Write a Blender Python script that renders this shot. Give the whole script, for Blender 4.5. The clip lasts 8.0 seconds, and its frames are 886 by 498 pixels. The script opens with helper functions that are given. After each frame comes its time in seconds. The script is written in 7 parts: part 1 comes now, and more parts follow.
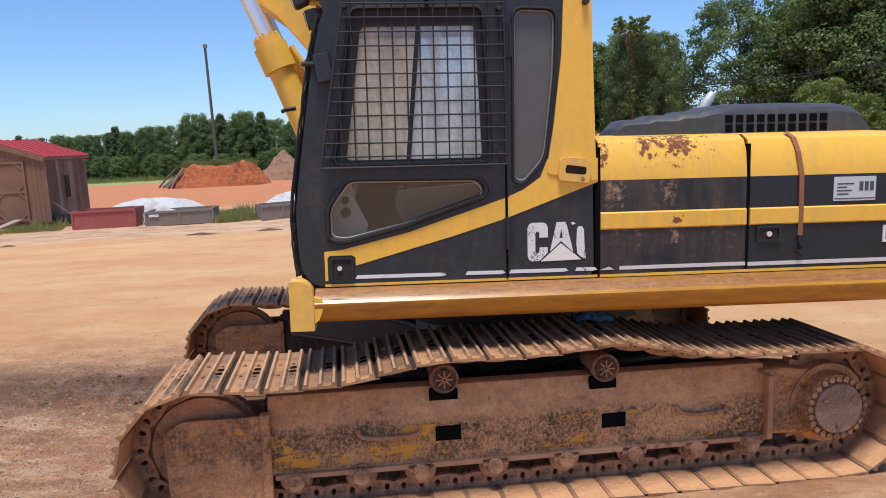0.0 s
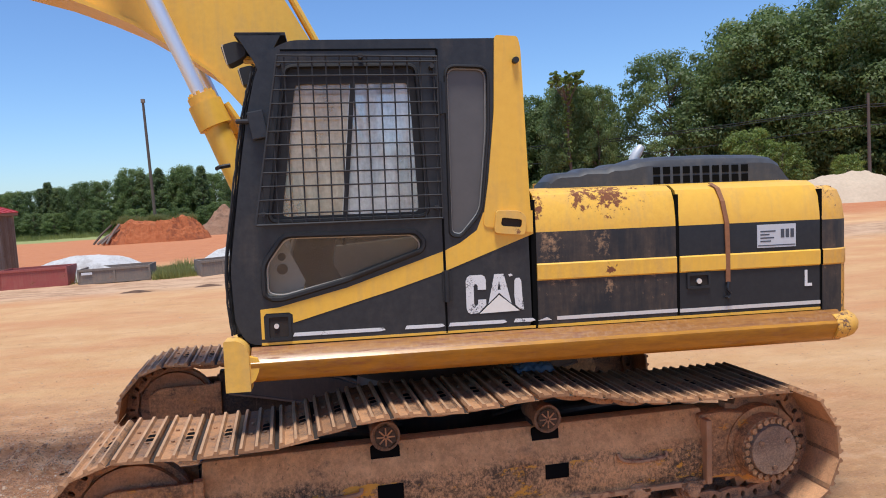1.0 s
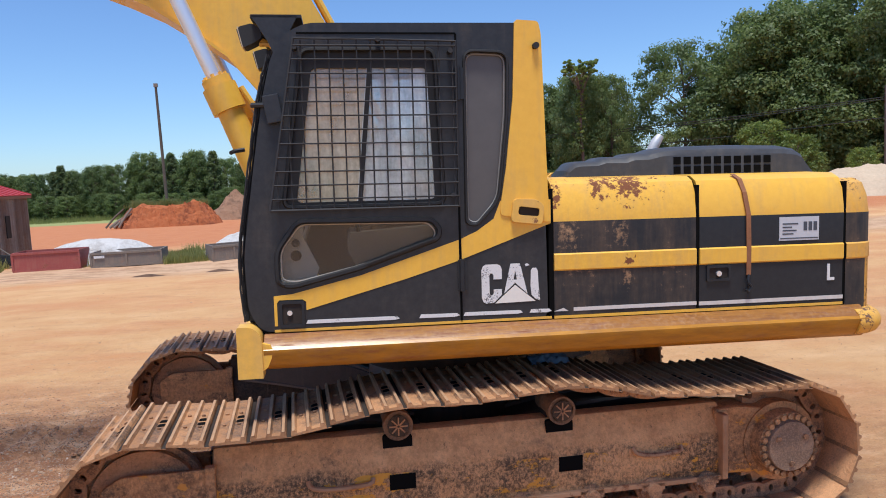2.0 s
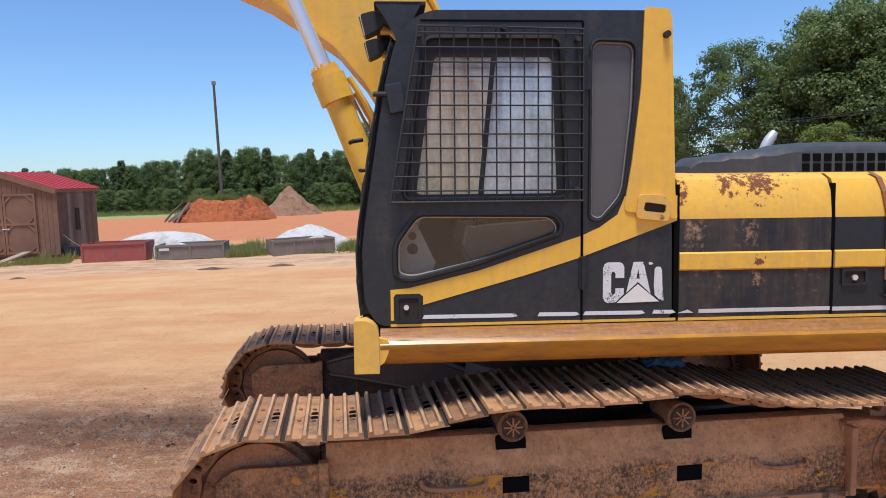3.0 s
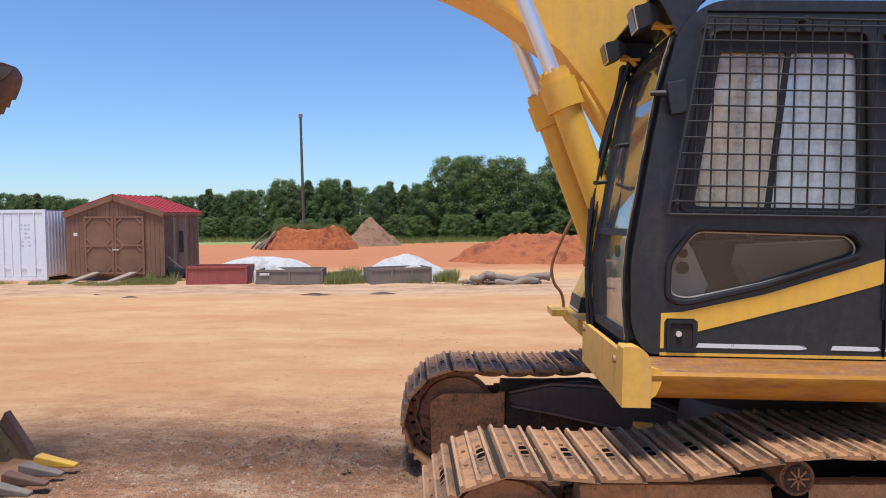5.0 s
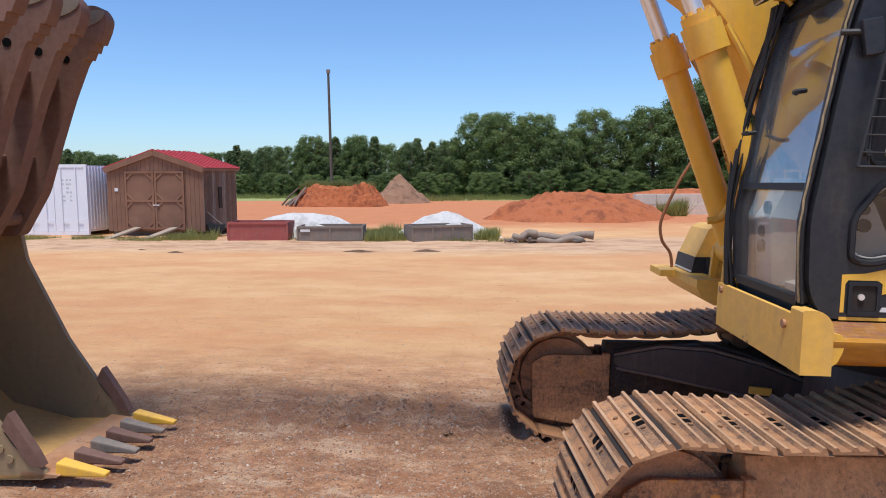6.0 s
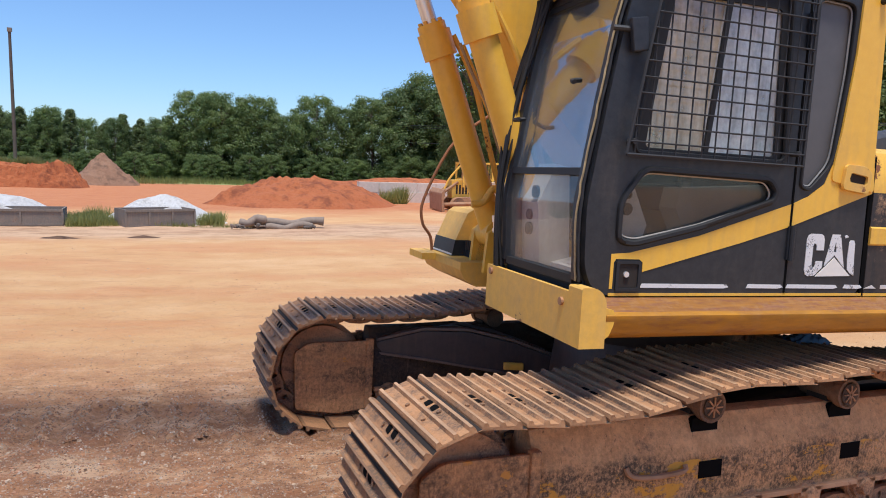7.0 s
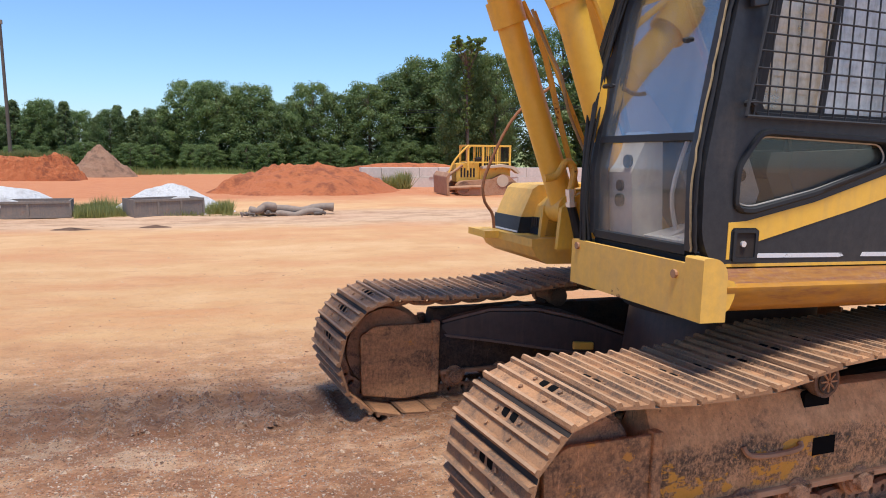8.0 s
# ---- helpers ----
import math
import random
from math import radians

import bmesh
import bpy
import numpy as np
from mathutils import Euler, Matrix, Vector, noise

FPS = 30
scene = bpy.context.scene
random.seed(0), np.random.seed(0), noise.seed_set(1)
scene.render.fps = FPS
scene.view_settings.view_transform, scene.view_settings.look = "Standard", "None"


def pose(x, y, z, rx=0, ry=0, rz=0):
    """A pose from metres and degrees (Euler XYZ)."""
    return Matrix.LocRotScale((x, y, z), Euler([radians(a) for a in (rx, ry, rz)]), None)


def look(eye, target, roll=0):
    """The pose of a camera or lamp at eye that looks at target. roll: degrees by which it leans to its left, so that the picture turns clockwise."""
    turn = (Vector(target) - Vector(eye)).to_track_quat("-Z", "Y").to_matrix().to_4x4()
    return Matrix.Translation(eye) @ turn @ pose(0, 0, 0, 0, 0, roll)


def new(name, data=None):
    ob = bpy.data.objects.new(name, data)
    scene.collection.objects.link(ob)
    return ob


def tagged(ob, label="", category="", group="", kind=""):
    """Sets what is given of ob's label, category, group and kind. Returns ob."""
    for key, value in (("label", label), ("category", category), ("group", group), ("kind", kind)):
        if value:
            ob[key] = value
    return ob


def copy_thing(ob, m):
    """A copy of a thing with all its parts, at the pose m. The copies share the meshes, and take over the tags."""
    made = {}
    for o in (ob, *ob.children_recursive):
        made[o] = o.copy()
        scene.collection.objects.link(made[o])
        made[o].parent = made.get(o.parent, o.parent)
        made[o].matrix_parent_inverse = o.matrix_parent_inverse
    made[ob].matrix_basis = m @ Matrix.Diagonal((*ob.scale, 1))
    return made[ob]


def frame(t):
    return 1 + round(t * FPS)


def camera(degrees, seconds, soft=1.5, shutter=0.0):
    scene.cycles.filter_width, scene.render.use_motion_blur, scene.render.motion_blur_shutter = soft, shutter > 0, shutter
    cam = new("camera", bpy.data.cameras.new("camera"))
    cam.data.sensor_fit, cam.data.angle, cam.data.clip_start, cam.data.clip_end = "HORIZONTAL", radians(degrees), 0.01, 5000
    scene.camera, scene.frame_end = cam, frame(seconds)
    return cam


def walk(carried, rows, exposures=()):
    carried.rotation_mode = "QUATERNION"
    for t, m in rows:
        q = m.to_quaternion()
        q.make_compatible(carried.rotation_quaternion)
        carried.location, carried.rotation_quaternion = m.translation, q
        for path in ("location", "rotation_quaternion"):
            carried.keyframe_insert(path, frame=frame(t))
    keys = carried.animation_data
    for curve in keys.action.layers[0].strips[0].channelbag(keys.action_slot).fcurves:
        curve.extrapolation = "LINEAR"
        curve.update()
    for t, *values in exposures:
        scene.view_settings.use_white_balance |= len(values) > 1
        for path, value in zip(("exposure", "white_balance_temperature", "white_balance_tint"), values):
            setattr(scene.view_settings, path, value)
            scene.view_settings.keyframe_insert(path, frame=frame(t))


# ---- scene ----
cam = camera(63.0, 8.0, 1.0)
PATH = [
    (0, (-0.587, -4.026, 2.087), (-0.4585, -2.0522, 1.7888), -2.8),
    (0.5, (-0.56, -4.03, 2.106), (-0.3299, -2.0535, 1.9085), -2.94),
    (1, (-0.548, -4.031, 2.104), (-0.2598, -2.0592, 1.9362), -3.52),
    (1.2, (-0.544, -4.019, 2.105), (-0.2488, -2.0482, 1.9316), -3.51),
    (2.3, (-0.616, -3.945, 2.096), (-0.3889, -1.9683, 1.894), -2.45),
    (2.5, (-0.685, -3.922, 2.087), (-0.4841, -1.9422, 1.8862), -2.26),
    (3, (-0.959, -3.805, 2.08), (-0.826, -1.819, 1.8858), -1.99),
    (3.5, (-1.166, -3.669, 2.026), (-1.0839, -1.6778, 1.8552), -1.9),
    (4, (-1.336, -3.563, 2.028), (-1.3013, -1.5687, 1.8874), -1.82),
    (4.5, (-1.623, -3.495, 2.037), (-1.5823, -1.4982, 1.9381), -1.32),
    (5, (-1.921, -3.392, 1.968), (-1.9753, -1.3946, 1.875), -0.55),
    (5.2, (-2.061, -3.369, 1.973), (-2.2189, -1.3783, 1.8684), 0.01),
    (6.3, (-2.647, -3.088, 1.928), (-2.7005, -1.1012, 1.7035), -0.46),
    (6.5, (-2.697, -3.023, 1.919), (-2.5434, -1.0413, 1.6979), 0.42),
    (7, (-2.813, -2.912, 1.888), (-2.1769, -1.0306, 1.6552), 1.97),
    (7.5, (-3.047, -2.791, 1.875), (-2.2306, -0.9885, 1.5863), 0.98),
    (8, (-3.229, -2.591, 1.807), (-2.5831, -0.7175, 1.5332), 0.67),
]
walk(cam, [(t, look(eye, target, roll)) for t, eye, target, roll in PATH], exposures=[(0, 0.0), (6.3, 0.0), (7.2, 0.08), (8, 0.16)])

# ---------- daylight ----------
SUN_DIR = Vector((-0.05, -0.24, 1.0)).normalized()
world = bpy.data.worlds.new("sky")
scene.world = world
world.use_nodes = True
wt = world.node_tree
sky = wt.nodes.new("ShaderNodeTexSky")
sky.sky_type = "NISHITA"
sky.sun_disc = False
sky.sun_elevation = math.asin(SUN_DIR.z)
sky.sun_rotation = math.atan2(SUN_DIR.x, SUN_DIR.y)
sky.air_density, sky.dust_density, sky.ozone_density = 1.0, 0.3, 2.8
tone = wt.nodes.new("ShaderNodeMix")
tone.data_type, tone.blend_type = "RGBA", "MULTIPLY"
tone.inputs[0].default_value = 1.0
tone.inputs[7].default_value = (0.71, 0.90, 1.17, 1)
wt.links.new(sky.outputs["Color"], tone.inputs[6])
wt.links.new(tone.outputs[2], wt.nodes["Background"].inputs["Color"])
wt.nodes["Background"].inputs["Strength"].default_value = 0.138
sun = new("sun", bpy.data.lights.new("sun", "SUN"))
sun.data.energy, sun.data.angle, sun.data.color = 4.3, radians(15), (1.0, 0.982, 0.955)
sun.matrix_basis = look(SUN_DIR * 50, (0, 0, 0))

# ---------- small building helpers ----------
def node_mat(name, build):
    m = bpy.data.materials.new(name)
    m.use_nodes = True
    nt = m.node_tree
    bsdf = nt.nodes["Principled BSDF"]
    build(nt, bsdf)
    return m


def coords(nt, scale=(1, 1, 1), obj=True):
    tc = nt.nodes.new("ShaderNodeTexCoord")
    mp = nt.nodes.new("ShaderNodeMapping")
    mp.inputs["Scale"].default_value = scale
    nt.links.new(tc.outputs["Object"], mp.inputs["Vector"])
    return mp.outputs["Vector"]


def noise_tex(nt, vec, scale, detail=5.0, rough=0.6):
    n = nt.nodes.new("ShaderNodeTexNoise")
    n.inputs["Scale"].default_value = scale
    n.inputs["Detail"].default_value = detail
    n.inputs["Roughness"].default_value = rough
    nt.links.new(vec, n.inputs["Vector"])
    return n.outputs["Fac"]


def ramp(nt, fac, stops):
    r = nt.nodes.new("ShaderNodeValToRGB")
    el = r.color_ramp.elements
    while len(el) < len(stops):
        el.new(0.5)
    for e, (p, c) in zip(el, stops):
        e.position = p
        e.color = (c, c, c, 1) if isinstance(c, (int, float)) else (*c, 1)
    nt.links.new(fac, r.inputs["Fac"])
    return r.outputs["Color"]


def mix(nt, fac, a, b, mode="MIX"):
    n = nt.nodes.new("ShaderNodeMix")
    n.data_type, n.blend_type = "RGBA", mode
    for sock, v in ((n.inputs[0], fac), (n.inputs[6], a), (n.inputs[7], b)):
        if isinstance(v, (int, float)):
            sock.default_value = v
        elif isinstance(v, tuple):
            sock.default_value = (*v, 1)
        else:
            nt.links.new(v, sock)
    return n.outputs[2]


def math_node(nt, op, a, b=0.5):
    n = nt.nodes.new("ShaderNodeMath")
    n.operation = op
    for sock, v in ((n.inputs[0], a), (n.inputs[1], b)):
        if isinstance(v, (int, float)):
            sock.default_value = v
        else:
            nt.links.new(v, sock)
    return n.outputs[0]


def bump(nt, bsdf, height, strength=0.3, distance=0.01):
    b = nt.nodes.new("ShaderNodeBump")
    b.inputs["Strength"].default_value = strength
    b.inputs["Distance"].default_value = distance
    nt.links.new(height, b.inputs["Height"])
    nt.links.new(b.outputs["Normal"], bsdf.inputs["Normal"])


def obj_random(nt):
    return nt.nodes.new("ShaderNodeObjectInfo").outputs["Random"]


def worn(name, base, dark, rust=(0.13, 0.045, 0.018), dust=(0.42, 0.26, 0.15), rusty=0.62, dusty=0.55, rough=0.5, metal=0.0, scale=1.0, spread=0.06, run=1.0, spots=(), stretch=(1, 1, 1), gloss=0.5):
    """Painted or bare steel: base tone in two shades, rust patches, and dust."""
    def build(nt, b):
        v = coords(nt, stretch)
        big = noise_tex(nt, v, 1.7 * scale, 6)
        fine = noise_tex(nt, v, 23 * scale, 8, 0.7)
        grain = noise_tex(nt, v, 160 * scale, 3)
        soft = noise_tex(nt, v, 3.4 * scale, 7, 0.65)
        lines = noise_tex(nt, coords(nt, (9 * scale, 9 * scale, 0.9 * scale)), 2.2, 5)
        streak = math_node(nt, "ADD", math_node(nt, "MULTIPLY", lines, 0.5 * run), math_node(nt, "MULTIPLY", soft, 1.0 - 0.5 * run))
        col = mix(nt, ramp(nt, fine, [(0.35, 0.0), (0.7, 1.0)]), base, dark)
        d = math_node(nt, "MULTIPLY", ramp(nt, streak, [(dusty - 0.1, 0.0), (dusty + 0.18, 0.55)]), ramp(nt, fine, [(0.2, 0.4), (0.7, 1.0)]))
        col = mix(nt, d, col, dust)
        mask = math_node(nt, "ADD", math_node(nt, "MULTIPLY", big, 0.55), math_node(nt, "MULTIPLY", fine, 0.45))
        for (px, py, pz), (sx, sz), gain in spots:
            # a patch of wear with a place of its own
            off = nt.nodes.new("ShaderNodeVectorMath")
            off.operation = "SUBTRACT"
            nt.links.new(v, off.inputs[0])
            off.inputs[1].default_value = (px, py, pz)
            shr = nt.nodes.new("ShaderNodeVectorMath")
            shr.operation = "MULTIPLY"
            nt.links.new(off.outputs[0], shr.inputs[0])
            shr.inputs[1].default_value = (1 / sx, 0.0, 1 / sz)
            ln = nt.nodes.new("ShaderNodeVectorMath")
            ln.operation = "LENGTH"
            nt.links.new(shr.outputs[0], ln.inputs[0])
            near = ramp(nt, ln.outputs["Value"], [(0.0, gain), (1.0, 0.0)])
            mask = math_node(nt, "ADD", mask, near)
        rm = ramp(nt, mask, [(rusty, 0.0), (rusty + spread, 1.0)])
        rc = mix(nt, grain, rust, tuple(min(1, c * 2.1) for c in rust))
        col = mix(nt, rm, col, rc)
        nt.links.new(col, b.inputs["Base Color"])
        nt.links.new(ramp(nt, math_node(nt, "MAXIMUM", rm, d), [(0.0, rough), (1.0, 0.9)]), b.inputs["Roughness"])
        b.inputs["Metallic"].default_value = metal
        b.inputs["Specular IOR Level"].default_value = gloss
        bump(nt, b, math_node(nt, "ADD", math_node(nt, "MULTIPLY", grain, 0.4), fine), 0.18, 0.004)
    return node_mat(name, build)


def caked(name, dust, grime, paint, amount=0.60, scale=1.0, band=None, pale=1.42, each=0.0, speck=0.0):
    """Steel under dried mud: pale dust, black greasy grime and rests of paint, in hard-edged patches."""
    def build(nt, b):
        v = coords(nt)
        long_ = coords(nt, (0.45, 1, 1))
        big = noise_tex(nt, long_, 2.6 * scale, 8, 0.68)
        mid = noise_tex(nt, v, 9 * scale, 8, 0.72)
        fine = noise_tex(nt, v, 45 * scale, 6, 0.7)
        other = noise_tex(nt, coords(nt, (0.34, 1, 1.25)), 3.9 * scale, 8, 0.72)
        if band:
            sep = nt.nodes.new("ShaderNodeSeparateXYZ")
            nt.links.new(v, sep.inputs[0])
            z0, z1 = band
            held = ramp(nt, sep.outputs["Z"], [(z0 - 0.03, 0.0), (z0 + 0.02, 1.0), (z1 - 0.03, 1.0), (z1 + 0.03, 0.0)])
        if each:
            shade = ramp(nt, obj_random(nt), [(0.0, 0.0), (0.35, 0.1), (1.0, each)])
        a = math_node(nt, "ADD", math_node(nt, "MULTIPLY", big, 0.6), math_node(nt, "MULTIPLY", mid, 0.4))
        col = mix(nt, ramp(nt, fine, [(0.35, 0.0), (0.7, 1.0)]), dust, tuple(x * 0.72 for x in dust))
        col = mix(nt, ramp(nt, mid, [(0.42, 0.0), (0.68, 0.8)]), col, tuple(min(1, x * q) for x, q in zip(dust, (pale * 0.95, pale, pale * 1.05))))
        if band:
            a = math_node(nt, "ADD", a, math_node(nt, "SUBTRACT", math_node(nt, "MULTIPLY", held, 0.068), 0.055))
        if each:
            col = mix(nt, shade, col, tuple(x * q for x, q in zip(dust, (0.42, 0.40, 0.42))))
        col = mix(nt, math_node(nt, "MULTIPLY", ramp(nt, a, [(0.47, 0.0), (0.555, 0.95)]), ramp(nt, fine, [(0.36, 0.35), (0.58, 1.0)])), col, grime)
        drip = noise_tex(nt, coords(nt, (26, 26, 3.2)), 2.0 * scale, 6, 0.75)
        col = mix(nt, ramp(nt, drip, [(0.60, 0.0), (0.66, 0.7)]), col, grime)
        col = mix(nt, ramp(nt, drip, [(0.33, 0.65), (0.39, 0.0)]), col, tuple(min(1, x * 1.3 + 0.02) for x in dust))
        if speck:
            # flaked scale: dark and pale flecks, with an orange stain between them
            fleck = noise_tex(nt, coords(nt, (1, 1, 0.75)), 62 * scale, 4, 0.75)
            amt = ramp(nt, big, [(0.36, 0.25), (0.56, speck)])
            if band:
                amt = math_node(nt, "MULTIPLY", amt, math_node(nt, "ADD", math_node(nt, "MULTIPLY", held, 0.8), 0.2))
            col = mix(nt, math_node(nt, "MULTIPLY", amt, ramp(nt, other, [(0.50, 0.0), (0.60, 0.8)])), col, (0.33, 0.125, 0.04))
            col = mix(nt, math_node(nt, "MULTIPLY", amt, ramp(nt, fleck, [(0.50, 0.0), (0.56, 1.0)])), col, tuple(x * 0.8 for x in grime))
            col = mix(nt, math_node(nt, "MULTIPLY", amt, ramp(nt, fleck, [(0.36, 0.8), (0.42, 0.0)])), col, tuple(min(1, x * 1.25) for x in dust))
        p = math_node(nt, "ADD", math_node(nt, "MULTIPLY", other, 0.62), math_node(nt, "MULTIPLY", mid, 0.38))
        if band:
            # paint has held on along one level only
            p = math_node(nt, "SUBTRACT", p, math_node(nt, "MULTIPLY", math_node(nt, "SUBTRACT", 1.0, held), 0.3))
        col = mix(nt, ramp(nt, p, [(amount, 0.0), (amount + 0.02, 0.9)]), col, paint)
        nt.links.new(col, b.inputs["Base Color"])
        nt.links.new(ramp(nt, a, [(0.45, 0.78), (0.6, 0.52)]), b.inputs["Roughness"])
        b.inputs["Specular IOR Level"].default_value = 0.3
        bump(nt, b, math_node(nt, "ADD", mid, math_node(nt, "MULTIPLY", fine, 0.6)), 0.75, 0.014)
    return node_mat(name, build)


def plain(name, col, rough=0.6, metal=0.0, vary=0.25, scale=30.0, bumpy=0.15):
    def build(nt, b):
        v = coords(nt)
        f = noise_tex(nt, v, scale, 6)
        g = noise_tex(nt, v, scale * 0.08, 4)
        c = mix(nt, f, tuple(x * (1 - vary) for x in col), tuple(min(1, x * (1 + vary)) for x in col))
        c = mix(nt, ramp(nt, g, [(0.4, 0.0), (0.7, vary)]), c, tuple(x * 0.6 for x in col))
        nt.links.new(c, b.inputs["Base Color"])
        b.inputs["Roughness"].default_value, b.inputs["Metallic"].default_value = rough, metal
        bump(nt, b, f, bumpy, 0.005)
    return node_mat(name, build)


def flat_bm():
    return bmesh.new()


def part(name, bm, material, parent=None, label="", m=None, smooth=None, bevel=0.0):
    """Links a bmesh as one mesh object under a thing or a part."""
    if bevel:
        bmesh.ops.bevel(bm, geom=[e for e in bm.edges if e.is_manifold and e.calc_face_angle(0) > 0.6], offset=bevel, segments=2, affect="EDGES", profile=0.6, clamp_overlap=True)
    me = bpy.data.meshes.new(name)
    bmesh.ops.recalc_face_normals(bm, faces=bm.faces)
    bm.to_mesh(me)
    bm.free()
    for mt in material if isinstance(material, (list, tuple)) else [material]:
        me.materials.append(mt)
    if smooth is not None:
        me.polygons.foreach_set("use_smooth", [True] * len(me.polygons))
        me.set_sharp_from_angle(angle=radians(smooth))
    ob = new(name, me)
    if parent:
        ob.parent = parent
    if m is not None:
        ob.matrix_basis = m
    if label:
        ob["label"] = label
    return ob


def again(ob, parent, m):
    """One more piece on the same mesh."""
    o = ob.copy()
    scene.collection.objects.link(o)
    o.parent = parent
    o.matrix_basis = m
    return o


def thing(name, label, category, m=None, group="", kind=""):
    ob = new(name)
    if m is not None:
        ob.matrix_basis = m
    return tagged(ob, label, category, group, kind)


def box(bm, x0, x1, y0, y1, z0, z1, mi=0):
    v = [bm.verts.new(p) for p in ((x0, y0, z0), (x1, y0, z0), (x1, y1, z0), (x0, y1, z0), (x0, y0, z1), (x1, y0, z1), (x1, y1, z1), (x0, y1, z1))]
    for f in ((3, 2, 1, 0), (4, 5, 6, 7), (0, 1, 5, 4), (1, 2, 6, 5), (2, 3, 7, 6), (3, 0, 4, 7)):
        bm.faces.new([v[i] for i in f]).material_index = mi
    return v


def moved(bm, verts, m):
    bmesh.ops.transform(bm, matrix=m, verts=verts)


def obox(bm, size, m, mi=0):
    """A box of that size about the origin of the pose m."""
    a, b, c = (s / 2 for s in size)
    moved(bm, box(bm, -a, a, -b, b, -c, c, mi), m)


def prism(bm, poly, y0, y1, axis="y", mi=0):
    """A polygon in two axes, drawn out along the third."""
    put = {"y": lambda a, b, c: (a, c, b), "x": lambda a, b, c: (c, a, b), "z": lambda a, b, c: (a, b, c)}[axis]
    lo = [bm.verts.new(put(a, b, y0)) for a, b in poly]
    hi = [bm.verts.new(put(a, b, y1)) for a, b in poly]
    n = len(poly)
    fs = [bm.faces.new(lo), bm.faces.new(hi[::-1])]
    fs += [bm.faces.new((lo[i], hi[i], hi[(i + 1) % n], lo[(i + 1) % n])) for i in range(n)]
    for f in fs:
        f.material_index = mi
    return lo + hi


def plate(bm, outer, holes, y0, y1, axis="y", mi=0):
    """A sheet with holes through it."""
    put = {"y": lambda a, b, c: (a, c, b), "x": lambda a, b, c: (c, a, b), "z": lambda a, b, c: (a, b, c)}[axis]
    sides = []
    for y in (y0, y1):
        edges, loops = [], []
        for loop in (outer, *holes):
            vs = [bm.verts.new(put(a, b, y)) for a, b in loop]
            edges += [bm.edges.new((vs[i], vs[(i + 1) % len(vs)])) for i in range(len(vs))]
            loops.append(vs)
        got = bmesh.ops.triangle_fill(bm, use_beauty=True, use_dissolve=False, edges=edges)
        for f in got["geom"]:
            if isinstance(f, bmesh.types.BMFace):
                f.material_index = mi
        sides.append(loops)
    for a, b in zip(*sides):
        n = len(a)
        for i in range(n):
            bm.faces.new((a[i], a[(i + 1) % n], b[(i + 1) % n], b[i])).material_index = mi


def cyl(bm, p, q, r0, r1=None, n=20, caps=True, mi=0):
    p, q = Vector(p), Vector(q)
    r1 = r0 if r1 is None else r1
    d = (q - p).normalized()
    a = d.orthogonal().normalized()
    b = d.cross(a)
    rings = []
    for c, r in ((p, r0), (q, r1)):
        rings.append([bm.verts.new(c + r * (a * math.cos(i * math.tau / n) + b * math.sin(i * math.tau / n))) for i in range(n)])
    for i in range(n):
        bm.faces.new((rings[0][i], rings[0][(i + 1) % n], rings[1][(i + 1) % n], rings[1][i])).material_index = mi
    if caps:
        bm.faces.new(rings[0][::-1]).material_index = mi
        bm.faces.new(rings[1]).material_index = mi


def tube(bm, pts, r, n=8, mi=0):
    """A bent tube through points, with no seams."""
    pts = [Vector(p) for p in pts]
    prev = None
    a = None
    for i, p in enumerate(pts):
        d = (pts[min(i + 1, len(pts) - 1)] - pts[max(i - 1, 0)]).normalized()
        a = d.orthogonal().normalized() if a is None else (a - d * a.dot(d)).normalized()
        b = d.cross(a)
        rr = r[i] if isinstance(r, (list, tuple)) else r
        ring = [bm.verts.new(p + rr * (a * math.cos(k * math.tau / n) + b * math.sin(k * math.tau / n))) for k in range(n)]
        if prev:
            for k in range(n):
                bm.faces.new((prev[k], prev[(k + 1) % n], ring[(k + 1) % n], ring[k])).material_index = mi
        else:
            bm.faces.new(ring[::-1]).material_index = mi
        prev = ring
    bm.faces.new(prev).material_index = mi


def curve_pts(ctrl, n=24):
    """Points along a smooth line through the control points."""
    c = [Vector(p) for p in ctrl]
    out = []
    segs = len(c) - 1
    for i in range(n + 1):
        u = i / n * segs
        k = min(int(u), segs - 1)
        f = u - k
        p0, p1, p2, p3 = c[max(k - 1, 0)], c[k], c[k + 1], c[min(k + 2, segs)]
        out.append(0.5 * ((2 * p1) + (p2 - p0) * f + (2 * p0 - 5 * p1 + 4 * p2 - p3) * f * f + (3 * p1 - p0 - 3 * p2 + p3) * f ** 3))
    return out


def rounded(poly, r, seg=4):
    """The polygon with its corners rounded."""
    out = []
    n = len(poly)
    for i in range(n):
        p, a, b = Vector(poly[i]), Vector(poly[i - 1]), Vector(poly[(i + 1) % n])
        da, db = (a - p), (b - p)
        k = min(r, da.length * 0.45, db.length * 0.45)
        s, e = p + da.normalized() * k, p + db.normalized() * k
        for j in range(seg + 1):
            f = j / seg
            out.append(tuple((1 - f) ** 2 * s + 2 * f * (1 - f) * p + f * f * e))
    return out


def hills(x, y, s, seed=0.0):
    return noise.noise(Vector((x * s + seed, y * s - seed, seed * 0.37)))

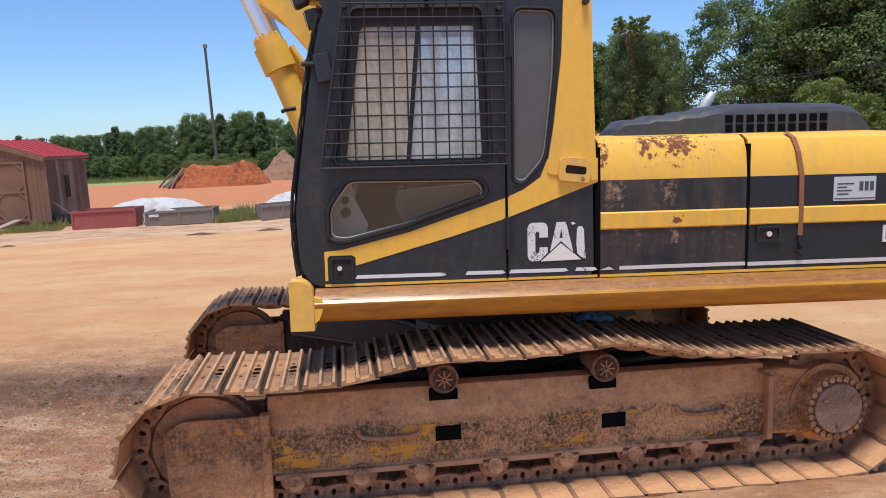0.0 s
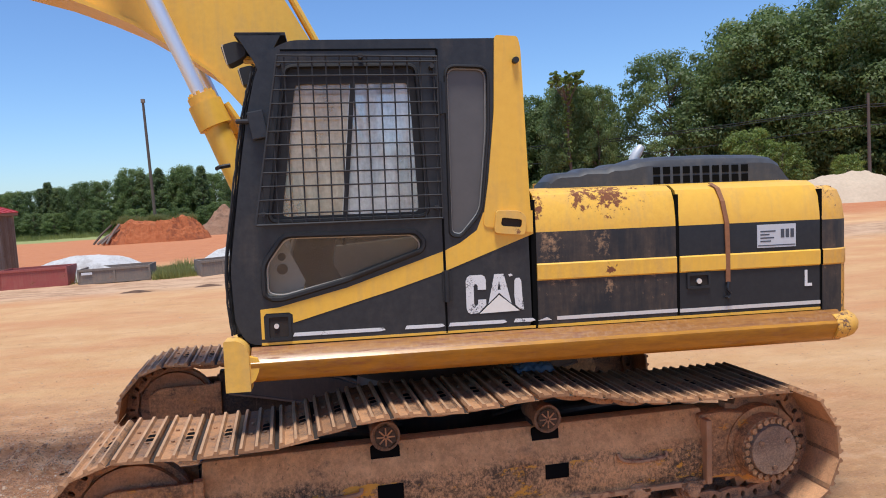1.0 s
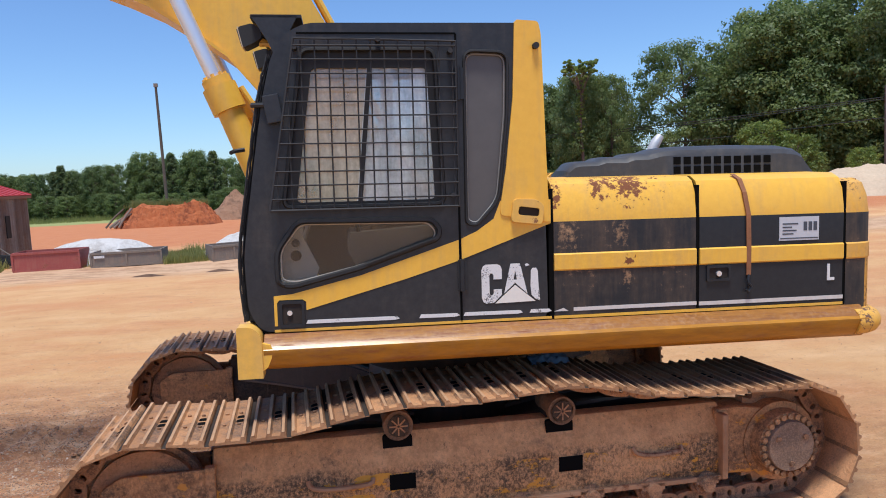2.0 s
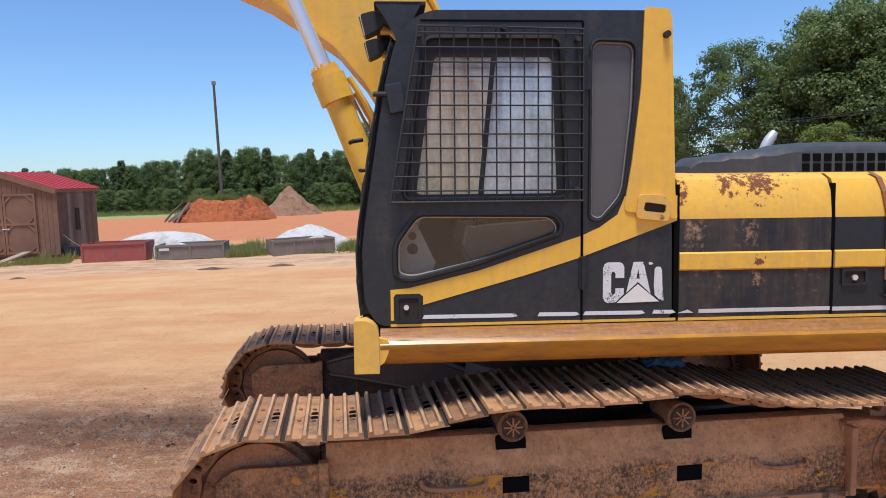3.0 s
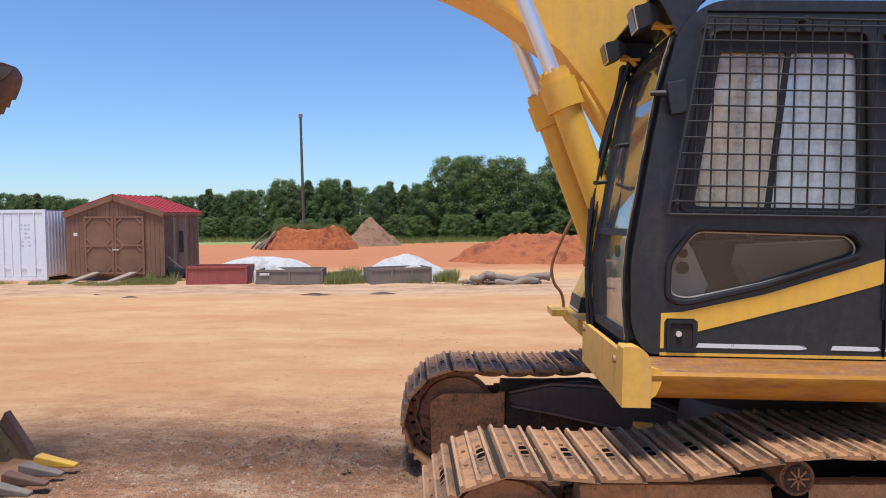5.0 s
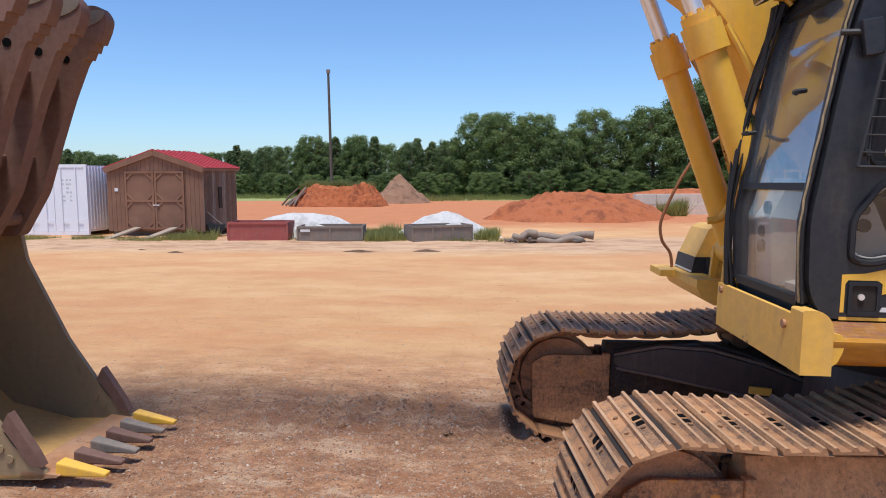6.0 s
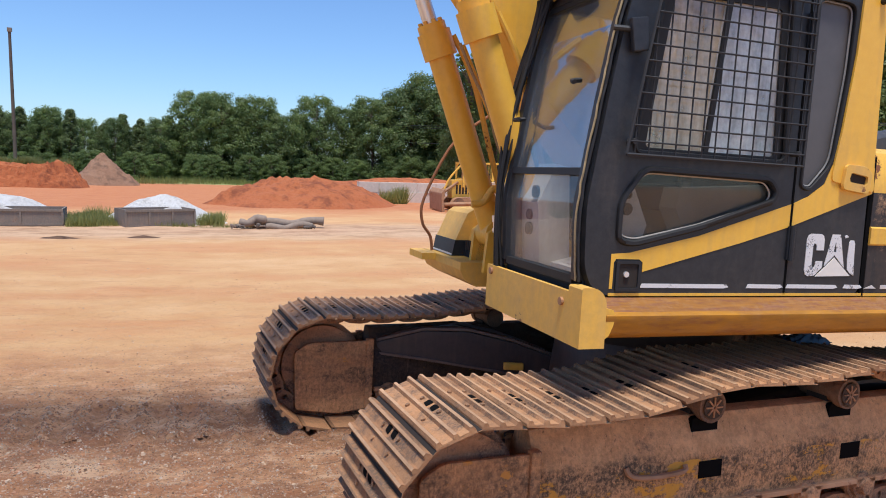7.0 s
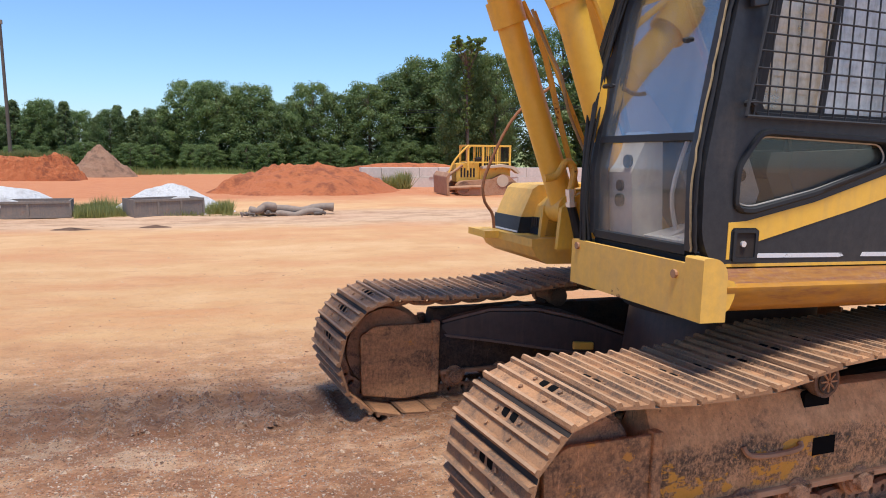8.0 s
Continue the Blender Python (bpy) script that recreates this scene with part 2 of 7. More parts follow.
# ---------- materials ----------
YELLOW = worn("yellow_paint", (0.88, 0.50, 0.065), (0.83, 0.45, 0.055), rusty=0.66, dusty=0.58, rough=0.36, scale=0.9)
YELLOW_OLD = worn("yellow_paint_chipped", (0.88, 0.50, 0.065), (0.80, 0.43, 0.055), rusty=0.60, dusty=0.55, rough=0.40, scale=1.5, spread=0.02, spots=(((1.0, 0, 2.00), (0.34, 0.17), 0.092), ((0.57, 0, 1.96), (0.13, 0.24), 0.12), ((0.80, 0, 1.97), (0.06, 0.12), 0.09), ((0.99, 0, 1.60), (0.07, 0.05), 0.13), ((2.60, 0, 1.62), (0.16, 0.35), 0.06)))
BLACK = worn("faded_black_paint", (0.019, 0.0215, 0.0265), (0.028, 0.030, 0.034), dust=(0.15, 0.12, 0.095), rusty=0.76, dusty=0.68, rough=0.38, gloss=0.3)
BLACK_OLD = worn("faded_black_scuffed", (0.020, 0.022, 0.026), (0.032, 0.032, 0.034), gloss=0.3, dust=(0.22, 0.14, 0.085), rust=(0.26, 0.155, 0.085), rusty=0.60, dusty=0.52, rough=0.5, spread=0.08, spots=(((0.96, 0, 1.77), (0.15, 0.20), 0.17), ((0.99, 0, 1.47), (0.07, 0.18), 0.12), ((0.62, 0, 1.76), (0.15, 0.16), 0.15)))
CAB_GREY = worn("cab_dark_grey", (0.023, 0.025, 0.029), (0.037, 0.038, 0.042), gloss=0.35, dust=(0.15, 0.115, 0.085), rusty=0.70, dusty=0.62, rough=0.40, rust=(0.10, 0.045, 0.025), run=0.6)
HOOD = worn("hood_moulding", (0.052, 0.054, 0.059), (0.070, 0.071, 0.075), gloss=0.3, dust=(0.17, 0.14, 0.11), rusty=0.8, dusty=0.6, rough=0.45)
YELLOW_DIRTY = worn("yellow_paint_dirty", (0.86, 0.49, 0.08), (0.72, 0.40, 0.07), rust=(0.16, 0.07, 0.03), dust=(0.56, 0.38, 0.20), rusty=0.61, dusty=0.50, rough=0.45, scale=0.8, spread=0.02)
CHIPPED = worn("counterweight_paint", (0.80, 0.42, 0.05), (0.66, 0.33, 0.05), rust=(0.10, 0.05, 0.03), dust=(0.55, 0.36, 0.2), rusty=0.54, dusty=0.5, rough=0.5, scale=1.6, spread=0.02)
PIPE_GREY = plain("pale_exhaust", (0.62, 0.62, 0.62), 0.5, 0.3, 0.15)
SILL = worn("sill_paint", (0.52, 0.225, 0.018), (0.31, 0.13, 0.018), rust=(0.20, 0.065, 0.025), rusty=0.55, dusty=0.6, rough=0.28, spread=0.1, stretch=(0.2, 1, 1))
SILL_TOP = worn("sill_worn_top", (0.36, 0.155, 0.034), (0.20, 0.078, 0.026), rust=(0.14, 0.05, 0.022), dust=(0.56, 0.36, 0.22), rusty=0.52, dusty=0.57, rough=0.30, spread=0.08, scale=2.2, stretch=(0.12, 1, 1))
RUSTY = worn("rusty_plate", (0.40, 0.19, 0.085), (0.28, 0.125, 0.055), rust=(0.14, 0.055, 0.025), dust=(0.62, 0.40, 0.25), rusty=0.57, dusty=0.46, rough=0.7, run=0.2)
TRACK = caked("track_steel", (0.53, 0.272, 0.130), (0.13, 0.085, 0.058), (0.46, 0.21, 0.09), 0.60, 1.4, pale=1.2, each=0.7)
TRACK_CLAY = caked("clay_dusted_steel", (0.66, 0.34, 0.165), (0.36, 0.19, 0.10), (0.56, 0.23, 0.085), 0.60, 1.6, pale=1.15)
GROUSER = plain("worn_grouser_edge", (0.48, 0.28, 0.152), 0.7, 0.0, 0.5, 18)
# Carrier rollers are drawn darker than the track rollers.
ROLLER = caked("dark_roller_steel", (0.26, 0.145, 0.085), (0.07, 0.045, 0.032), (0.30, 0.13, 0.06), 0.64, 2.0)
TRACK_DARK = caked("track_link_steel", (0.54, 0.28, 0.145), (0.12, 0.07, 0.05), (0.46, 0.18, 0.08), 0.62, 2.0)
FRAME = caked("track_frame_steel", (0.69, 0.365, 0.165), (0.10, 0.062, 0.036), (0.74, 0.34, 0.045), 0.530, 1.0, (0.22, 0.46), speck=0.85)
# Far-side frame and carrier roller caps: much darker than the near frame's steel.
FRAME_DARK = caked("dark_frame_steel", (0.10, 0.062, 0.040), (0.022, 0.017, 0.014), (0.34, 0.17, 0.04), 0.62)
PLATE = caked("idler_plate_steel", (0.66, 0.34, 0.155), (0.13, 0.076, 0.045), (0.66, 0.29, 0.055), 0.575, 0.9, speck=0.28)
STRAP = plain("rusty_strap", (0.30, 0.125, 0.055), 0.8, vary=0.4)
ARM_DARK = worn("dark_arm_paint", (0.060, 0.042, 0.038), (0.040, 0.030, 0.028), dust=(0.22, 0.14, 0.09), rust=(0.15, 0.07, 0.03), rusty=0.62, dusty=0.58, rough=0.45)
# Flanges are drawn about twice as light as the arm's webs.
ARM_EDGE = worn("lighter_flange_steel", (0.12, 0.082, 0.064), (0.075, 0.052, 0.042), dust=(0.30, 0.19, 0.12), rust=(0.15, 0.07, 0.03), rusty=0.6, dusty=0.5, rough=0.45)
# One near-black tone for undersides, recess backs and inner parts.
UNDER = plain("near_black_matt", (0.030, 0.021, 0.016), 0.9, vary=0.4)
VOID = plain("dark_opening", (0.006, 0.006, 0.006), 0.9, vary=0.1)
VOID.node_tree.nodes["Principled BSDF"].inputs["Specular IOR Level"].default_value = 0.05
CHROME = plain("chrome_rod", (0.82, 0.81, 0.80), 0.40, 0.75, 0.04, 8, 0.0)
RUBBER = plain("black_rubber", (0.015, 0.015, 0.016), 0.65, vary=0.2)
WIRE = plain("wire_guard", (0.028, 0.028, 0.030), 0.75, 0.0, 0.25)
WHITE = worn("worn_white_decal", (0.75, 0.74, 0.72), (0.66, 0.65, 0.63), rust=(0.07, 0.07, 0.075), rusty=0.565, dusty=0.7, rough=0.5, scale=6, spread=0.02)
PEAK_WHITE = plain("cream_white_decal", (0.80, 0.76, 0.68), 0.5, vary=0.08)
SILVER = plain("silver_strip", (0.68, 0.66, 0.64), 0.4, 0.3, 0.15)
INTERIOR = plain("cab_trim", (0.62, 0.60, 0.56), 0.75, vary=0.2)
CONSOLE = plain("console_plastic", (0.15, 0.145, 0.13), 0.6, vary=0.3, scale=9)
SEAT = plain("seat_cloth", (0.05, 0.045, 0.043), 0.9, vary=0.3)
DECAL_GREY = plain("sticker_silver", (0.55, 0.57, 0.6), 0.35, 0.1, 0.1)
DECAL_INK = plain("sticker_ink", (0.06, 0.07, 0.09), 0.5)


def glass_mat(name, tint, rough, dirt, ior=1.5, dust=(0.52, 0.49, 0.45), blur=0.0):
    def build(nt, b):
        out = nt.nodes["Material Output"]
        v = coords(nt)
        streak = noise_tex(nt, coords(nt, (5, 5, 1.2)), 2.0, 6)
        fine = noise_tex(nt, v, 30, 6)
        film_a = nt.nodes.new("ShaderNodeBsdfDiffuse")
        film_a.inputs["Color"].default_value = (*dust, 1)
        film_b = nt.nodes.new("ShaderNodeBsdfTranslucent")
        film_b.inputs["Color"].default_value = (*dust, 1)
        film = nt.nodes.new("ShaderNodeMixShader")
        film.inputs[0].default_value = 0.35
        nt.links.new(film_a.outputs[0], film.inputs[1])
        nt.links.new(film_b.outputs[0], film.inputs[2])
        clear = nt.nodes.new("ShaderNodeBsdfRefraction" if blur else "ShaderNodeBsdfTransparent")
        clear.inputs["Color"].default_value = (*tint, 1)
        if blur:
            clear.inputs["Roughness"].default_value = blur
            clear.inputs["IOR"].default_value = 1.05
        gloss = nt.nodes.new("ShaderNodeBsdfGlossy")
        gloss.inputs["Roughness"].default_value = rough
        lw = nt.nodes.new("ShaderNodeLayerWeight")
        lw.inputs["Blend"].default_value = 0.5
        r0 = ((ior - 1) / (ior + 1)) ** 2
        edge = math_node(nt, "POWER", lw.outputs["Facing"], 5.0)
        refl = math_node(nt, "ADD", math_node(nt, "MULTIPLY", edge, 1 - r0), r0)
        m = math_node(nt, "MULTIPLY", ramp(nt, streak, [(0.35, dirt * 0.45), (0.7, dirt)]), ramp(nt, fine, [(0.3, 0.7), (0.7, 1.0)]))
        c = nt.nodes.new("ShaderNodeMixShader")
        nt.links.new(m, c.inputs[0])
        nt.links.new(clear.outputs[0], c.inputs[1])
        nt.links.new(film.outputs[0], c.inputs[2])
        a = nt.nodes.new("ShaderNodeMixShader")
        nt.links.new(refl, a.inputs[0])
        nt.links.new(c.outputs[0], a.inputs[1])
        nt.links.new(gloss.outputs[0], a.inputs[2])
        nt.links.new(a.outputs[0], out.inputs["Surface"])
    return node_mat(name, build)


GLASS_MILKY = glass_mat("milky_glass", (0.9, 0.9, 0.9), 0.05, 0.35)
GLASS = glass_mat("dusty_glass", (0.80, 0.80, 0.78), 0.03, 0.09)
# Dust films, tinted and brightened for boom and sky light coming through the cab.
GLASS_TAN = glass_mat("tan_tinted_dusty_glass", (0.90, 0.84, 0.76), 0.10, 0.72, 1.9, (0.92, 0.79, 0.61), 0.2)
GLASS_PALE = glass_mat("white_tinted_dusty_glass", (0.92, 0.92, 0.93), 0.10, 0.74, 1.9, (0.98, 0.98, 0.98), 0.2)
# Bluish dust film; part of the sky's reflection is put into its colour.
GLASS_FRONT = glass_mat("front_glass", (0.82, 0.85, 0.88), 0.01, 0.24, 2.8, (0.62, 0.66, 0.70))
GLASS_LOW = glass_mat("lower_front_glass", (0.97, 0.96, 0.95), 0.02, 0.17, 1.45, (0.74, 0.71, 0.62))
DUST_LINE = plain("dust_on_seal", (0.50, 0.43, 0.35), 0.9)
PALE_SEAL = plain("bleached_seal", (0.21, 0.20, 0.19), 0.8, vary=0.4, scale=20)
ROPE = plain("old_sealing_rope", (0.42, 0.31, 0.17), 0.9, vary=0.5, scale=60)
GLASS_GREY = plain("painted_over_pane", (0.105, 0.097, 0.093), 0.4, 0.0, 0.18, 14, 0.02)


def soil():
    def build(nt, b):
        v = coords(nt)
        sep = nt.nodes.new("ShaderNodeSeparateXYZ")
        nt.links.new(v, sep.inputs[0])
        big = noise_tex(nt, v, 0.22, 5)
        mid = noise_tex(nt, v, 1.3, 7)
        fine = noise_tex(nt, v, 11, 8, 0.75)
        grit = noise_tex(nt, v, 90, 4, 0.8)
        lanes = noise_tex(nt, coords(nt, (0.07, 0.62, 1)), 1.0, 8, 0.62)
        tan = mix(nt, ramp(nt, mid, [(0.3, 0.0), (0.7, 1.0)]), (0.60, 0.315, 0.127), (0.69, 0.405, 0.187))
        tan = mix(nt, ramp(nt, lanes, [(0.48, 0.0), (0.70, 0.3)]), tan, (0.58, 0.285, 0.12))
        red = noise_tex(nt, coords(nt, (0.35, 0.9, 1)), 0.55, 7, 0.68)
        tan = mix(nt, ramp(nt, red, [(0.46, 0.0), (0.60, 0.6)]), tan, (0.58, 0.24, 0.095))
        tan = mix(nt, ramp(nt, red, [(0.34, 0.35), (0.44, 0.0)]), tan, (0.80, 0.53, 0.29))
        ruts = noise_tex(nt, coords(nt, (0.3, 1.6, 1)), 1.0, 9, 0.78)
        tan = mix(nt, ramp(nt, ruts, [(0.57, 0.0), (0.68, 0.55)]), tan, (0.42, 0.19, 0.085))
        # red clay further off
        wob = math_node(nt, "ADD", sep.outputs["Y"], math_node(nt, "MULTIPLY", big, 9.0))
        far = ramp(nt, math_node(nt, "MULTIPLY", wob, 0.01), [(0.30, 0.0), (0.36, 1.0)])
        clay = mix(nt, ramp(nt, mid, [(0.3, 0.0), (0.7, 1.0)]), (0.47, 0.15, 0.052), (0.55, 0.21, 0.08))
        col = mix(nt, far, tan, clay)
        # the field behind is overgrown
        field = ramp(nt, math_node(nt, "ADD", math_node(nt, "MULTIPLY", sep.outputs["Y"], 0.008), math_node(nt, "MULTIPLY", big, 0.08)), [(0.645, 0.0), (0.675, 1.0)])
        col = mix(nt, field, col, mix(nt, mid, (0.17, 0.24, 0.06), (0.36, 0.37, 0.13)))
        # strip of rough, littered soil before the boxes and the shed
        rim = ramp(nt, math_node(nt, "ADD", math_node(nt, "MULTIPLY", sep.outputs["Y"], 0.02), math_node(nt, "MULTIPLY", mid, 0.05)), [(0.335, 0.0), (0.375, 0.9), (0.44, 0.9), (0.48, 0.0)])
        litter = noise_tex(nt, coords(nt, (0.7, 1.6, 1)), 1.5, 9, 0.75)
        rough_ = mix(nt, ramp(nt, litter, [(0.44, 0.0), (0.62, 1.0)]), (0.62, 0.42, 0.275), (0.27, 0.15, 0.09))
        col = mix(nt, math_node(nt, "MULTIPLY", rim, 0.75), col, rough_)
        # dark, trodden earth with gravel round the machine
        d = nt.nodes.new("ShaderNodeVectorMath")
        d.operation = "DISTANCE"
        sc = nt.nodes.new("ShaderNodeVectorMath")
        sc.operation = "MULTIPLY"
        nt.links.new(v, sc.inputs[0])
        sc.inputs[1].default_value = (0.45, 1.0, 0)
        nt.links.new(sc.outputs[0], d.inputs[0])
        d.inputs[1].default_value = (-1.3, 1.0, 0)
        near = math_node(nt, "ADD", math_node(nt, "MULTIPLY", d.outputs["Value"], 0.2), math_node(nt, "MULTIPLY", mid, 0.32))
        nm = ramp(nt, near, [(0.38, 0.95), (0.92, 0.0)])
        dark = mix(nt, ramp(nt, fine, [(0.38, 0.0), (0.60, 1.0)]), (0.42, 0.172, 0.080), (0.76, 0.39, 0.195))
        col = mix(nt, math_node(nt, "MULTIPLY", nm, ramp(nt, fine, [(0.2, 0.55), (0.6, 1.0)])), col, dark)
        mott = noise_tex(nt, coords(nt, (0.75, 1.5, 1)), 2.4, 9, 0.74)
        near2 = math_node(nt, "MULTIPLY", nm, 1.0)
        col = mix(nt, math_node(nt, "MULTIPLY", near2, ramp(nt, mott, [(0.50, 0.0), (0.58, 0.75)])), col, (0.30, 0.125, 0.058))
        col = mix(nt, math_node(nt, "MULTIPLY", near2, ramp(nt, mott, [(0.40, 0.95), (0.48, 0.0)])), col, (0.86, 0.55, 0.335))
        # the boom's soft shadow before the far track, painted into the soil as a patch
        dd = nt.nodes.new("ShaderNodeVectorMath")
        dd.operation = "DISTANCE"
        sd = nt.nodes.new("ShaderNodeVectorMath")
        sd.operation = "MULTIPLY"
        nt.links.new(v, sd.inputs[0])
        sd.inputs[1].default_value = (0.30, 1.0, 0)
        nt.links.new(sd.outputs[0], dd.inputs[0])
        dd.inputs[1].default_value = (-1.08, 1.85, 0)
        shade_dist = math_node(nt, "ADD", dd.outputs["Value"], math_node(nt, "MULTIPLY", math_node(nt, "ADD", mid, fine), 0.55))
        col = mix(nt, ramp(nt, shade_dist, [(0.70, 0.2), (1.15, 0.0)]), col, mix(nt, fine, (0.09, 0.055, 0.04), (0.30, 0.18, 0.11)))
        # broken furrows pressed by the crawler shoes, their shade painted as dark colour
        wave = math_node(nt, "SINE", math_node(nt, "ADD", math_node(nt, "MULTIPLY", sep.outputs["X"], math.tau / 0.203), math_node(nt, "MULTIPLY", mid, 6.0)))
        lane = ramp(nt, shade_dist, [(0.95, 1.0), (1.45, 0.0)])
        furrow = math_node(nt, "MULTIPLY", ramp(nt, math_node(nt, "ADD", wave, math_node(nt, "MULTIPLY", fine, 3.0)), [(1.2, 0.0), (2.0, 1.0)]), lane)
        col = mix(nt, math_node(nt, "MULTIPLY", furrow, 0.85), col, (0.15, 0.065, 0.036))
        rust_soil = noise_tex(nt, coords(nt, (0.8, 1.7, 1)), 1.9, 8, 0.7)
        col = mix(nt, math_node(nt, "MULTIPLY", ramp(nt, rust_soil, [(0.50, 0.0), (0.60, 0.7)]), nm), col, (0.50, 0.20, 0.085))
        col = mix(nt, ramp(nt, grit, [(0.48, 0.0), (0.72, 0.32)]), col, (0.78, 0.50, 0.30))
        peb = noise_tex(nt, v, 38, 2, 0.5)
        col = mix(nt, math_node(nt, "MULTIPLY", ramp(nt, peb, [(0.64, 0.0), (0.68, 0.6)]), nm), col, (0.72, 0.58, 0.46))
        col = mix(nt, math_node(nt, "MULTIPLY", ramp(nt, peb, [(0.32, 0.8), (0.37, 0.0)]), nm), col, (0.16, 0.09, 0.055))
        col = mix(nt, ramp(nt, fine, [(0.55, 0.0), (0.72, 0.45)]), col, (0.30, 0.155, 0.08))
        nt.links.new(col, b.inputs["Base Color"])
        b.inputs["Roughness"].default_value = 0.95
        # broken clods between the wheel marks, and churned earth before the machine
        clod = noise_tex(nt, coords(nt, (1.0, 1.5, 1)), 5.5, 9, 0.80)
        rel = math_node(nt, "ADD", math_node(nt, "MULTIPLY", fine, 1.0), math_node(nt, "MULTIPLY", grit, 0.35))
        rel = math_node(nt, "ADD", rel, math_node(nt, "MULTIPLY", ramp(nt, clod, [(0.40, 0.0), (0.60, 1.0)]), math_node(nt, "ADD", math_node(nt, "MULTIPLY", nm, 0.55), 0.10)))
        bump(nt, b, rel, 0.85, 0.04)
    return node_mat("packed_soil", build)


SOIL = soil()


def crumbly(name, a, c, dark, scale=1.0):
    """Dug earth: lumps in two tones with dark patches, on clay painting shaded hollows."""
    def build(nt, b):
        v = coords(nt)
        lump = noise_tex(nt, v, 1.1 * scale, 8, 0.7)
        grain = noise_tex(nt, v, 5.0 * scale, 8, 0.75)
        col = mix(nt, ramp(nt, grain, [(0.35, 0.0), (0.65, 1.0)]), a, c)
        col = mix(nt, ramp(nt, lump, [(0.50, 0.0), (0.62, 0.75)]), col, dark)
        col = mix(nt, ramp(nt, grain, [(0.58, 0.0), (0.66, 0.6)]), col, dark)
        nt.links.new(col, b.inputs["Base Color"])
        b.inputs["Roughness"].default_value = 0.95
        bump(nt, b, math_node(nt, "ADD", grain, lump), 1.0, 0.12)
    return node_mat(name, build)


CLAY = crumbly("red_clay_heap", (0.42, 0.112, 0.038), (0.52, 0.165, 0.058), (0.20, 0.055, 0.024))
CLAY_BROWN = crumbly("brown_heap", (0.27, 0.145, 0.085), (0.36, 0.20, 0.12), (0.14, 0.075, 0.045))
SAND = plain("pale_sand", (0.55, 0.42, 0.29), 0.95, vary=0.2, scale=5, bumpy=0.4)


def chips():
    def build(nt, b):
        r = nt.nodes.new("ShaderNodeNewGeometry").outputs["Random Per Island"]
        nt.links.new(ramp(nt, r, [(0.0, (0.16, 0.09, 0.055)), (0.35, (0.36, 0.24, 0.16)), (0.75, (0.48, 0.36, 0.27)), (0.93, (0.56, 0.42, 0.31)), (1.0, (0.66, 0.55, 0.45))]), b.inputs["Base Color"])
        b.inputs["Roughness"].default_value = 0.9
    return node_mat("loose_stone", build)


STONE = chips()
MUD = crumbly("dark_mud", (0.19, 0.105, 0.062), (0.27, 0.15, 0.09), (0.12, 0.065, 0.04), 3.0)
CRUMB = plain("earth_crumbs", (0.36, 0.185, 0.105), 0.95, vary=0.5, scale=9)
WHITE_HEAP = crumbly("white_heap", (0.72, 0.68, 0.63), (0.80, 0.76, 0.71), (0.52, 0.47, 0.42), 1.6)


def leafy(name, a, c, thin=0.55):
    def build(nt, b):
        out = nt.nodes["Material Output"]
        r = nt.nodes.new("ShaderNodeNewGeometry").outputs["Random Per Island"]
        o = obj_random(nt)
        patch = noise_tex(nt, coords(nt), 0.45, 4)
        col = mix(nt, r, a, c)
        col = mix(nt, ramp(nt, patch, [(0.38, 0.0), (0.62, 0.7)]), col, tuple(x * q for x, q in zip(c, (1.35, 1.2, 1.0))))
        col = mix(nt, ramp(nt, o, [(0.0, 0.0), (1.0, 0.45)]), col, tuple(x * 0.6 for x in a))
        nt.links.new(col, b.inputs["Base Color"])
        b.inputs["Roughness"].default_value = 0.5
        t = nt.nodes.new("ShaderNodeBsdfTranslucent")
        nt.links.new(col, t.inputs["Color"])
        m = nt.nodes.new("ShaderNodeMixShader")
        m.inputs[0].default_value = thin
        nt.links.new(b.outputs[0], m.inputs[1])
        nt.links.new(t.outputs[0], m.inputs[2])
        nt.links.new(m.outputs[0], out.inputs["Surface"])
    return node_mat(name, build)


LEAF = leafy("leaves", (0.112, 0.178, 0.064), (0.195, 0.272, 0.098))
LEAF_PINE = leafy("pine_needles", (0.120, 0.175, 0.070), (0.195, 0.260, 0.100))
LEAF_LIGHT = leafy("light_leaves", (0.14, 0.215, 0.05), (0.25, 0.33, 0.085))
GRASS = leafy("grass_blades", (0.22, 0.27, 0.075), (0.38, 0.38, 0.15))
BARK = plain("bark", (0.13, 0.095, 0.07), 0.9, vary=0.4, scale=12)


def planks(name, a, c):
    def build(nt, b):
        v = coords(nt)
        gr = noise_tex(nt, coords(nt, (14, 14, 0.8)), 1.5, 7)
        bl = noise_tex(nt, v, 1.2, 4)
        o = obj_random(nt)
        col = mix(nt, gr, a, c)
        col = mix(nt, ramp(nt, bl, [(0.35, 0.0), (0.7, 0.6)]), col, tuple(x * 0.55 for x in a))
        col = mix(nt, math_node(nt, "MULTIPLY", o, 0.35), col, tuple(x * 0.6 for x in c))
        nt.links.new(col, b.inputs["Base Color"])
        b.inputs["Roughness"].default_value = 0.85
        bump(nt, b, gr, 0.3, 0.005)
    return node_mat(name, build)


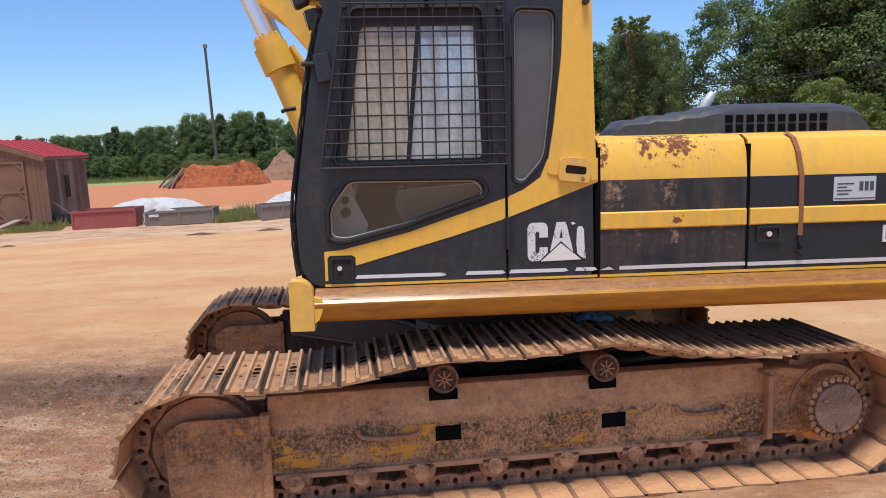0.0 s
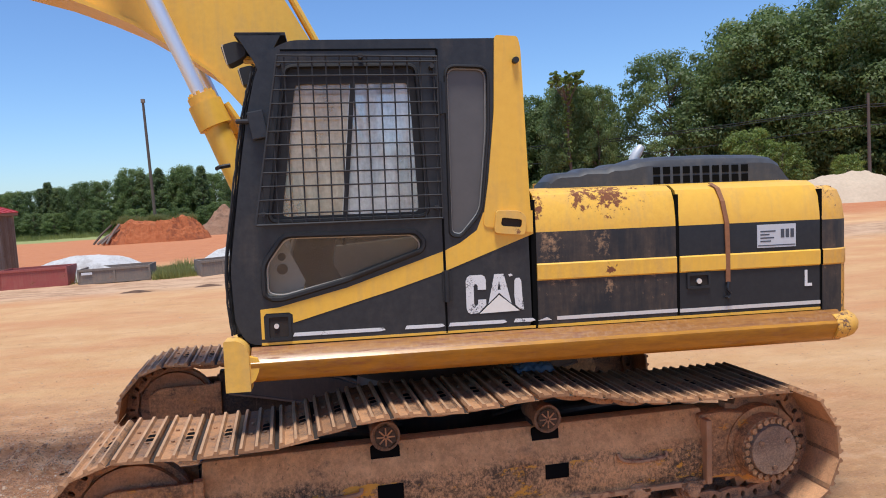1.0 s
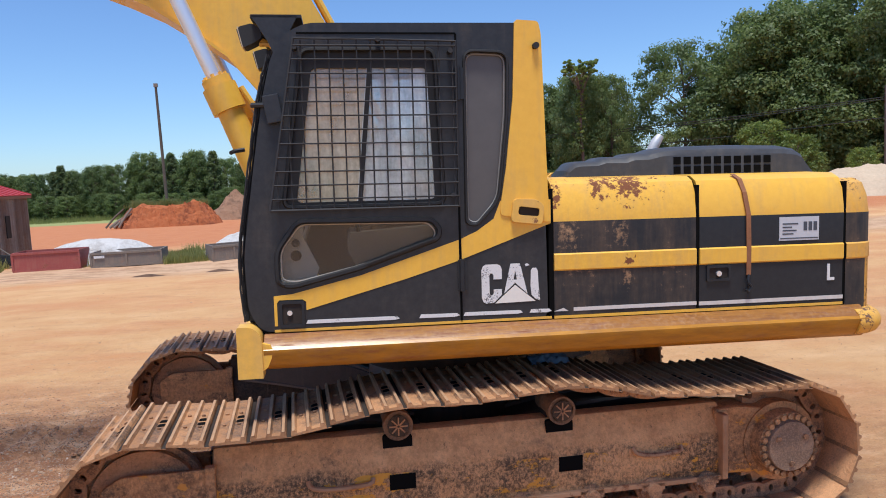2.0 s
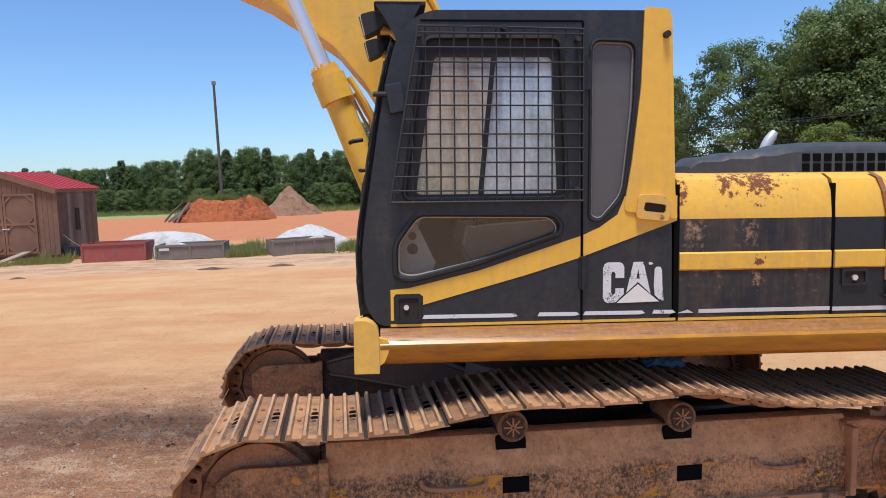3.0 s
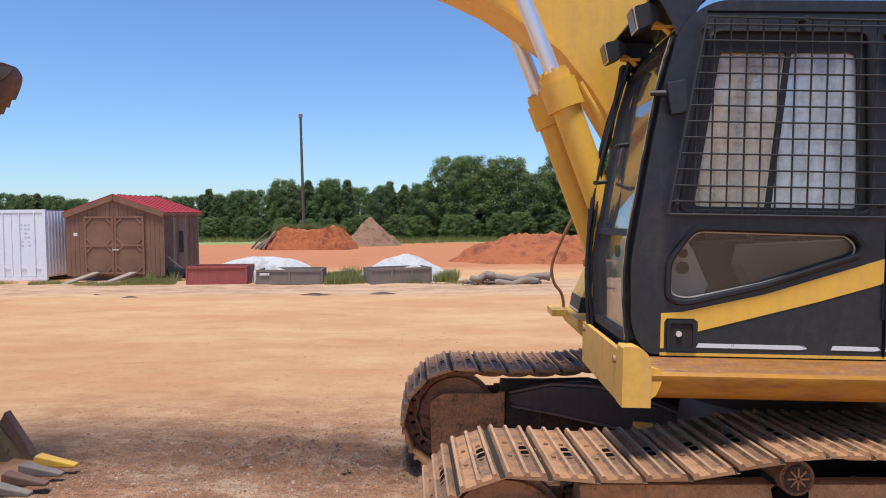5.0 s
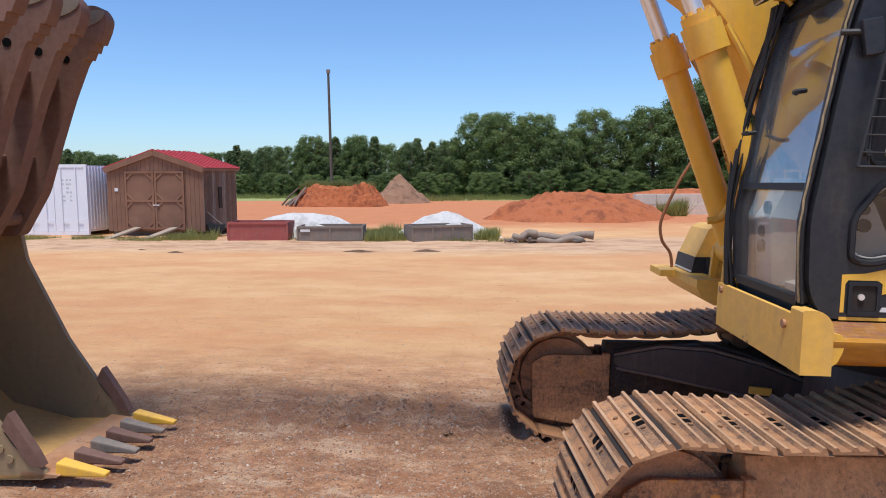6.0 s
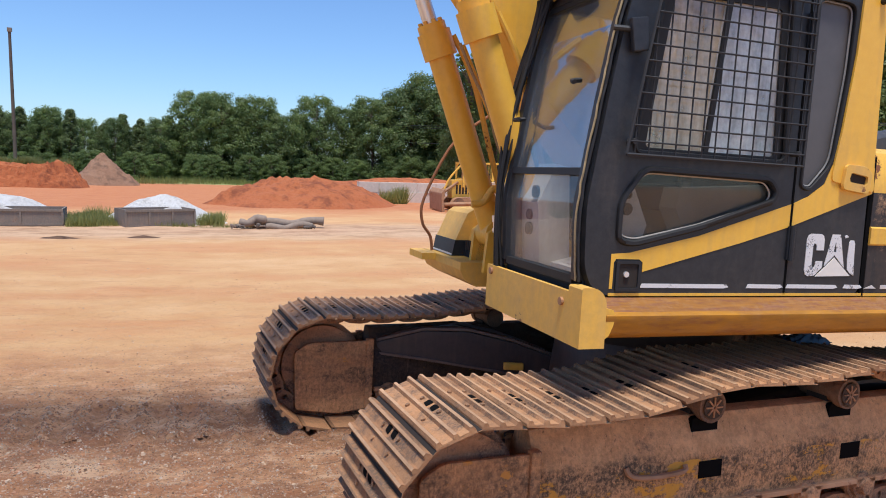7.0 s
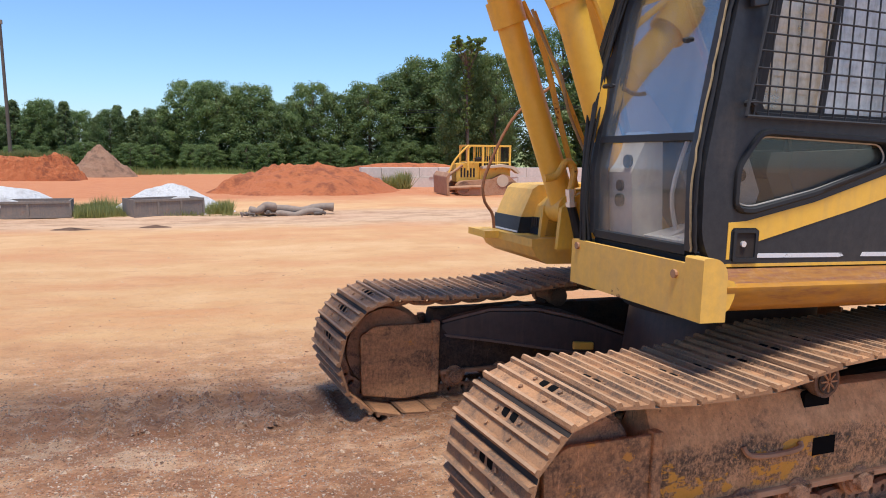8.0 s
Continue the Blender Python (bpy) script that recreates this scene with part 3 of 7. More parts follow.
SHED_WOOD = planks("shed_boards", (0.23, 0.115, 0.07), (0.31, 0.165, 0.105))
SHED_GREY = planks("weathered_boards", (0.24, 0.19, 0.16), (0.31, 0.26, 0.23))
POLE_WOOD = planks("pole_wood", (0.11, 0.085, 0.07), (0.16, 0.125, 0.10))
RED_ROOF = plain("red_roof_metal", (0.44, 0.05, 0.05), 0.5, 0.1, 0.15, 9)
RED_BOX = worn("red_box_paint", (0.38, 0.085, 0.07), (0.30, 0.07, 0.06), dust=(0.4, 0.2, 0.14), rusty=0.6, dusty=0.55, rough=0.7)
GREY_BOX = worn("grey_box_steel", (0.17, 0.145, 0.12), (0.23, 0.19, 0.155), dust=(0.42, 0.28, 0.19), rusty=0.62, dusty=0.52, rough=0.75)
CONT_WHITE = worn("container_white", (0.82, 0.84, 0.88), (0.76, 0.79, 0.84), rusty=0.72, dusty=0.72, rough=0.5, scale=0.6)
CONCRETE = plain("concrete_blocks", (0.68, 0.59, 0.48), 0.9, vary=0.2, scale=6)
LOG_GREY = plain("old_pipe", (0.27, 0.20, 0.15), 0.85, vary=0.35, scale=9)
# ---------- ground ----------
def zg(x, y):
    r = math.hypot(x, y)
    w = max(0.0, 1 - r / 18)
    return -0.025 * x * w - 0.0145 * max(0.0, y - 3) - 0.0125 * y * max(0.0, 1 - r / 6)


def prints(x, y):
    """Ridges pressed into the soil by the crawler shoes in front of the tracks."""
    if not (-4.6 < x < -2.05):
        return 0.0
    for yc in (2.22, -0.12):
        v = y - (yc - 0.07 * (x + 2.2))
        if abs(v) < 0.36:
            fade = min(1.0, (x + 4.6) / 0.8) * (0.6 + 0.8 * hills(x, y, 1.6, 2.2))
            return 0.050 * math.sin(x * math.tau / 0.203) * max(0.0, fade)
    return 0.0


def clods(x, y):
    """Churned earth in front of the machine: low ridges and broken lumps."""
    w = max(0.0, 1 - math.hypot((x + 3.3) / 2.6, (y - 1.6) / 2.0))
    if w == 0:
        return 0.0
    return min(1.0, 2.5 * w) * (0.022 * hills(x * 0.6, y * 1.5, 1.7, 4.4) + 0.026 * abs(hills(x, y * 1.4, 3.6, 9.1)) + 0.014 * hills(x, y, 8.5, 2.6) - 0.006)


def ground_z(x, y):
    z = zg(x, y)
    r = math.hypot(x - 0.1, (y - 1.3))
    k = min(1.0, max(0.0, (r - 2.6) / 3))
    return z + k * (0.05 * hills(x, y, 0.35, 3.1) + 0.018 * hills(x, y * 2.5, 1.4, 8.2)) + 0.010 * hills(x, y, 5.0, 1.7) * k + (0.012 * hills(x, y, 11.0, 6.7) if r < 9 else 0.0) + prints(x, y) + clods(x, y) - 0.012


def build_ground():
    def axis(fine, far):
        a, step, out = 0.0, fine, [0.0]
        while a < far:
            step = fine if a < 5.5 else step * 1.07
            a += step
            out.append(a)
        return out
    px = axis(0.05, 1500)
    xs = [-2.0 - a for a in px[:0:-1]] + [-2.0 + a for a in px]
    ys = [1.0 - a for a in px[:0:-1]] + [1.0 + a for a in px]
    verts = [(x, y, ground_z(x, min(y, 140)) if abs(x) < 200 else zg(x, min(y, 140))) for y in ys for x in xs]
    n = len(xs)
    faces = [(j * n + i, j * n + i + 1, (j + 1) * n + i + 1, (j + 1) * n + i) for j in range(len(ys) - 1) for i in range(n - 1)]
    me = bpy.data.meshes.new("ground")
    me.from_pydata(verts, [], faces)
    me.materials.append(SOIL)
    me.polygons.foreach_set("use_smooth", [True] * len(faces))
    tagged(new("ground", me), "bare packed orange-tan soil with wheel marks and grit", "ground", kind="structure")


build_ground()


PEBBLE = plain("tan_pebble", (0.52, 0.36, 0.24), 0.9, vary=0.35, scale=3)


def scatter(name, label, category, mat, seed, count, near, smallest, largest, spread):
    """Loose pieces lying on the soil, most of them round one place."""
    random.seed(seed)
    verts, faces = [], []
    for k in range(count):
        if k % 6:
            x, y = random.gauss(near[0], spread[0]), random.gauss(near[1], spread[1])
        else:
            x, y = random.uniform(-9, 9), random.uniform(-3, 14)
        s = random.uniform(smallest, largest) * (2.2 if random.random() < 0.05 else 1)
        z = ground_z(x, y)
        b = len(verts)
        a = random.uniform(0, 6.28)
        for i in range(4):
            verts.append((x + s * math.cos(a + i * 1.57) * random.uniform(0.7, 1.3), y + s * math.sin(a + i * 1.57) * random.uniform(0.7, 1.3), z - 0.004))
        for i in range(4):
            verts.append((x + 0.6 * s * math.cos(a + 0.4 + i * 1.57), y + 0.6 * s * math.sin(a + 0.4 + i * 1.57), z + s * random.uniform(0.25, 0.6)))
        faces += [(b + 4, b + 5, b + 6, b + 7)] + [(b + i, b + (i + 1) % 4, b + 4 + (i + 1) % 4, b + 4 + i) for i in range(4)]
    me = bpy.data.meshes.new(name)
    me.from_pydata(verts, [], faces)
    me.materials.append(mat)
    tagged(new(name, me), label, category, kind="stuff")


scatter("pebbles", "pale loose pebbles strewn before the tracks", "gravel", PEBBLE, 12, 5200, (-3.4, 1.5), 0.004, 0.0105, (1.3, 1.0))
scatter("gravel", "loose brown and grey gravel strewn over the soil", "gravel", STONE, 11, 38000, (-3.4, 1.3), 0.002, 0.0065, (1.5, 1.35))
scatter("soil_crumbs", "crumbs of dark brown earth broken up by the tracks", "soil", CRUMB, 19, 7000, (-3.5, 1.9), 0.003, 0.011, (1.1, 0.75))


def heap(name, label, x, y, rx, ry, h, mat, seed=0.0, rough=0.35, flat=0.0, n=56, category="heap"):
    """A mound of loose earth, lumpy, with an uneven foot."""
    bm = flat_bm()
    rings = []
    m = 26
    for j in range(m + 1):
        f = j / m
        row = []
        for i in range(n):
            a = i * math.tau / n
            out = 1 + 0.22 * hills(math.cos(a) * 1.3, math.sin(a) * 1.3, 1.0, seed) + 0.08 * hills(math.cos(a) * 5, math.sin(a) * 5, 1.0, seed)
            px, py = x + rx * f * out * math.cos(a), y + ry * f * out * math.sin(a)
            prof = max(0.0, 1 - f ** (1.15 + flat * 3)) if flat else (1 - f) ** 0.95
            z = h * prof * (1 + 0.25 * hills(px, py, 1.2 / max(rx, 1), seed + 4))
            z += rough * h * (0.30 * hills(px, py, 4.2 / max(rx, 1), seed) + 0.16 * hills(px, py, 13 / max(rx, 1), seed) + 0.09 * hills(px, py, 31 / max(rx, 1), seed)) * min(1, 4 * (1 - f))
            row.append(bm.verts.new((px, py, zg(px, py) + max(z, 0) - 0.12 * f)))
        rings.append(row)
    for a, b in zip(rings[1:], rings[2:]):
        for i in range(n):
            bm.faces.new((a[i], a[(i + 1) % n], b[(i + 1) % n], b[i]))
    c = bm.verts.new(sum((v.co for v in rings[1]), Vector()) / n)
    for i in range(n):
        bm.faces.new((c, rings[1][i], rings[1][(i + 1) % n]))
    bmesh.ops.delete(bm, geom=rings[0], context="VERTS")
    ob = part(name, bm, mat, None, smooth=50)
    return tagged(ob, label, category)


def bank(name, label, x, y, rx, ry, h, mat, seed):
    """A flat-topped bank with steep, crumbling sides."""
    bm = flat_bm()
    n, m = 150, 44
    rows = []
    for j in range(1, m + 1):
        f = j / m
        row = []
        for i in range(n):
            a = i * math.tau / n
            ca, sa = math.cos(a), math.sin(a)
            k = 1 / (abs(ca) ** 3 + abs(sa) ** 3) ** (1 / 3)
            out = k * (1 + 0.12 * hills(ca * 2, sa * 2, 1.0, seed) + 0.05 * hills(ca * 9, sa * 9, 1.0, seed))
            px, py = x + rx * f * out * ca, y + ry * f * out * sa
            up_ = 1 if f < 0.72 else max(0.0, 1 - ((f - 0.72) / 0.28) ** 0.8)
            z = h * up_ * (0.86 + 0.2 * hills(px, py, 0.5, seed)) + (0.55 * abs(hills(px, py, 1.3, seed)) - 0.15) * (f > 0.6) * up_ + (0.45 * abs(hills(px, py, 3.2, seed)) + 0.2 * hills(px, py, 7.0, seed)) * (0.08 < up_ < 1)
            row.append(bm.verts.new((px, py, zg(px, py) + max(0, z) - 0.1 * (up_ == 0))))
        rows.append(row)
    for a, b in zip(rows, rows[1:]):
        for i in range(n):
            bm.faces.new((a[i], a[(i + 1) % n], b[(i + 1) % n], b[i]))
    bm.faces.new(rows[0])
    return tagged(part(name, bm, mat, None, smooth=15), label, "earth bank")


heap("clay_mound", "low heap of freshly dug red clay", 2.0, 35.6, 5.6, 3.8, 1.32, CLAY, 1.3, 0.9, 0.36)
bank("clay_bank", "cut bank of red clay with grass growing on its flat top", -15.0, 58.5, 4.1, 3.0, 1.9, CLAY, 5.1)
heap("earth_mound", "pointed heap of brown earth", -11.1, 68, 3.1, 2.9, 2.75, CLAY_BROWN, 9.7, 0.3)
heap("clay_ridge", "long low ridge of red clay behind the block wall", 16, 62, 13, 3, 1.3, CLAY, 15.2, 0.6, 0.4)
heap("sand_mound", "pale sand heap beside the yard", 35.8, 42.5, 7.6, 3.4, 2.15, SAND, 21.0, 0.5, 0.12)
heap("lime_mound", "smooth heap of white lime behind steel boxes", -9.15, 22.3, 2.7, 1.3, 0.84, WHITE_HEAP, 2.2, 0.16, 0.42)
heap("lime_mound", "smaller heap of white lime with dark streaks", -3.95, 21.9, 2.0, 1.2, 0.90, WHITE_HEAP, 7.4, 0.16, 0.06)


for k, (mx, my, mrx) in enumerate(((-6.1, 16.7, 0.85), (-4.2, 16.9, 0.7), (-11.1, 16.2, 0.55), (-12.4, 16.9, 0.4))):
    heap("mud_patch", "low smear of dark damp mud on the yard soil", mx, my, mrx * 1.2, 0.30, 0.030, MUD, 31.0 + k, 0.8, 0.3, n=24, category="mud")


def scrap_pile():
    random.seed(14)
    for k in range(7):
        bm = flat_bm()
        x, y = -18.9 + 0.22 * k + random.uniform(-0.2, 0.2), 56.6 + random.uniform(-0.5, 0.5)
        a = Vector((x - 0.6, y, zg(x, y) + 0.1))
        b = Vector((x + random.uniform(0.2, 1.1), y + 0.4, zg(x, y) + random.uniform(0.7, 1.6)))
        tube(bm, [a, (a + b) / 2 + Vector((0, 0, 0.1)), b], random.uniform(0.06, 0.14), 7)
        tagged(part("scrap_pipe", bm, GREY_BOX if k % 2 else BARK, None, smooth=50), "dark scrap pipe leaning on the clay bank", "scrap pipe", "scrap by the clay bank")


# ---------- yard things ----------
def build_shed():
    # front lower corner, width along the gable side and depth
    a, b = Vector((-16.35, 22.55, 0)), Vector((-12.67, 22.36, 0))
    ux = (b - a).normalized()
    W, D, H = (b - a).length, 3.0, 2.46
    RISE = 0.62
    ang = math.degrees(math.atan2(ux.y, ux.x))
    z0 = zg(a.x, a.y)
    m = Matrix.Translation((a.x, a.y, z0)) @ pose(0, 0, 0, 0, 0, ang)
    s = thing("garden_shed", "weathered brown wooden shed with a red metal roof", "shed", m)
    bm = flat_bm()
    prism(bm, [(0, 0.16), (W, 0.16), (W, H), (W / 2, H + RISE), (0, H)], 0.03, D - 0.03)
    body = part("wall", bm, SHED_WOOD, s)
    nb = 22
    for k in range(nb):
        x0, x1 = W * k / nb + 0.004, W * (k + 1) / nb - 0.004
        top = lambda x: H + RISE * (1 - abs(x - W / 2) / (W / 2))
        bm = flat_bm()
        prism(bm, [(x0, 0.16), (x1, 0.16), (x1, top(x1) - 0.01), (x0, top(x0) - 0.01)], 0.0, 0.03)
        part("board", bm, SHED_WOOD, body)
    for k in range(24):
        y0, y1 = D * k / 24 + 0.004, D * (k + 1) / 24 - 0.004
        bm = flat_bm()
        box(bm, W - 0.03, W, y0, y1, 0.16, H)
        part("board", bm, SHED_SIDE, body)
    bm = flat_bm()
    for y in (0.3, D / 2, D - 0.3):
        box(bm, 0.05, W - 0.05, y - 0.08, y + 0.08, -0.15, 0.16)
    part("skid", bm, SHED_GREY, s)
    for f in (-1, 1):
        bm = flat_bm()
        an = math.degrees(math.atan2(RISE, W / 2))
        obox(bm, (W / 2 + 0.18, D + 0.34, 0.035), pose(W / 2 + f * (W / 4 + 0.03), D / 2 + 0.09, H + RISE / 2 + 0.01, 0, f * an, 0))
        rf = part("roof_sheet", bm, RED_ROOF, s, "red metal roof sheet")
        for k in range(9):
            bm = flat_bm()
            obox(bm, (W / 2 + 0.18, 0.03, 0.03), pose(W / 2 + f * (W / 4 + 0.03), -0.06 + k * (D + 0.28) / 8, H + RISE / 2 + 0.04, 0, f * an, 0))
            part("roof_rib", bm, RED_ROOF, rf)
        bm = flat_bm()
        obox(bm, (W / 2 + 0.16, 0.04, 0.19), pose(W / 2 + f * (W / 4 + 0.03), -0.065, H + RISE / 2 - 0.085, 0, f * an, 0))
        part("barge_board", bm, SHED_WOOD, s)
    bm = flat_bm()
    box(bm, W + 0.01, W + 0.08, -0.2, D + 0.2, H - 0.12, H - 0.02)
    part("eave_board", bm, SHED_WOOD, s)
    for k in (0, 1):
        x0 = W / 2 - 1.13 + 1.14 * k
        bm = flat_bm()
        box(bm, x0, x0 + 1.12, -0.04, -0.002, 0.22, 2.34)
        d = part("door", bm, SHED_WOOD, s, "brown wooden shed door")
        bm = flat_bm()
        for z in (0.24, 1.24, 2.27):
            box(bm, x0, x0 + 1.12, -0.07, -0.04, z, z + 0.07)
        for x in (x0, x0 + 1.04):
            box(bm, x, x + 0.08, -0.068, -0.041, 0.22, 2.34)
        for zc in (0.77, 1.79):
            for sx in (-1, 1):
                for sz in (-1, 1):
                    obox(bm, (0.36, 0.022, 0.06), pose(x0 + 0.56 + sx * 0.37, -0.052, zc + sz * 0.37, 0, 45 * sx * sz, 0))
        part("door_trim", bm, planks_trim, d)
    bm = flat_bm()
    box(bm, W / 2 - 0.06, W / 2 + 0.18, -0.085, -0.07, 1.10, 1.14)
    part("door_hasp", bm, WHITE, s)
    bm = flat_bm()
    box(bm, 0.30, 0.44, -0.02, -0.001, 1.62, 1.74)
    part("notice", bm, WHITE, s)
    bm = flat_bm()
    box(bm, W, W + 0.03, 1.25, 1.55, 0.95, 1.75)
    w = part("window", bm, UNDER, s)
    for x, t in ((0.95, 12), (2.35, 12)):
        bm = flat_bm()
        obox(bm, (0.30, 1.7, 0.06), pose(x, -0.85, 0.13, t * 0.9, 0, -14))
        part("ramp_board", bm, RAMP_WOOD, s)


# Side wall boards, lighter and greyer than the gable boards.
SHED_SIDE = planks("grey_side_boards", (0.34, 0.275, 0.235), (0.46, 0.39, 0.34))
RAMP_WOOD = planks("ramp_boards", (0.40, 0.30, 0.22), (0.50, 0.40, 0.30))
planks_trim = planks("door_trim_boards", (0.27, 0.13, 0.075), (0.35, 0.18, 0.11))
build_shed()


def open_box(name, label, a, b, depth, h, mat, ribs=3):
    """A low open steel box on the ground between two front corners."""
    a, b = Vector((*a, 0)), Vector((*b, 0))
    ux = (b - a).normalized()
    w = (b - a).length
    t = thing(name, label, "steel box", Matrix.Translation((a.x, a.y, zg(a.x, a.y) - 0.01)) @ pose(0, 0, 0, 0, 0, math.degrees(math.atan2(ux.y, ux.x))), group="steel boxes in the yard")
    for nm, q in (("front_side", (0, w, 0, 0.04)), ("back_side", (0, w, depth - 0.04, depth)), ("end_side", (0, 0.04, 0.04, depth - 0.04)), ("end_side", (w - 0.04, w, 0.04, depth - 0.04))):
        bm = flat_bm()
        box(bm, *q, 0, h)
        part(nm, bm, mat, t, bevel=0.008)
    bm = flat_bm()
    box(bm, -0.02, w + 0.02, -0.03, 0.0, h - 0.07, h)
    box(bm, -0.02, w + 0.02, -0.02, 0.0, 0.0, 0.06)
    for k in range(ribs):
        x = w * k / max(1, ribs - 1)
        box(bm, x - 0.03, x + 0.03, -0.025, 0.0, 0.06, h - 0.07)
    part("rim", bm, mat, t)
    bm = flat_bm()
    box(bm, 0.04, w - 0.04, 0.04, depth - 0.04, 0.0, h * 0.55)
    part("fill", bm, CLAY_BROWN, t)
    return t


open_box("steel_box", "dull red painted low steel box on the ground", (-11.06, 20.25), (-9.09, 20.32), 1.1, 0.62, RED_BOX, 2)
gb = open_box("steel_box", "brown and grey low steel box with a pale label", (-8.74, 20.30), (-6.60, 20.42), 1.2, 0.48, GREY_BOX, 3)
bm = flat_bm()
box(bm, 0.10, 0.42, -0.034, -0.031, 0.30, 0.38)
part("label_plate", bm, WHITE, gb, "pale label")
open_box("steel_box", "dark grey low steel box in front of white lime", (-4.86, 19.75), (-2.98, 20.55), 1.0, 0.52, GREY_BOX, 4)


def build_container():
    m = Matrix.Translation((-19.75, 22.75, zg(-18, 22))) @ pose(0, 0, 0, 0, 0, -3)
    c = thing("shipping_container", "white corrugated steel shipping container with closed end doors", "container", m)
    W, D, H = 2.62, 6.0, 2.60
    bm = flat_bm()
    box(bm, 0.03, W - 0.03, 0.05, D, 0.12, H - 0.04)
    part("body", bm, CONT_WHITE, c)
    for k in range(30):
        bm = flat_bm()
        y = 0.15 + k * 0.19
        prism(bm, [(W - 0.03, y), (W + 0.01, y + 0.03), (W + 0.01, y + 0.10), (W - 0.03, y + 0.13)], 0.2, H - 0.1, "z")
        part("corrugation", bm, CONT_WHITE, c)
    bm = flat_bm()
    for x in (0, W - 0.1):
        box(bm, x, x + 0.1, -0.02, 0.08, 0, H)
    box(bm, 0.1, W - 0.1, -0.02, 0.08, H - 0.12, H)
    box(bm, 0.1, W - 0.1, -0.02, 0.08, 0, 0.14)
    part("end_frame", bm, CONT_WHITE, c, bevel=0.01)
    for k in (0, 1):
        bm = flat_bm()
        x0 = 0.11 + 1.21 * k
        box(bm, x0, x0 + 1.19, 0.0, 0.05, 0.15, H - 0.13)
        d = part("door", bm, CONT_WHITE, c)
        for x in (x0 + 0.30, x0 + 0.88):
            bm = flat_bm()
            cyl(bm, (x, -0.03, 0.12), (x, -0.03, H - 0.10), 0.02, n=8)
            box(bm, x - 0.03, x + 0.22, -0.05, -0.03, 0.50, 0.53)
            part("lock_rod", bm, CONT_WHITE, d)
        random.seed(k)
        for r in range(6 if k else 1):
            for q in range(3):
                if random.random() < 0.7:
                    bm = flat_bm()
                    xx = x0 + 0.34 + 0.14 * q
                    box(bm, xx, xx + random.uniform(0.05, 0.11), -0.004, 0.002, 1.25 + 0.15 * r, 1.31 + 0.15 * r)
                    part("faded_print", bm, DECAL_GREY, d)


build_container()
scrap_pile()


def build_hand_cart():
    """A small cart tipped against the shed's side wall."""
    m = Matrix.Translation((-12.35, 22.75, zg(-12.35, 22.75))) @ pose(0, 0, 0, 0, 0, 20)
    t = thing("hand_cart", "small dark hand cart tipped against the shed wall", "hand cart", m)
    bm = flat_bm()
    prism(bm, rounded([(-0.30, 0.16), (-0.36, 0.44), (0.30, 0.40), (0.20, 0.16)], 0.04), -0.24, 0.24)
    part("tray", bm, RUBBER, t, bevel=0.01)
    for y in (-0.27, 0.27):
        bm = flat_bm()
        cyl(bm, (0.0, y - 0.03, 0.15), (0.0, y + 0.03, 0.15), 0.15, n=18)
        part("wheel", bm, RUBBER, t)
    bm = flat_bm()
    tube(bm, [(0.20, 0.0, 0.36), (-0.10, 0.0, 0.62), (-0.42, 0.0, 0.94)], 0.025, 8)
    tube(bm, [(-0.42, -0.14, 0.94), (-0.42, 0.14, 0.94)], 0.022, 8)
    part("handle", bm, GREY_BOX, t)


build_hand_cart()


def build_pipes():
    random.seed(3)
    z = zg(0, 20)
    for i, (x0, x1, y, r, tilt) in enumerate(((-1.2, 0.9, 20.0, 0.13, 4), (-0.9, 0.5, 19.75, 0.10, -6), (-1.65, -0.9, 19.9, 0.12, 12), (-1.75, -0.7, 20.2, 0.09, -10), (-1.4, 0.2, 20.25, 0.08, 5))):
        bm = flat_bm()
        n = 10
        pts = [(x0 + (x1 - x0) * k / n, y + 0.05 * math.sin(k + i), z + r + 0.04 * math.sin(k * 0.9 + i) + 0.015 * tilt * (k / n if tilt > 0 else 1 - k / n)) for k in range(n + 1)]
        tube(bm, pts, [r * random.uniform(0.85, 1.12) for _ in pts], 12)
        ob = part("old_pipe" if i < 2 else "tree_stump", bm, LOG_GREY, None, smooth=50)
        tagged(ob, "grey-brown old pipe lying on the soil" if i < 2 else "broken brown stump end lying beside the pipes", "pipe" if i < 2 else "stump")


build_pipes()


def broken_ends():
    random.seed(31)
    for k in range(9):
        x, y = random.uniform(-1.9, 0.4), 19.85 + random.uniform(-0.35, 0.3)
        a = random.uniform(0, 3.1)
        l, r = random.uniform(0.12, 0.38), random.uniform(0.03, 0.07)
        bm = flat_bm()
        z = zg(x, y) + r * 0.7
        pts = [(x + l * (i / 4 - 0.5) * math.cos(a), y + l * (i / 4 - 0.5) * math.sin(a), z + random.uniform(0, 0.06)) for i in range(5)]
        tube(bm, pts, [r * random.uniform(0.6, 1.2) for _ in pts], 7)
        tagged(part("wood_piece", bm, POLE_WOOD if k % 2 else LOG_GREY, None), "splintered dark wood piece lying on the soil", "wood", "pieces beside the pipes")


broken_ends()


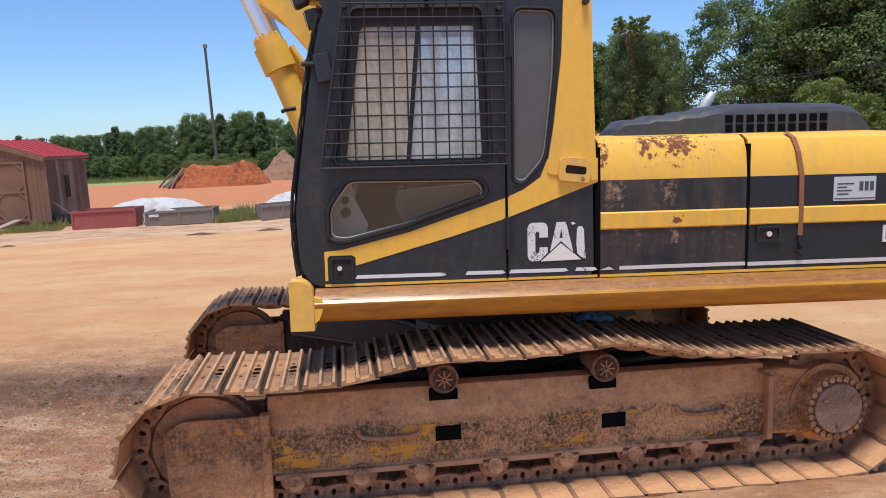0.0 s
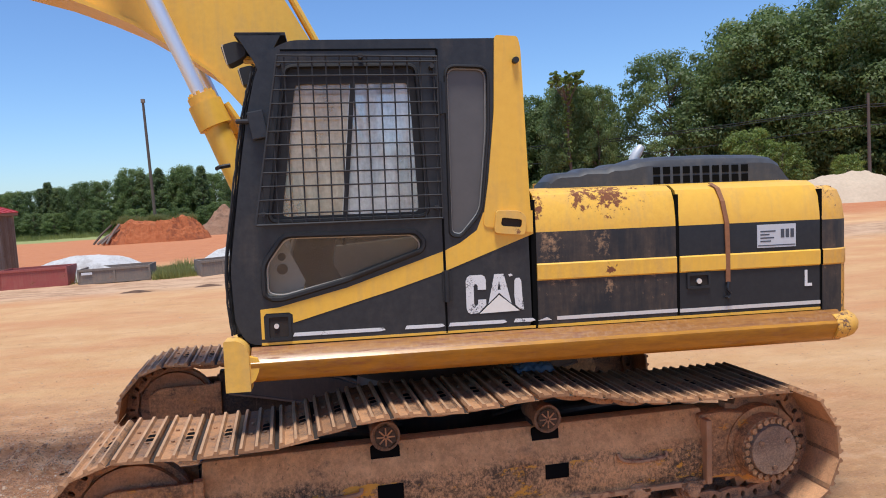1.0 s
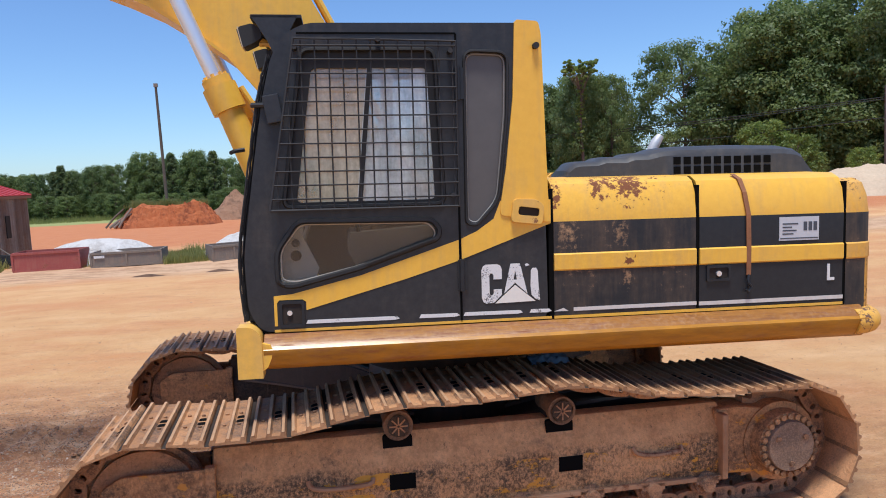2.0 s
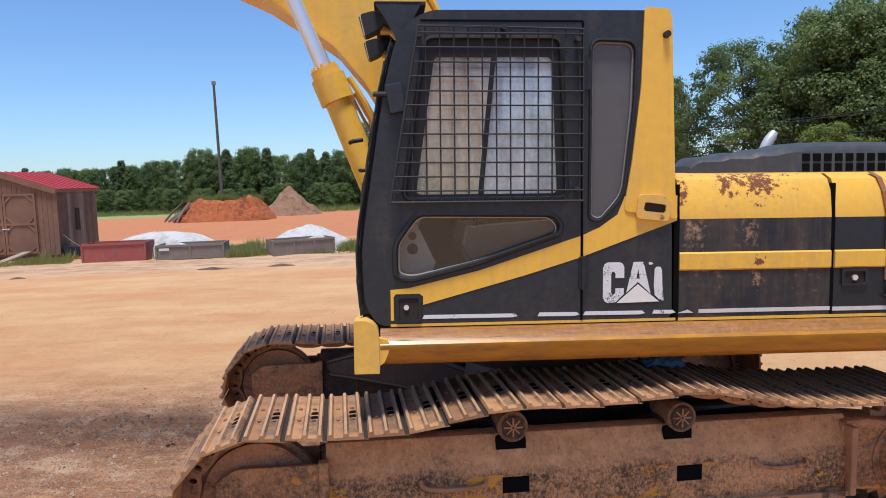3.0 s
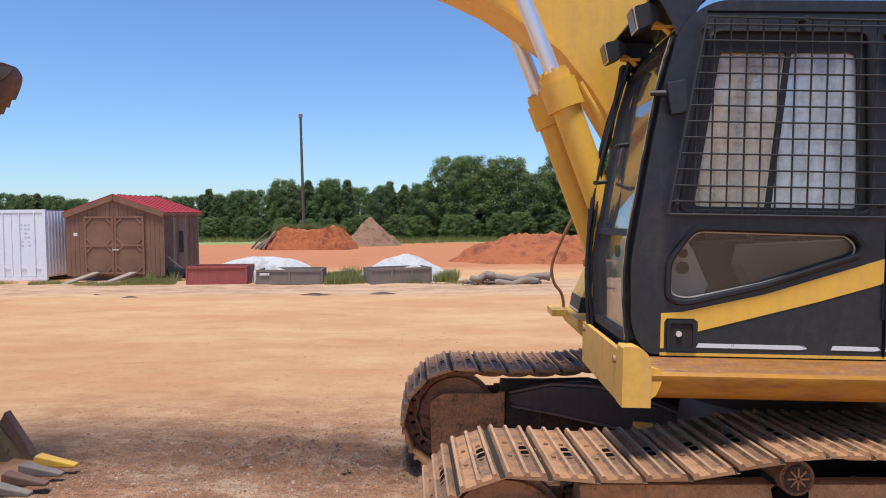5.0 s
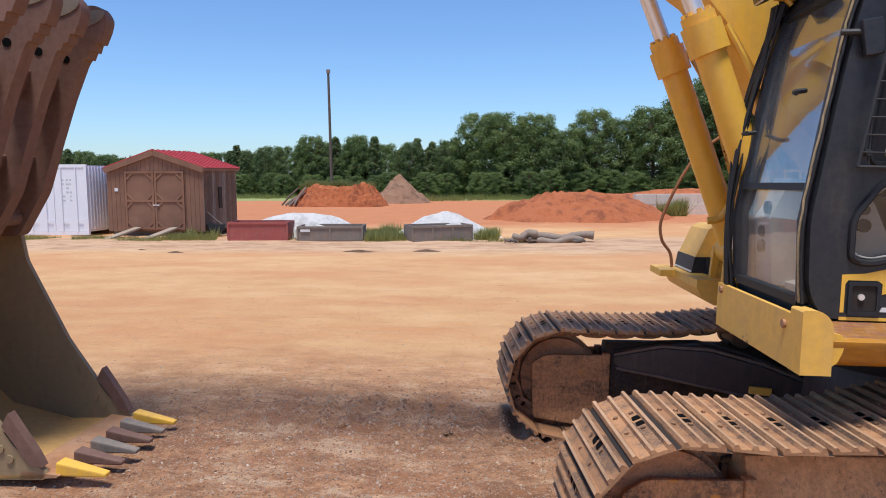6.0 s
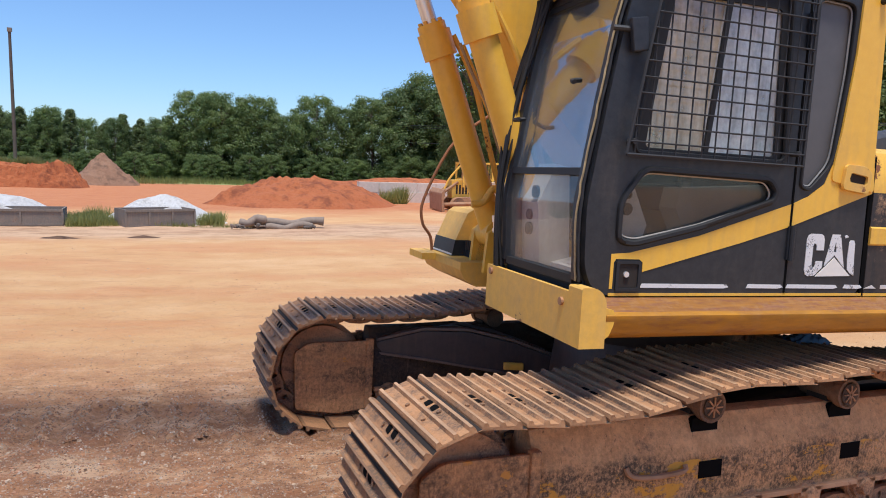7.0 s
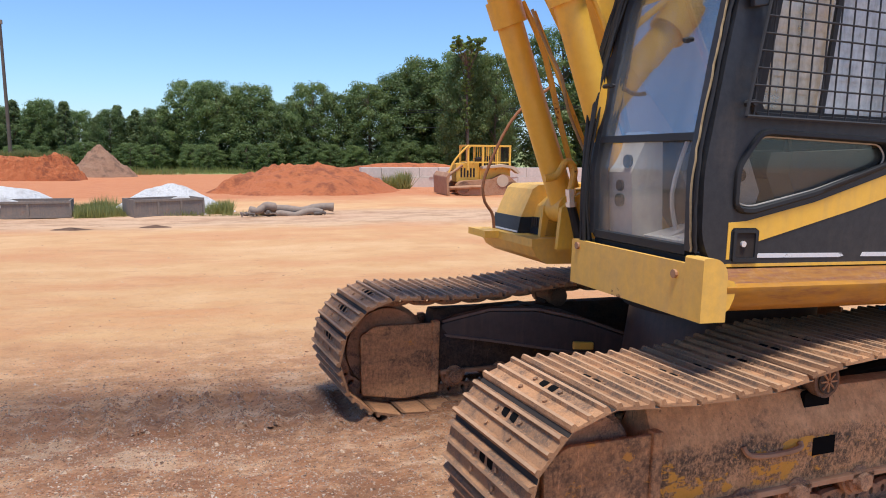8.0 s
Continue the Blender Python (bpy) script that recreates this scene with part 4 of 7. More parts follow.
def build_blocks():
    t = thing("block_wall", "low wall of pale stacked concrete blocks at the back of the yard", "wall", Matrix.Translation((9.2, 40.2, zg(8, 40))) @ pose(0, 0, 0, 0, 0, 2), kind="structure")
    first = None
    random.seed(9)
    for r in range(2):
        for k in range(20):
            x = k * 1.22 + 0.6 * (r % 2) - 3
            if first is None:
                bm = flat_bm()
                box(bm, -0.6, 0.6, -0.3, 0.3, 0, 0.6)
                first = part("concrete_block", bm, CONCRETE, t, m=pose(x, 0, r * 0.61), bevel=0.03)
            else:
                again(first, t, pose(x, random.uniform(-0.05, 0.05), r * 0.61, 0, 0, random.uniform(-1.5, 1.5)))


build_blocks()


def build_pole(name, x, y, h, r, label):
    bm = flat_bm()
    z = zg(x, y) - 0.3
    lean = -0.012 * h
    tube(bm, [(x, y, z), (x + lean * 0.5, y, z + h * 0.5), (x + lean, y, z + h)], [r, r * 0.85, r * 0.7], 10)
    t = tagged(part(name, bm, POLE_WOOD, None, smooth=60), label, "pole")
    return t, z + h


p, top = build_pole("light_pole", -21.6, 86, 15.9, 0.20, "tall grey wooden yard light pole")
bm = flat_bm()
obox(bm, (0.42, 0.35, 0.42), pose(-21.78, 86, top))
part("lamp_head", bm, GREY_BOX, p)
build_pole("utility_pole", 42.0, 48.4, 8.5, 0.15, "brown wooden utility pole by the trees")
build_pole("fence_post", -47.5, 100, 6.6, 0.11, "short pale post at the far field edge")
for k, (za, zb) in enumerate(((7.3, 9.6), (5.7, 7.4), (7.15, 9.3))):
    bm = flat_bm()
    ends = Vector((42.0, 48.4 + 0.3 * k, zg(42, 48) + za)), Vector((17.0, 91, zg(0, 91) + zb - 1.6))
    past = ends[0] + (ends[0] - ends[1]) * 0.5
    for a, b in ((ends[0], ends[1]), (past, ends[0])):
        tube(bm, [a + (b - a) * (i / 16) + Vector((0, 0, -0.5 * math.sin(math.pi * i / 16))) for i in range(17)], 0.035, 5)
    tagged(part("power_line", bm, RUBBER, None), "thin black overhead power line", "cable", "power lines")


# ---------- trees ----------
def tree_proto(name, label, h, spread, kind, seed, leaves, leaf, mat, base=0.05):
    """Trunk with limbs, and a crown of many small leaf sprays in clumps, with gaps and an uneven outline."""
    random.seed(seed)
    t = thing(name, label, "tree")
    bm = flat_bm()
    lean = random.uniform(-0.03, 0.03) * h
    trunk = [(lean * (i / 8) ** 2, 0.1 * math.sin(i), h * 0.93 * i / 8) for i in range(9)]
    tube(bm, trunk, [max(0.02, 0.014 * h * (1 - i / 9)) for i in range(9)], 7)
    clumps = []
    n = 210 if kind == "pine" else 150
    for k in range(n):
        f = base + (1 - base) * ((k + random.random()) / n) ** (1.0 if kind != "bare" else 0.7)
        g = (f - base) / (1 - base)
        if kind == "pine":
            wide = spread * (0.80 - 0.55 * g ** 2.0) * (0.82 + 0.18 * math.sin(19 * g + seed))
        elif kind == "bare":
            wide = spread * (0.10 + 0.35 * random.random() if g < 0.5 else 1.0)
            f = 0.35 + g * 1.1 if g < 0.5 else 0.90 + 0.09 * random.random()
        else:
            wide = spread * (0.62 + 0.42 * math.sin(math.pi * min(1, 0.05 + 0.95 * g))) * (1 if g < 0.8 else 1.0 - 1.6 * (g - 0.8) ** 1.2)
        a = k * 2.39996 + random.uniform(-0.6, 0.6)
        lobe = 1 + 0.28 * math.sin(3 * a + seed) * math.sin(5 * g + seed)
        r = wide * lobe * random.uniform(0.45, 1.0) ** 0.6
        o = Vector((lean * f * f, 0, h * 0.9 * max(0.04, f - 0.10)))
        e = Vector((lean * f * f + math.cos(a) * r, math.sin(a) * r, h * f * 0.97))
        if k % 5 == 0:
            tube(bm, [o, (o + e) / 2 + Vector((0, 0, 0.05 * r)), e], [0.005 * h, 0.003 * h, 0.001 * h], 4)
        clumps.append((e, random.uniform(*((0.09, 0.22) if kind == "pine" else (0.15, 0.28))) * (spread if kind != "bare" else spread * 0.45)))
    part("trunk", bm, BARK, t, smooth=60)
    verts, faces = [], []
    per = leaves // len(clumps)
    for c, rad in clumps:
        for _ in range(per):
            d = Vector((random.gauss(0, 1), random.gauss(0, 1), random.gauss(0.25, 0.8))).normalized()
            q = rad * random.uniform(0.35, 1.08)
            p = c + Vector((d.x * q * 1.2, d.y * q * 1.2, d.z * q * 0.8))
            nn = (d + Vector((random.gauss(0, 0.45), random.gauss(0, 0.45), 0.35 + random.gauss(0, 0.3)))).normalized()
            u = nn.orthogonal().normalized()
            an = random.random() * 6.28
            u = u * math.cos(an) + nn.cross(u) * math.sin(an)
            w = nn.cross(u)
            s = leaf * random.uniform(0.55, 1.35)
            b = len(verts)
            verts += [p - u * s, p + u * s * 0.8 + w * s * 0.5, p + u * s * 0.3 - w * s * 0.75]
            faces.append((b, b + 1, b + 2))
    me = bpy.data.meshes.new("crown")
    me.from_pydata([tuple(v) for v in verts], [], faces)
    me.materials.append(mat)
    cr = new("crown", me)
    cr.parent = t
    return t


PROTOS = [tree_proto("oak_tree", "broad green hardwood tree at the wood's edge", 13.5, 4.4, "oak", 21, 24000, 0.155, LEAF),
          tree_proto("oak_tree", "full dark green hardwood tree in the wood", 15.0, 4.8, "oak", 22, 26000, 0.16, LEAF),
          tree_proto("pine_tree", "tall dark pine tree at the wood's edge", 14.0, 3.3, "pine", 23, 15000, 0.17, LEAF_PINE),
          tree_proto("pine_tree", "slender dark pine tree in the wood", 12.5, 2.9, "pine", 24, 14000, 0.17, LEAF_PINE),
          tree_proto("young_tree", "young light green tree in front of the wood", 7.0, 2.6, "oak", 25, 11000, 0.13, LEAF_LIGHT, 0.0),
          tree_proto("vine_tree", "thin bare-stemmed tree with a flat leafy top above the wood", 15.0, 1.6, "bare", 26, 8000, 0.14, LEAF_LIGHT, 0.3)]
FIRST = [True] * len(PROTOS)


def plant(k, x, y, s, wide=1.0):
    m = Matrix.Translation((x, y, zg(x, min(y, 140)) - 0.2)) @ pose(0, 0, 0, 0, 0, random.uniform(0, 360)) @ Matrix.Diagonal((s * wide, s * wide, s, 1))
    if FIRST[k]:
        FIRST[k] = False
        PROTOS[k].matrix_basis = m
        tagged(PROTOS[k], group="trees round the yard")
        return PROTOS[k]
    o = copy_thing(PROTOS[k], Matrix())
    o.matrix_basis = m
    return o


def wood_edge(points, step, rows, wide, kinds):
    """Trees along a line, in rows, with wandering heights."""
    for (xa, ya, ha), (xb, yb, hb) in zip(points, points[1:]):
        ln = math.hypot(xb - xa, yb - ya)
        n = max(1, round(ln / step))
        for i in range(n):
            for r in range(rows):
                f = (i + random.uniform(-0.3, 0.3) + 0.5 * (r % 2)) / n
                x, y = xa + (xb - xa) * f, ya + (yb - ya) * f
                nx, ny = -(yb - ya) / ln, (xb - xa) / ln
                x, y = x + nx * r * 3.6 + random.uniform(-1, 1), y + ny * r * 3.6 + random.uniform(-1, 1)
                h = ha + (hb - ha) * f
                k = random.choice(kinds)
                plant(k, x, y, h / (13.5, 15.0, 14.0, 12.5, 7.0, 15.0)[k] * (random.uniform(0.94, 1.12) if r == 0 else random.uniform(0.82, 1.05)), wide or 1.0)


random.seed(77)
wood_edge([(-150, 128, 8.0), (-80, 117.6, 8.2), (-64, 112.8, 6.9), (-48, 107.8, 7.1), (-36, 104.5, 7.4), (-31, 103.3, 8.2), (-22, 101, 8.9), (-16.8, 99.7, 9.4)], 2.3, 3, 0.85, (0, 1, 0, 2, 3, 3))
wood_edge([(-14.6, 99, 7.2), (-9, 97.5, 8.2), (-5.6, 96.4, 8.0)], 2.3, 3, 0.85, (2, 3, 0, 3))
wood_edge([(-3.2, 95.6, 10.8), (-1, 94.7, 11.3), (6.4, 91.6, 11.2)], 3.6, 2, None, (0, 1))
wood_edge([(8.2, 90.8, 9.6), (10.8, 89.9, 10.4)], 2.6, 2, 0.9, (0, 1))
wood_edge([(12.2, 89.4, 11.7), (18, 88, 11.8), (21, 87, 13.4), (24.6, 85.9, 13.4), (28, 84.7, 14.0), (32.5, 83.2, 13.2)], 4.0, 2, None, (0, 1, 1, 0))
wood_edge([(34, 83, 10), (37, 82, 10)], 4.0, 1, None, (0, 4))
wood_edge([(38.0, 72, 15.5), (42, 69, 17.5), (52, 62, 18.5), (64, 56, 17), (82, 48, 14), (100, 36, 13)], 4.8, 2, None, (0, 1, 1))
# low growth along the foot of the woods
wood_edge([(-150, 125, 3.2), (-62, 109, 3.4), (-4, 92, 3.4), (26, 82, 3.8), (44, 70, 5.2), (60, 55, 5.5), (95, 36, 5)], 3.6, 1, 1.5, (0, 1))
for x, y, s_ in ((25.0, 71.7, 1.02),):
    plant(5, x, y, s_)
plant(0, 28.6, 72.5, 1.0, 0.62)
plant(0, 25.9, 74.5, 1.03, 0.72)
for x, y, s_ in ((37, 57, 0.95), (38.5, 54.5, 0.74), (43.5, 53, 0.54), (31, 62, 0.6), (49, 48, 0.5)):
    plant(4, x, y, s_)


# ---------- grass and weeds ----------
def grass(name, label, spots, count, h, seed, mat=None):
    """Thin bent blades in patches."""
    random.seed(seed)
    verts, faces = [], []
    for _ in range(count):
        x0, y0, rx, ry, k = random.choices(spots, [q[2] * q[3] for q in spots])[0]
        x, y = x0 + rx * random.uniform(-1, 1), y0 + ry * random.uniform(-1, 1)
        if hills(x, y, 0.7, seed) < -0.12:
            continue
        z = zg(x, y) + k - 0.02
        a, hh = random.uniform(0, 6.28), h * random.uniform(0.4, 1.2) * (1.2 + hills(x, y, 0.9, seed))
        w = 0.03 * hh + 0.004
        dx, dy = math.cos(a), math.sin(a)
        lx, ly = random.gauss(0, 0.25) * hh, random.gauss(0, 0.25) * hh
        b = len(verts)
        verts += [(x - dx * w, y - dy * w, z), (x + dx * w, y + dy * w, z), (x + lx, y + ly, z + hh)]
        faces.append((b, b + 1, b + 2))
    me = bpy.data.meshes.new(name)
    me.from_pydata(verts, [], faces)
    me.materials.append(mat or GRASS)
    tagged(new(name, me), label, "grass", kind="stuff")


grass("grass", "patchy green grass and weeds round shed and boxes", [(-17, 20.9, 3.6, 0.7, 0), (-11.8, 21.6, 1.6, 0.9, 0), (-5.9, 22.3, 1.1, 1.1, 0), (-6.2, 20.9, 3.4, 0.4, 0), (-3.5, 20.4, 2.2, 0.35, 0), (-11.5, 20.9, 2.0, 0.4, 0)], 22000, 0.13, 4)
grass("grass_patch", "bright green grass growing between two steel boxes", [(-5.75, 21.6, 0.75, 1.5, 0), (-7.2, 22.6, 1.0, 0.5, 0), (-2.6, 21.4, 0.5, 0.5, 0)], 14000, 0.24, 14)
grass("tall_weeds", "taller green weeds beside boxes and shed wall", [(-5.6, 22.6, 0.7, 0.6, 0), (-12.6, 22.0, 0.5, 0.5, 0), (-16.6, 22.0, 0.4, 0.3, 0), (-9.2, 21.3, 0.3, 0.3, 0)], 1800, 0.30, 5)
grass("field_grass", "green strip of rough grass along the wood's edge", [(-60, 98, 45, 9, 0), (0, 84, 16, 6, 0), (-10, 78, 6, 4, 0)], 52000, 0.5, 6)
grass("tall_weeds", "tuft of bright green weeds before the block wall", [(7.6, 38.6, 1.1, 0.5, 0)], 2600, 0.55, 15)
grass("bank_grass", "grass growing on top of the clay bank", [(-15.2, 58.6, 3.0, 1.8, 1.62)], 22000, 0.34, 8)
# ---------- excavator ----------
LENS = plain("lamp_lens", (0.06, 0.055, 0.05), 0.15)
RIM = plain("lamp_rim", (0.62, 0.50, 0.34), 0.5)
ZB = 1.278           # height of the lower edge of the side panels
TILT_M = Matrix(((0.99968, -0.00016, 0.02498), (-0.00016, 0.99992, 0.01249), (-0.02498, -0.01249, 0.99961))).to_4x4()
UC = pose(0.08, 1.36, 0, 0, 0, 4.0)     # the undercarriage, turned a little under the house
exc = thing("excavator", "worn yellow and black tracked excavator standing on bare soil", "excavator", TILT_M)


def up(poly):
    return [(x, z + ZB) for x, z in poly]


def build_cab():
    outline = [(-1.10, 0.0), (-1.165, 0.12), (-1.175, 0.42), (-1.10, 0.92), (-1.04, 1.27), (-0.985, 1.49), (-0.91, 1.60), (-0.80, 1.655), (0.33, 1.66), (0.42, 1.66), (0.50, 0.68), (0.51, 0.0)]
    door_win = rounded([(-0.83, 1.515), (-0.115, 1.515), (-0.075, 0.675), (-0.955, 0.675)], 0.05)
    low_win = rounded([(-1.0, 0.26), (-1.0, 0.44), (-0.885, 0.60), (-0.15, 0.588), (-0.105, 0.53), (-0.12, 0.48), (-0.55, 0.335), (-0.92, 0.245)], 0.045)
    q_win = rounded([(0.05, 1.51), (0.295, 1.50), (0.285, 1.15), (0.23, 0.68), (0.10, 0.545), (0.045, 0.56)], 0.06)
    bm = flat_bm()
    plate(bm, up(rounded(outline, 0.06)), [up(door_win), up(low_win), up(q_win)], 0.0, 0.05)
    cab = part("cab", bm, CAB_GREY, exc, "dark grey operator cab with wire guard on its door window", smooth=35)
    # right wall with two windows
    bm = flat_bm()
    plate(bm, up(rounded(outline, 0.06)), [up(rounded([(-0.95, 1.50), (-0.36, 1.50), (-0.36, 0.60), (-1.05, 0.60)], 0.05)), up(rounded([(-0.28, 1.50), (0.34, 1.50), (0.40, 0.62), (-0.28, 0.62)], 0.05))], 0.93, 0.98)
    part("right_wall", bm, CAB_GREY, cab, smooth=35)
    for nm, poly in (("side_pane", [(-0.95, 1.50), (-0.36, 1.50), (-0.36, 0.60), (-1.05, 0.60)]), ("rear_side_pane", [(-0.28, 1.50), (0.34, 1.50), (0.40, 0.62), (-0.28, 0.62)])):
        bm = flat_bm()
        prism(bm, up(poly), 0.95, 0.956)
        part(nm, bm, GLASS if nm == "side_pane" else GLASS_MILKY, cab, "dust-covered right side pane").visible_shadow = False
    # roof and rear wall
    bm = flat_bm()
    prism(bm, up([(-0.985, 1.49), (-0.91, 1.60), (-0.80, 1.655), (0.33, 1.66), (0.33, 1.63), (-0.79, 1.625), (-0.885, 1.575), (-0.955, 1.48)]), 0.05, 0.93)
    part("roof", bm, CAB_GREY, cab, smooth=40)
    bm = flat_bm()
    plate(bm, [(0.05, ZB), (0.93, ZB), (0.93, ZB + 1.63), (0.05, ZB + 1.63)], [rounded([(0.15, ZB + 0.85), (0.83, ZB + 0.85), (0.83, ZB + 1.52), (0.15, ZB + 1.52)], 0.06)], 0.36, 0.40, "x")
    part("rear_wall", bm, CAB_GREY, cab)
    bm = flat_bm()
    box(bm, -1.14, 0.40, 0.05, 0.93, ZB - 0.02, ZB + 0.03)
    part("cab_floor", bm, RUBBER, cab)
    # front pillars wrap round the corner; the windscreen lies between them
    front = [(-1.165, 0.06), (-1.18, 0.42), (-1.105, 0.92), (-1.045, 1.27), (-0.985, 1.49)]
    for y0, y1 in ((0.0, 0.10), (0.88, 0.98)):
        bm = flat_bm()
        poly = [(x - 0.012, z) for x, z in front] + [(x + 0.07, z) for x, z in front[::-1]]
        prism(bm, up(poly), y0 + 0.052 if y0 < 0.05 else y0, y1 if y0 < 0.05 else y1 - 0.052)
        part("front_pillar", bm, CAB_GREY, cab, smooth=40, bevel=0.012)
    def at(z):
        for (xa, za), (xb, zb) in zip(front, front[1:]):
            if za <= z <= zb:
                return xa + (xb - xa) * (z - za) / (zb - za)
        return front[0][0] if z < 0.1 else front[-1][0] + 0.05

    for a, b in ((0.04, 0.08), (0.555, 0.59), (1.45, 1.55)):
        bm = flat_bm()
        prism(bm, up([(at(a) - 0.008, a), (at(b) - 0.008, b), (at(b) + 0.05, b), (at(a) + 0.05, a)]), 0.10, 0.88)
        part("windscreen_bar", bm, RUBBER, cab)
    for name, zs in (("windscreen_lower", (0.07, 0.42, 0.56)), ("windscreen_upper", (0.59, 0.92, 1.27, 1.47))):
        bm = flat_bm()
        pts = [(at(z) + 0.012, z) for z in zs]
        prism(bm, up(pts + [(x + 0.008, z) for x, z in pts[::-1]]), 0.09, 0.89)
        g = part(name, bm, GLASS_FRONT if "upper" in name else GLASS_LOW, cab, "dusty front glass")
        g.visible_shadow = False
    # rubber seals and hoses down the front pillar
    bm = flat_bm()
    random.seed(12)
    tube(bm, [p + Vector((random.uniform(-0.002, 0.002), random.uniform(-0.003, 0.003), 0)) for p in curve_pts([(x - 0.018, 0.045, z + ZB) for x, z in front], 40)], 0.0055, 6)
    part("pillar_seal", bm, ROPE, cab, "loose tan sealing rope")
    for k in range(3):
        bm = flat_bm()
        random.seed(61 + k)
        tube(bm, [p + Vector((random.uniform(-0.003, 0.003), random.uniform(-0.003, 0.003), 0)) for p in curve_pts([(x - 0.022 + 0.008 * k, 0.006 + 0.016 * k, z + ZB) for x, z in front], 34)], 0.006, 6)
        part("rubber_strip", bm, RUBBER, cab)
    for k in range(22):
        bm = flat_bm()
        random.seed(40 + k)
        ctrl = [(-1.0 + random.uniform(-0.05, 0.02), 0.84 + 0.006 * k, ZB + 1.54), (-1.09 + random.uniform(-0.03, 0.0), 0.88 + random.uniform(0, 0.10), ZB + 1.2), (-1.16 + random.uniform(-0.04, 0.0), 0.90 + random.uniform(0, 0.08), ZB + 0.8), (-1.20 + random.uniform(-0.02, 0.01), 0.93 + random.uniform(0, 0.05), ZB + 0.35), (-1.17 + random.uniform(-0.03, 0.02), 0.93 + random.uniform(0, 0.06), ZB - 0.02)]
        tube(bm, curve_pts(ctrl, 18), random.choice((0.005, 0.007, 0.010)), 6)
        part("hose", bm, RUBBER, cab)
    # glass
    for name, poly, mt, y in (("front_sash_glass", [(-0.83, 1.515), (-0.455, 1.515), (-0.54, 0.675), (-0.955, 0.675)], GLASS_TAN, 0.036), ("rear_sash_glass", [(-0.475, 1.515), (-0.115, 1.515), (-0.075, 0.675), (-0.56, 0.675)], GLASS_PALE, 0.028), ("lower_glass", low_win, GLASS, 0.03), ("quarter_pane", q_win, GLASS_GREY, 0.022)):
        bm = flat_bm()
        prism(bm, up(poly), y, y + 0.006)
        g = part(name, bm, mt, cab, {"front_sash_glass": "dusty sliding sash glass, tinted tan like the boom behind", "rear_sash_glass": "dusty sliding sash glass, tinted white like the sky behind", "lower_glass": "dusty lower door glass", "quarter_pane": "grey painted-over quarter pane"}[name])
        if mt is not GLASS_GREY:
            g.visible_shadow = False
    for poly, r in ((low_win, 0.016), (q_win, 0.009), (door_win, 0.012)):
        bm = flat_bm()
        loop = [(x, -0.004, z) for x, z in up(poly)]
        tube(bm, loop + loop[:1], r, 6)
        ws = part("window_seal", bm, RUBBER, cab, smooth=60)
        if poly is low_win:
            mx, mz = sum(q[0] for q in poly) / len(poly), sum(q[1] for q in poly) / len(poly) + ZB
            bm = flat_bm()
            loop = [(mx + (x - mx) * 0.952, 0.014, mz + (z - mz) * 0.885) for x, z in up(poly)]
            tube(bm, loop + loop[:1], 0.0042, 5)
            part("dust_line", bm, DUST_LINE, ws)
        elif poly is q_win:
            bm = flat_bm()
            loop = [(0.160 + (x - 0.160) * 0.90, 0.012, 1.03 + ZB + (z - 1.03 - ZB) * 0.972) for x, z in up(poly)]
            tube(bm, loop + loop[:1], 0.006, 5)
            part("dust_line", bm, PALE_SEAL, ws)
    bm = flat_bm()
    prism(bm, up([(-0.47, 1.515), (-0.445, 1.515), (-0.53, 0.675), (-0.555, 0.675)]), 0.010, 0.0265)
    part("sash_bar", bm, RUBBER, cab)
    # inner frame of the sliding window
    bm = flat_bm()
    plate(bm, up(rounded([(-0.835, 1.52), (-0.11, 1.52), (-0.07, 0.67), (-0.96, 0.67)], 0.05)), [up(rounded([(-0.78, 1.42), (-0.155, 1.42), (-0.125, 0.70), (-0.885, 0.70)], 0.03))], 0.012, 0.024)
    part("window_frame", bm, RUBBER, cab)
    # door seams and hinges
    bm = flat_bm()
    box(bm, 0.0, 0.012, -0.003, 0.004, ZB, ZB + 1.60)
    box(bm, -0.85, 0.006, -0.003, 0.004, ZB + 1.596, ZB + 1.606)
    part("door_seam", bm, VOID, cab)
    for z in (0.27, 1.33):
        bm = flat_bm()
        cyl(bm, (0.012, -0.018, ZB + z - 0.09), (0.012, -0.018, ZB + z + 0.09), 0.014, n=10)
        box(bm, -0.01, 0.045, -0.012, 0.0, ZB + z - 0.085, ZB + z + 0.085)
        part("hinge", bm, BLACK, cab, bevel=0.003)
    # latch recess
    bm = flat_bm()
    plate(bm, up(rounded([(-1.0, 0.02), (-0.865, 0.02), (-0.865, 0.165), (-1.0, 0.165)], 0.012)), [up(rounded([(-0.985, 0.035), (-0.88, 0.035), (-0.88, 0.15), (-0.985, 0.15)], 0.01))], -0.012, 0.002)
    lk = part("door_latch", bm, BLACK, cab)
    bm = flat_bm()
    box(bm, -0.985, -0.88, -0.004, 0.001, ZB + 0.035, ZB + 0.15)
    part("latch_plate", bm, UNDER, lk)
    bm = flat_bm()
    cyl(bm, (-0.945, -0.014, ZB + 0.10), (-0.945, 0.0, ZB + 0.10), 0.014, n=12)
    part("key_barrel", bm, CHROME, lk)
    # yellow band across the door and the panel behind it
    bm = flat_bm()
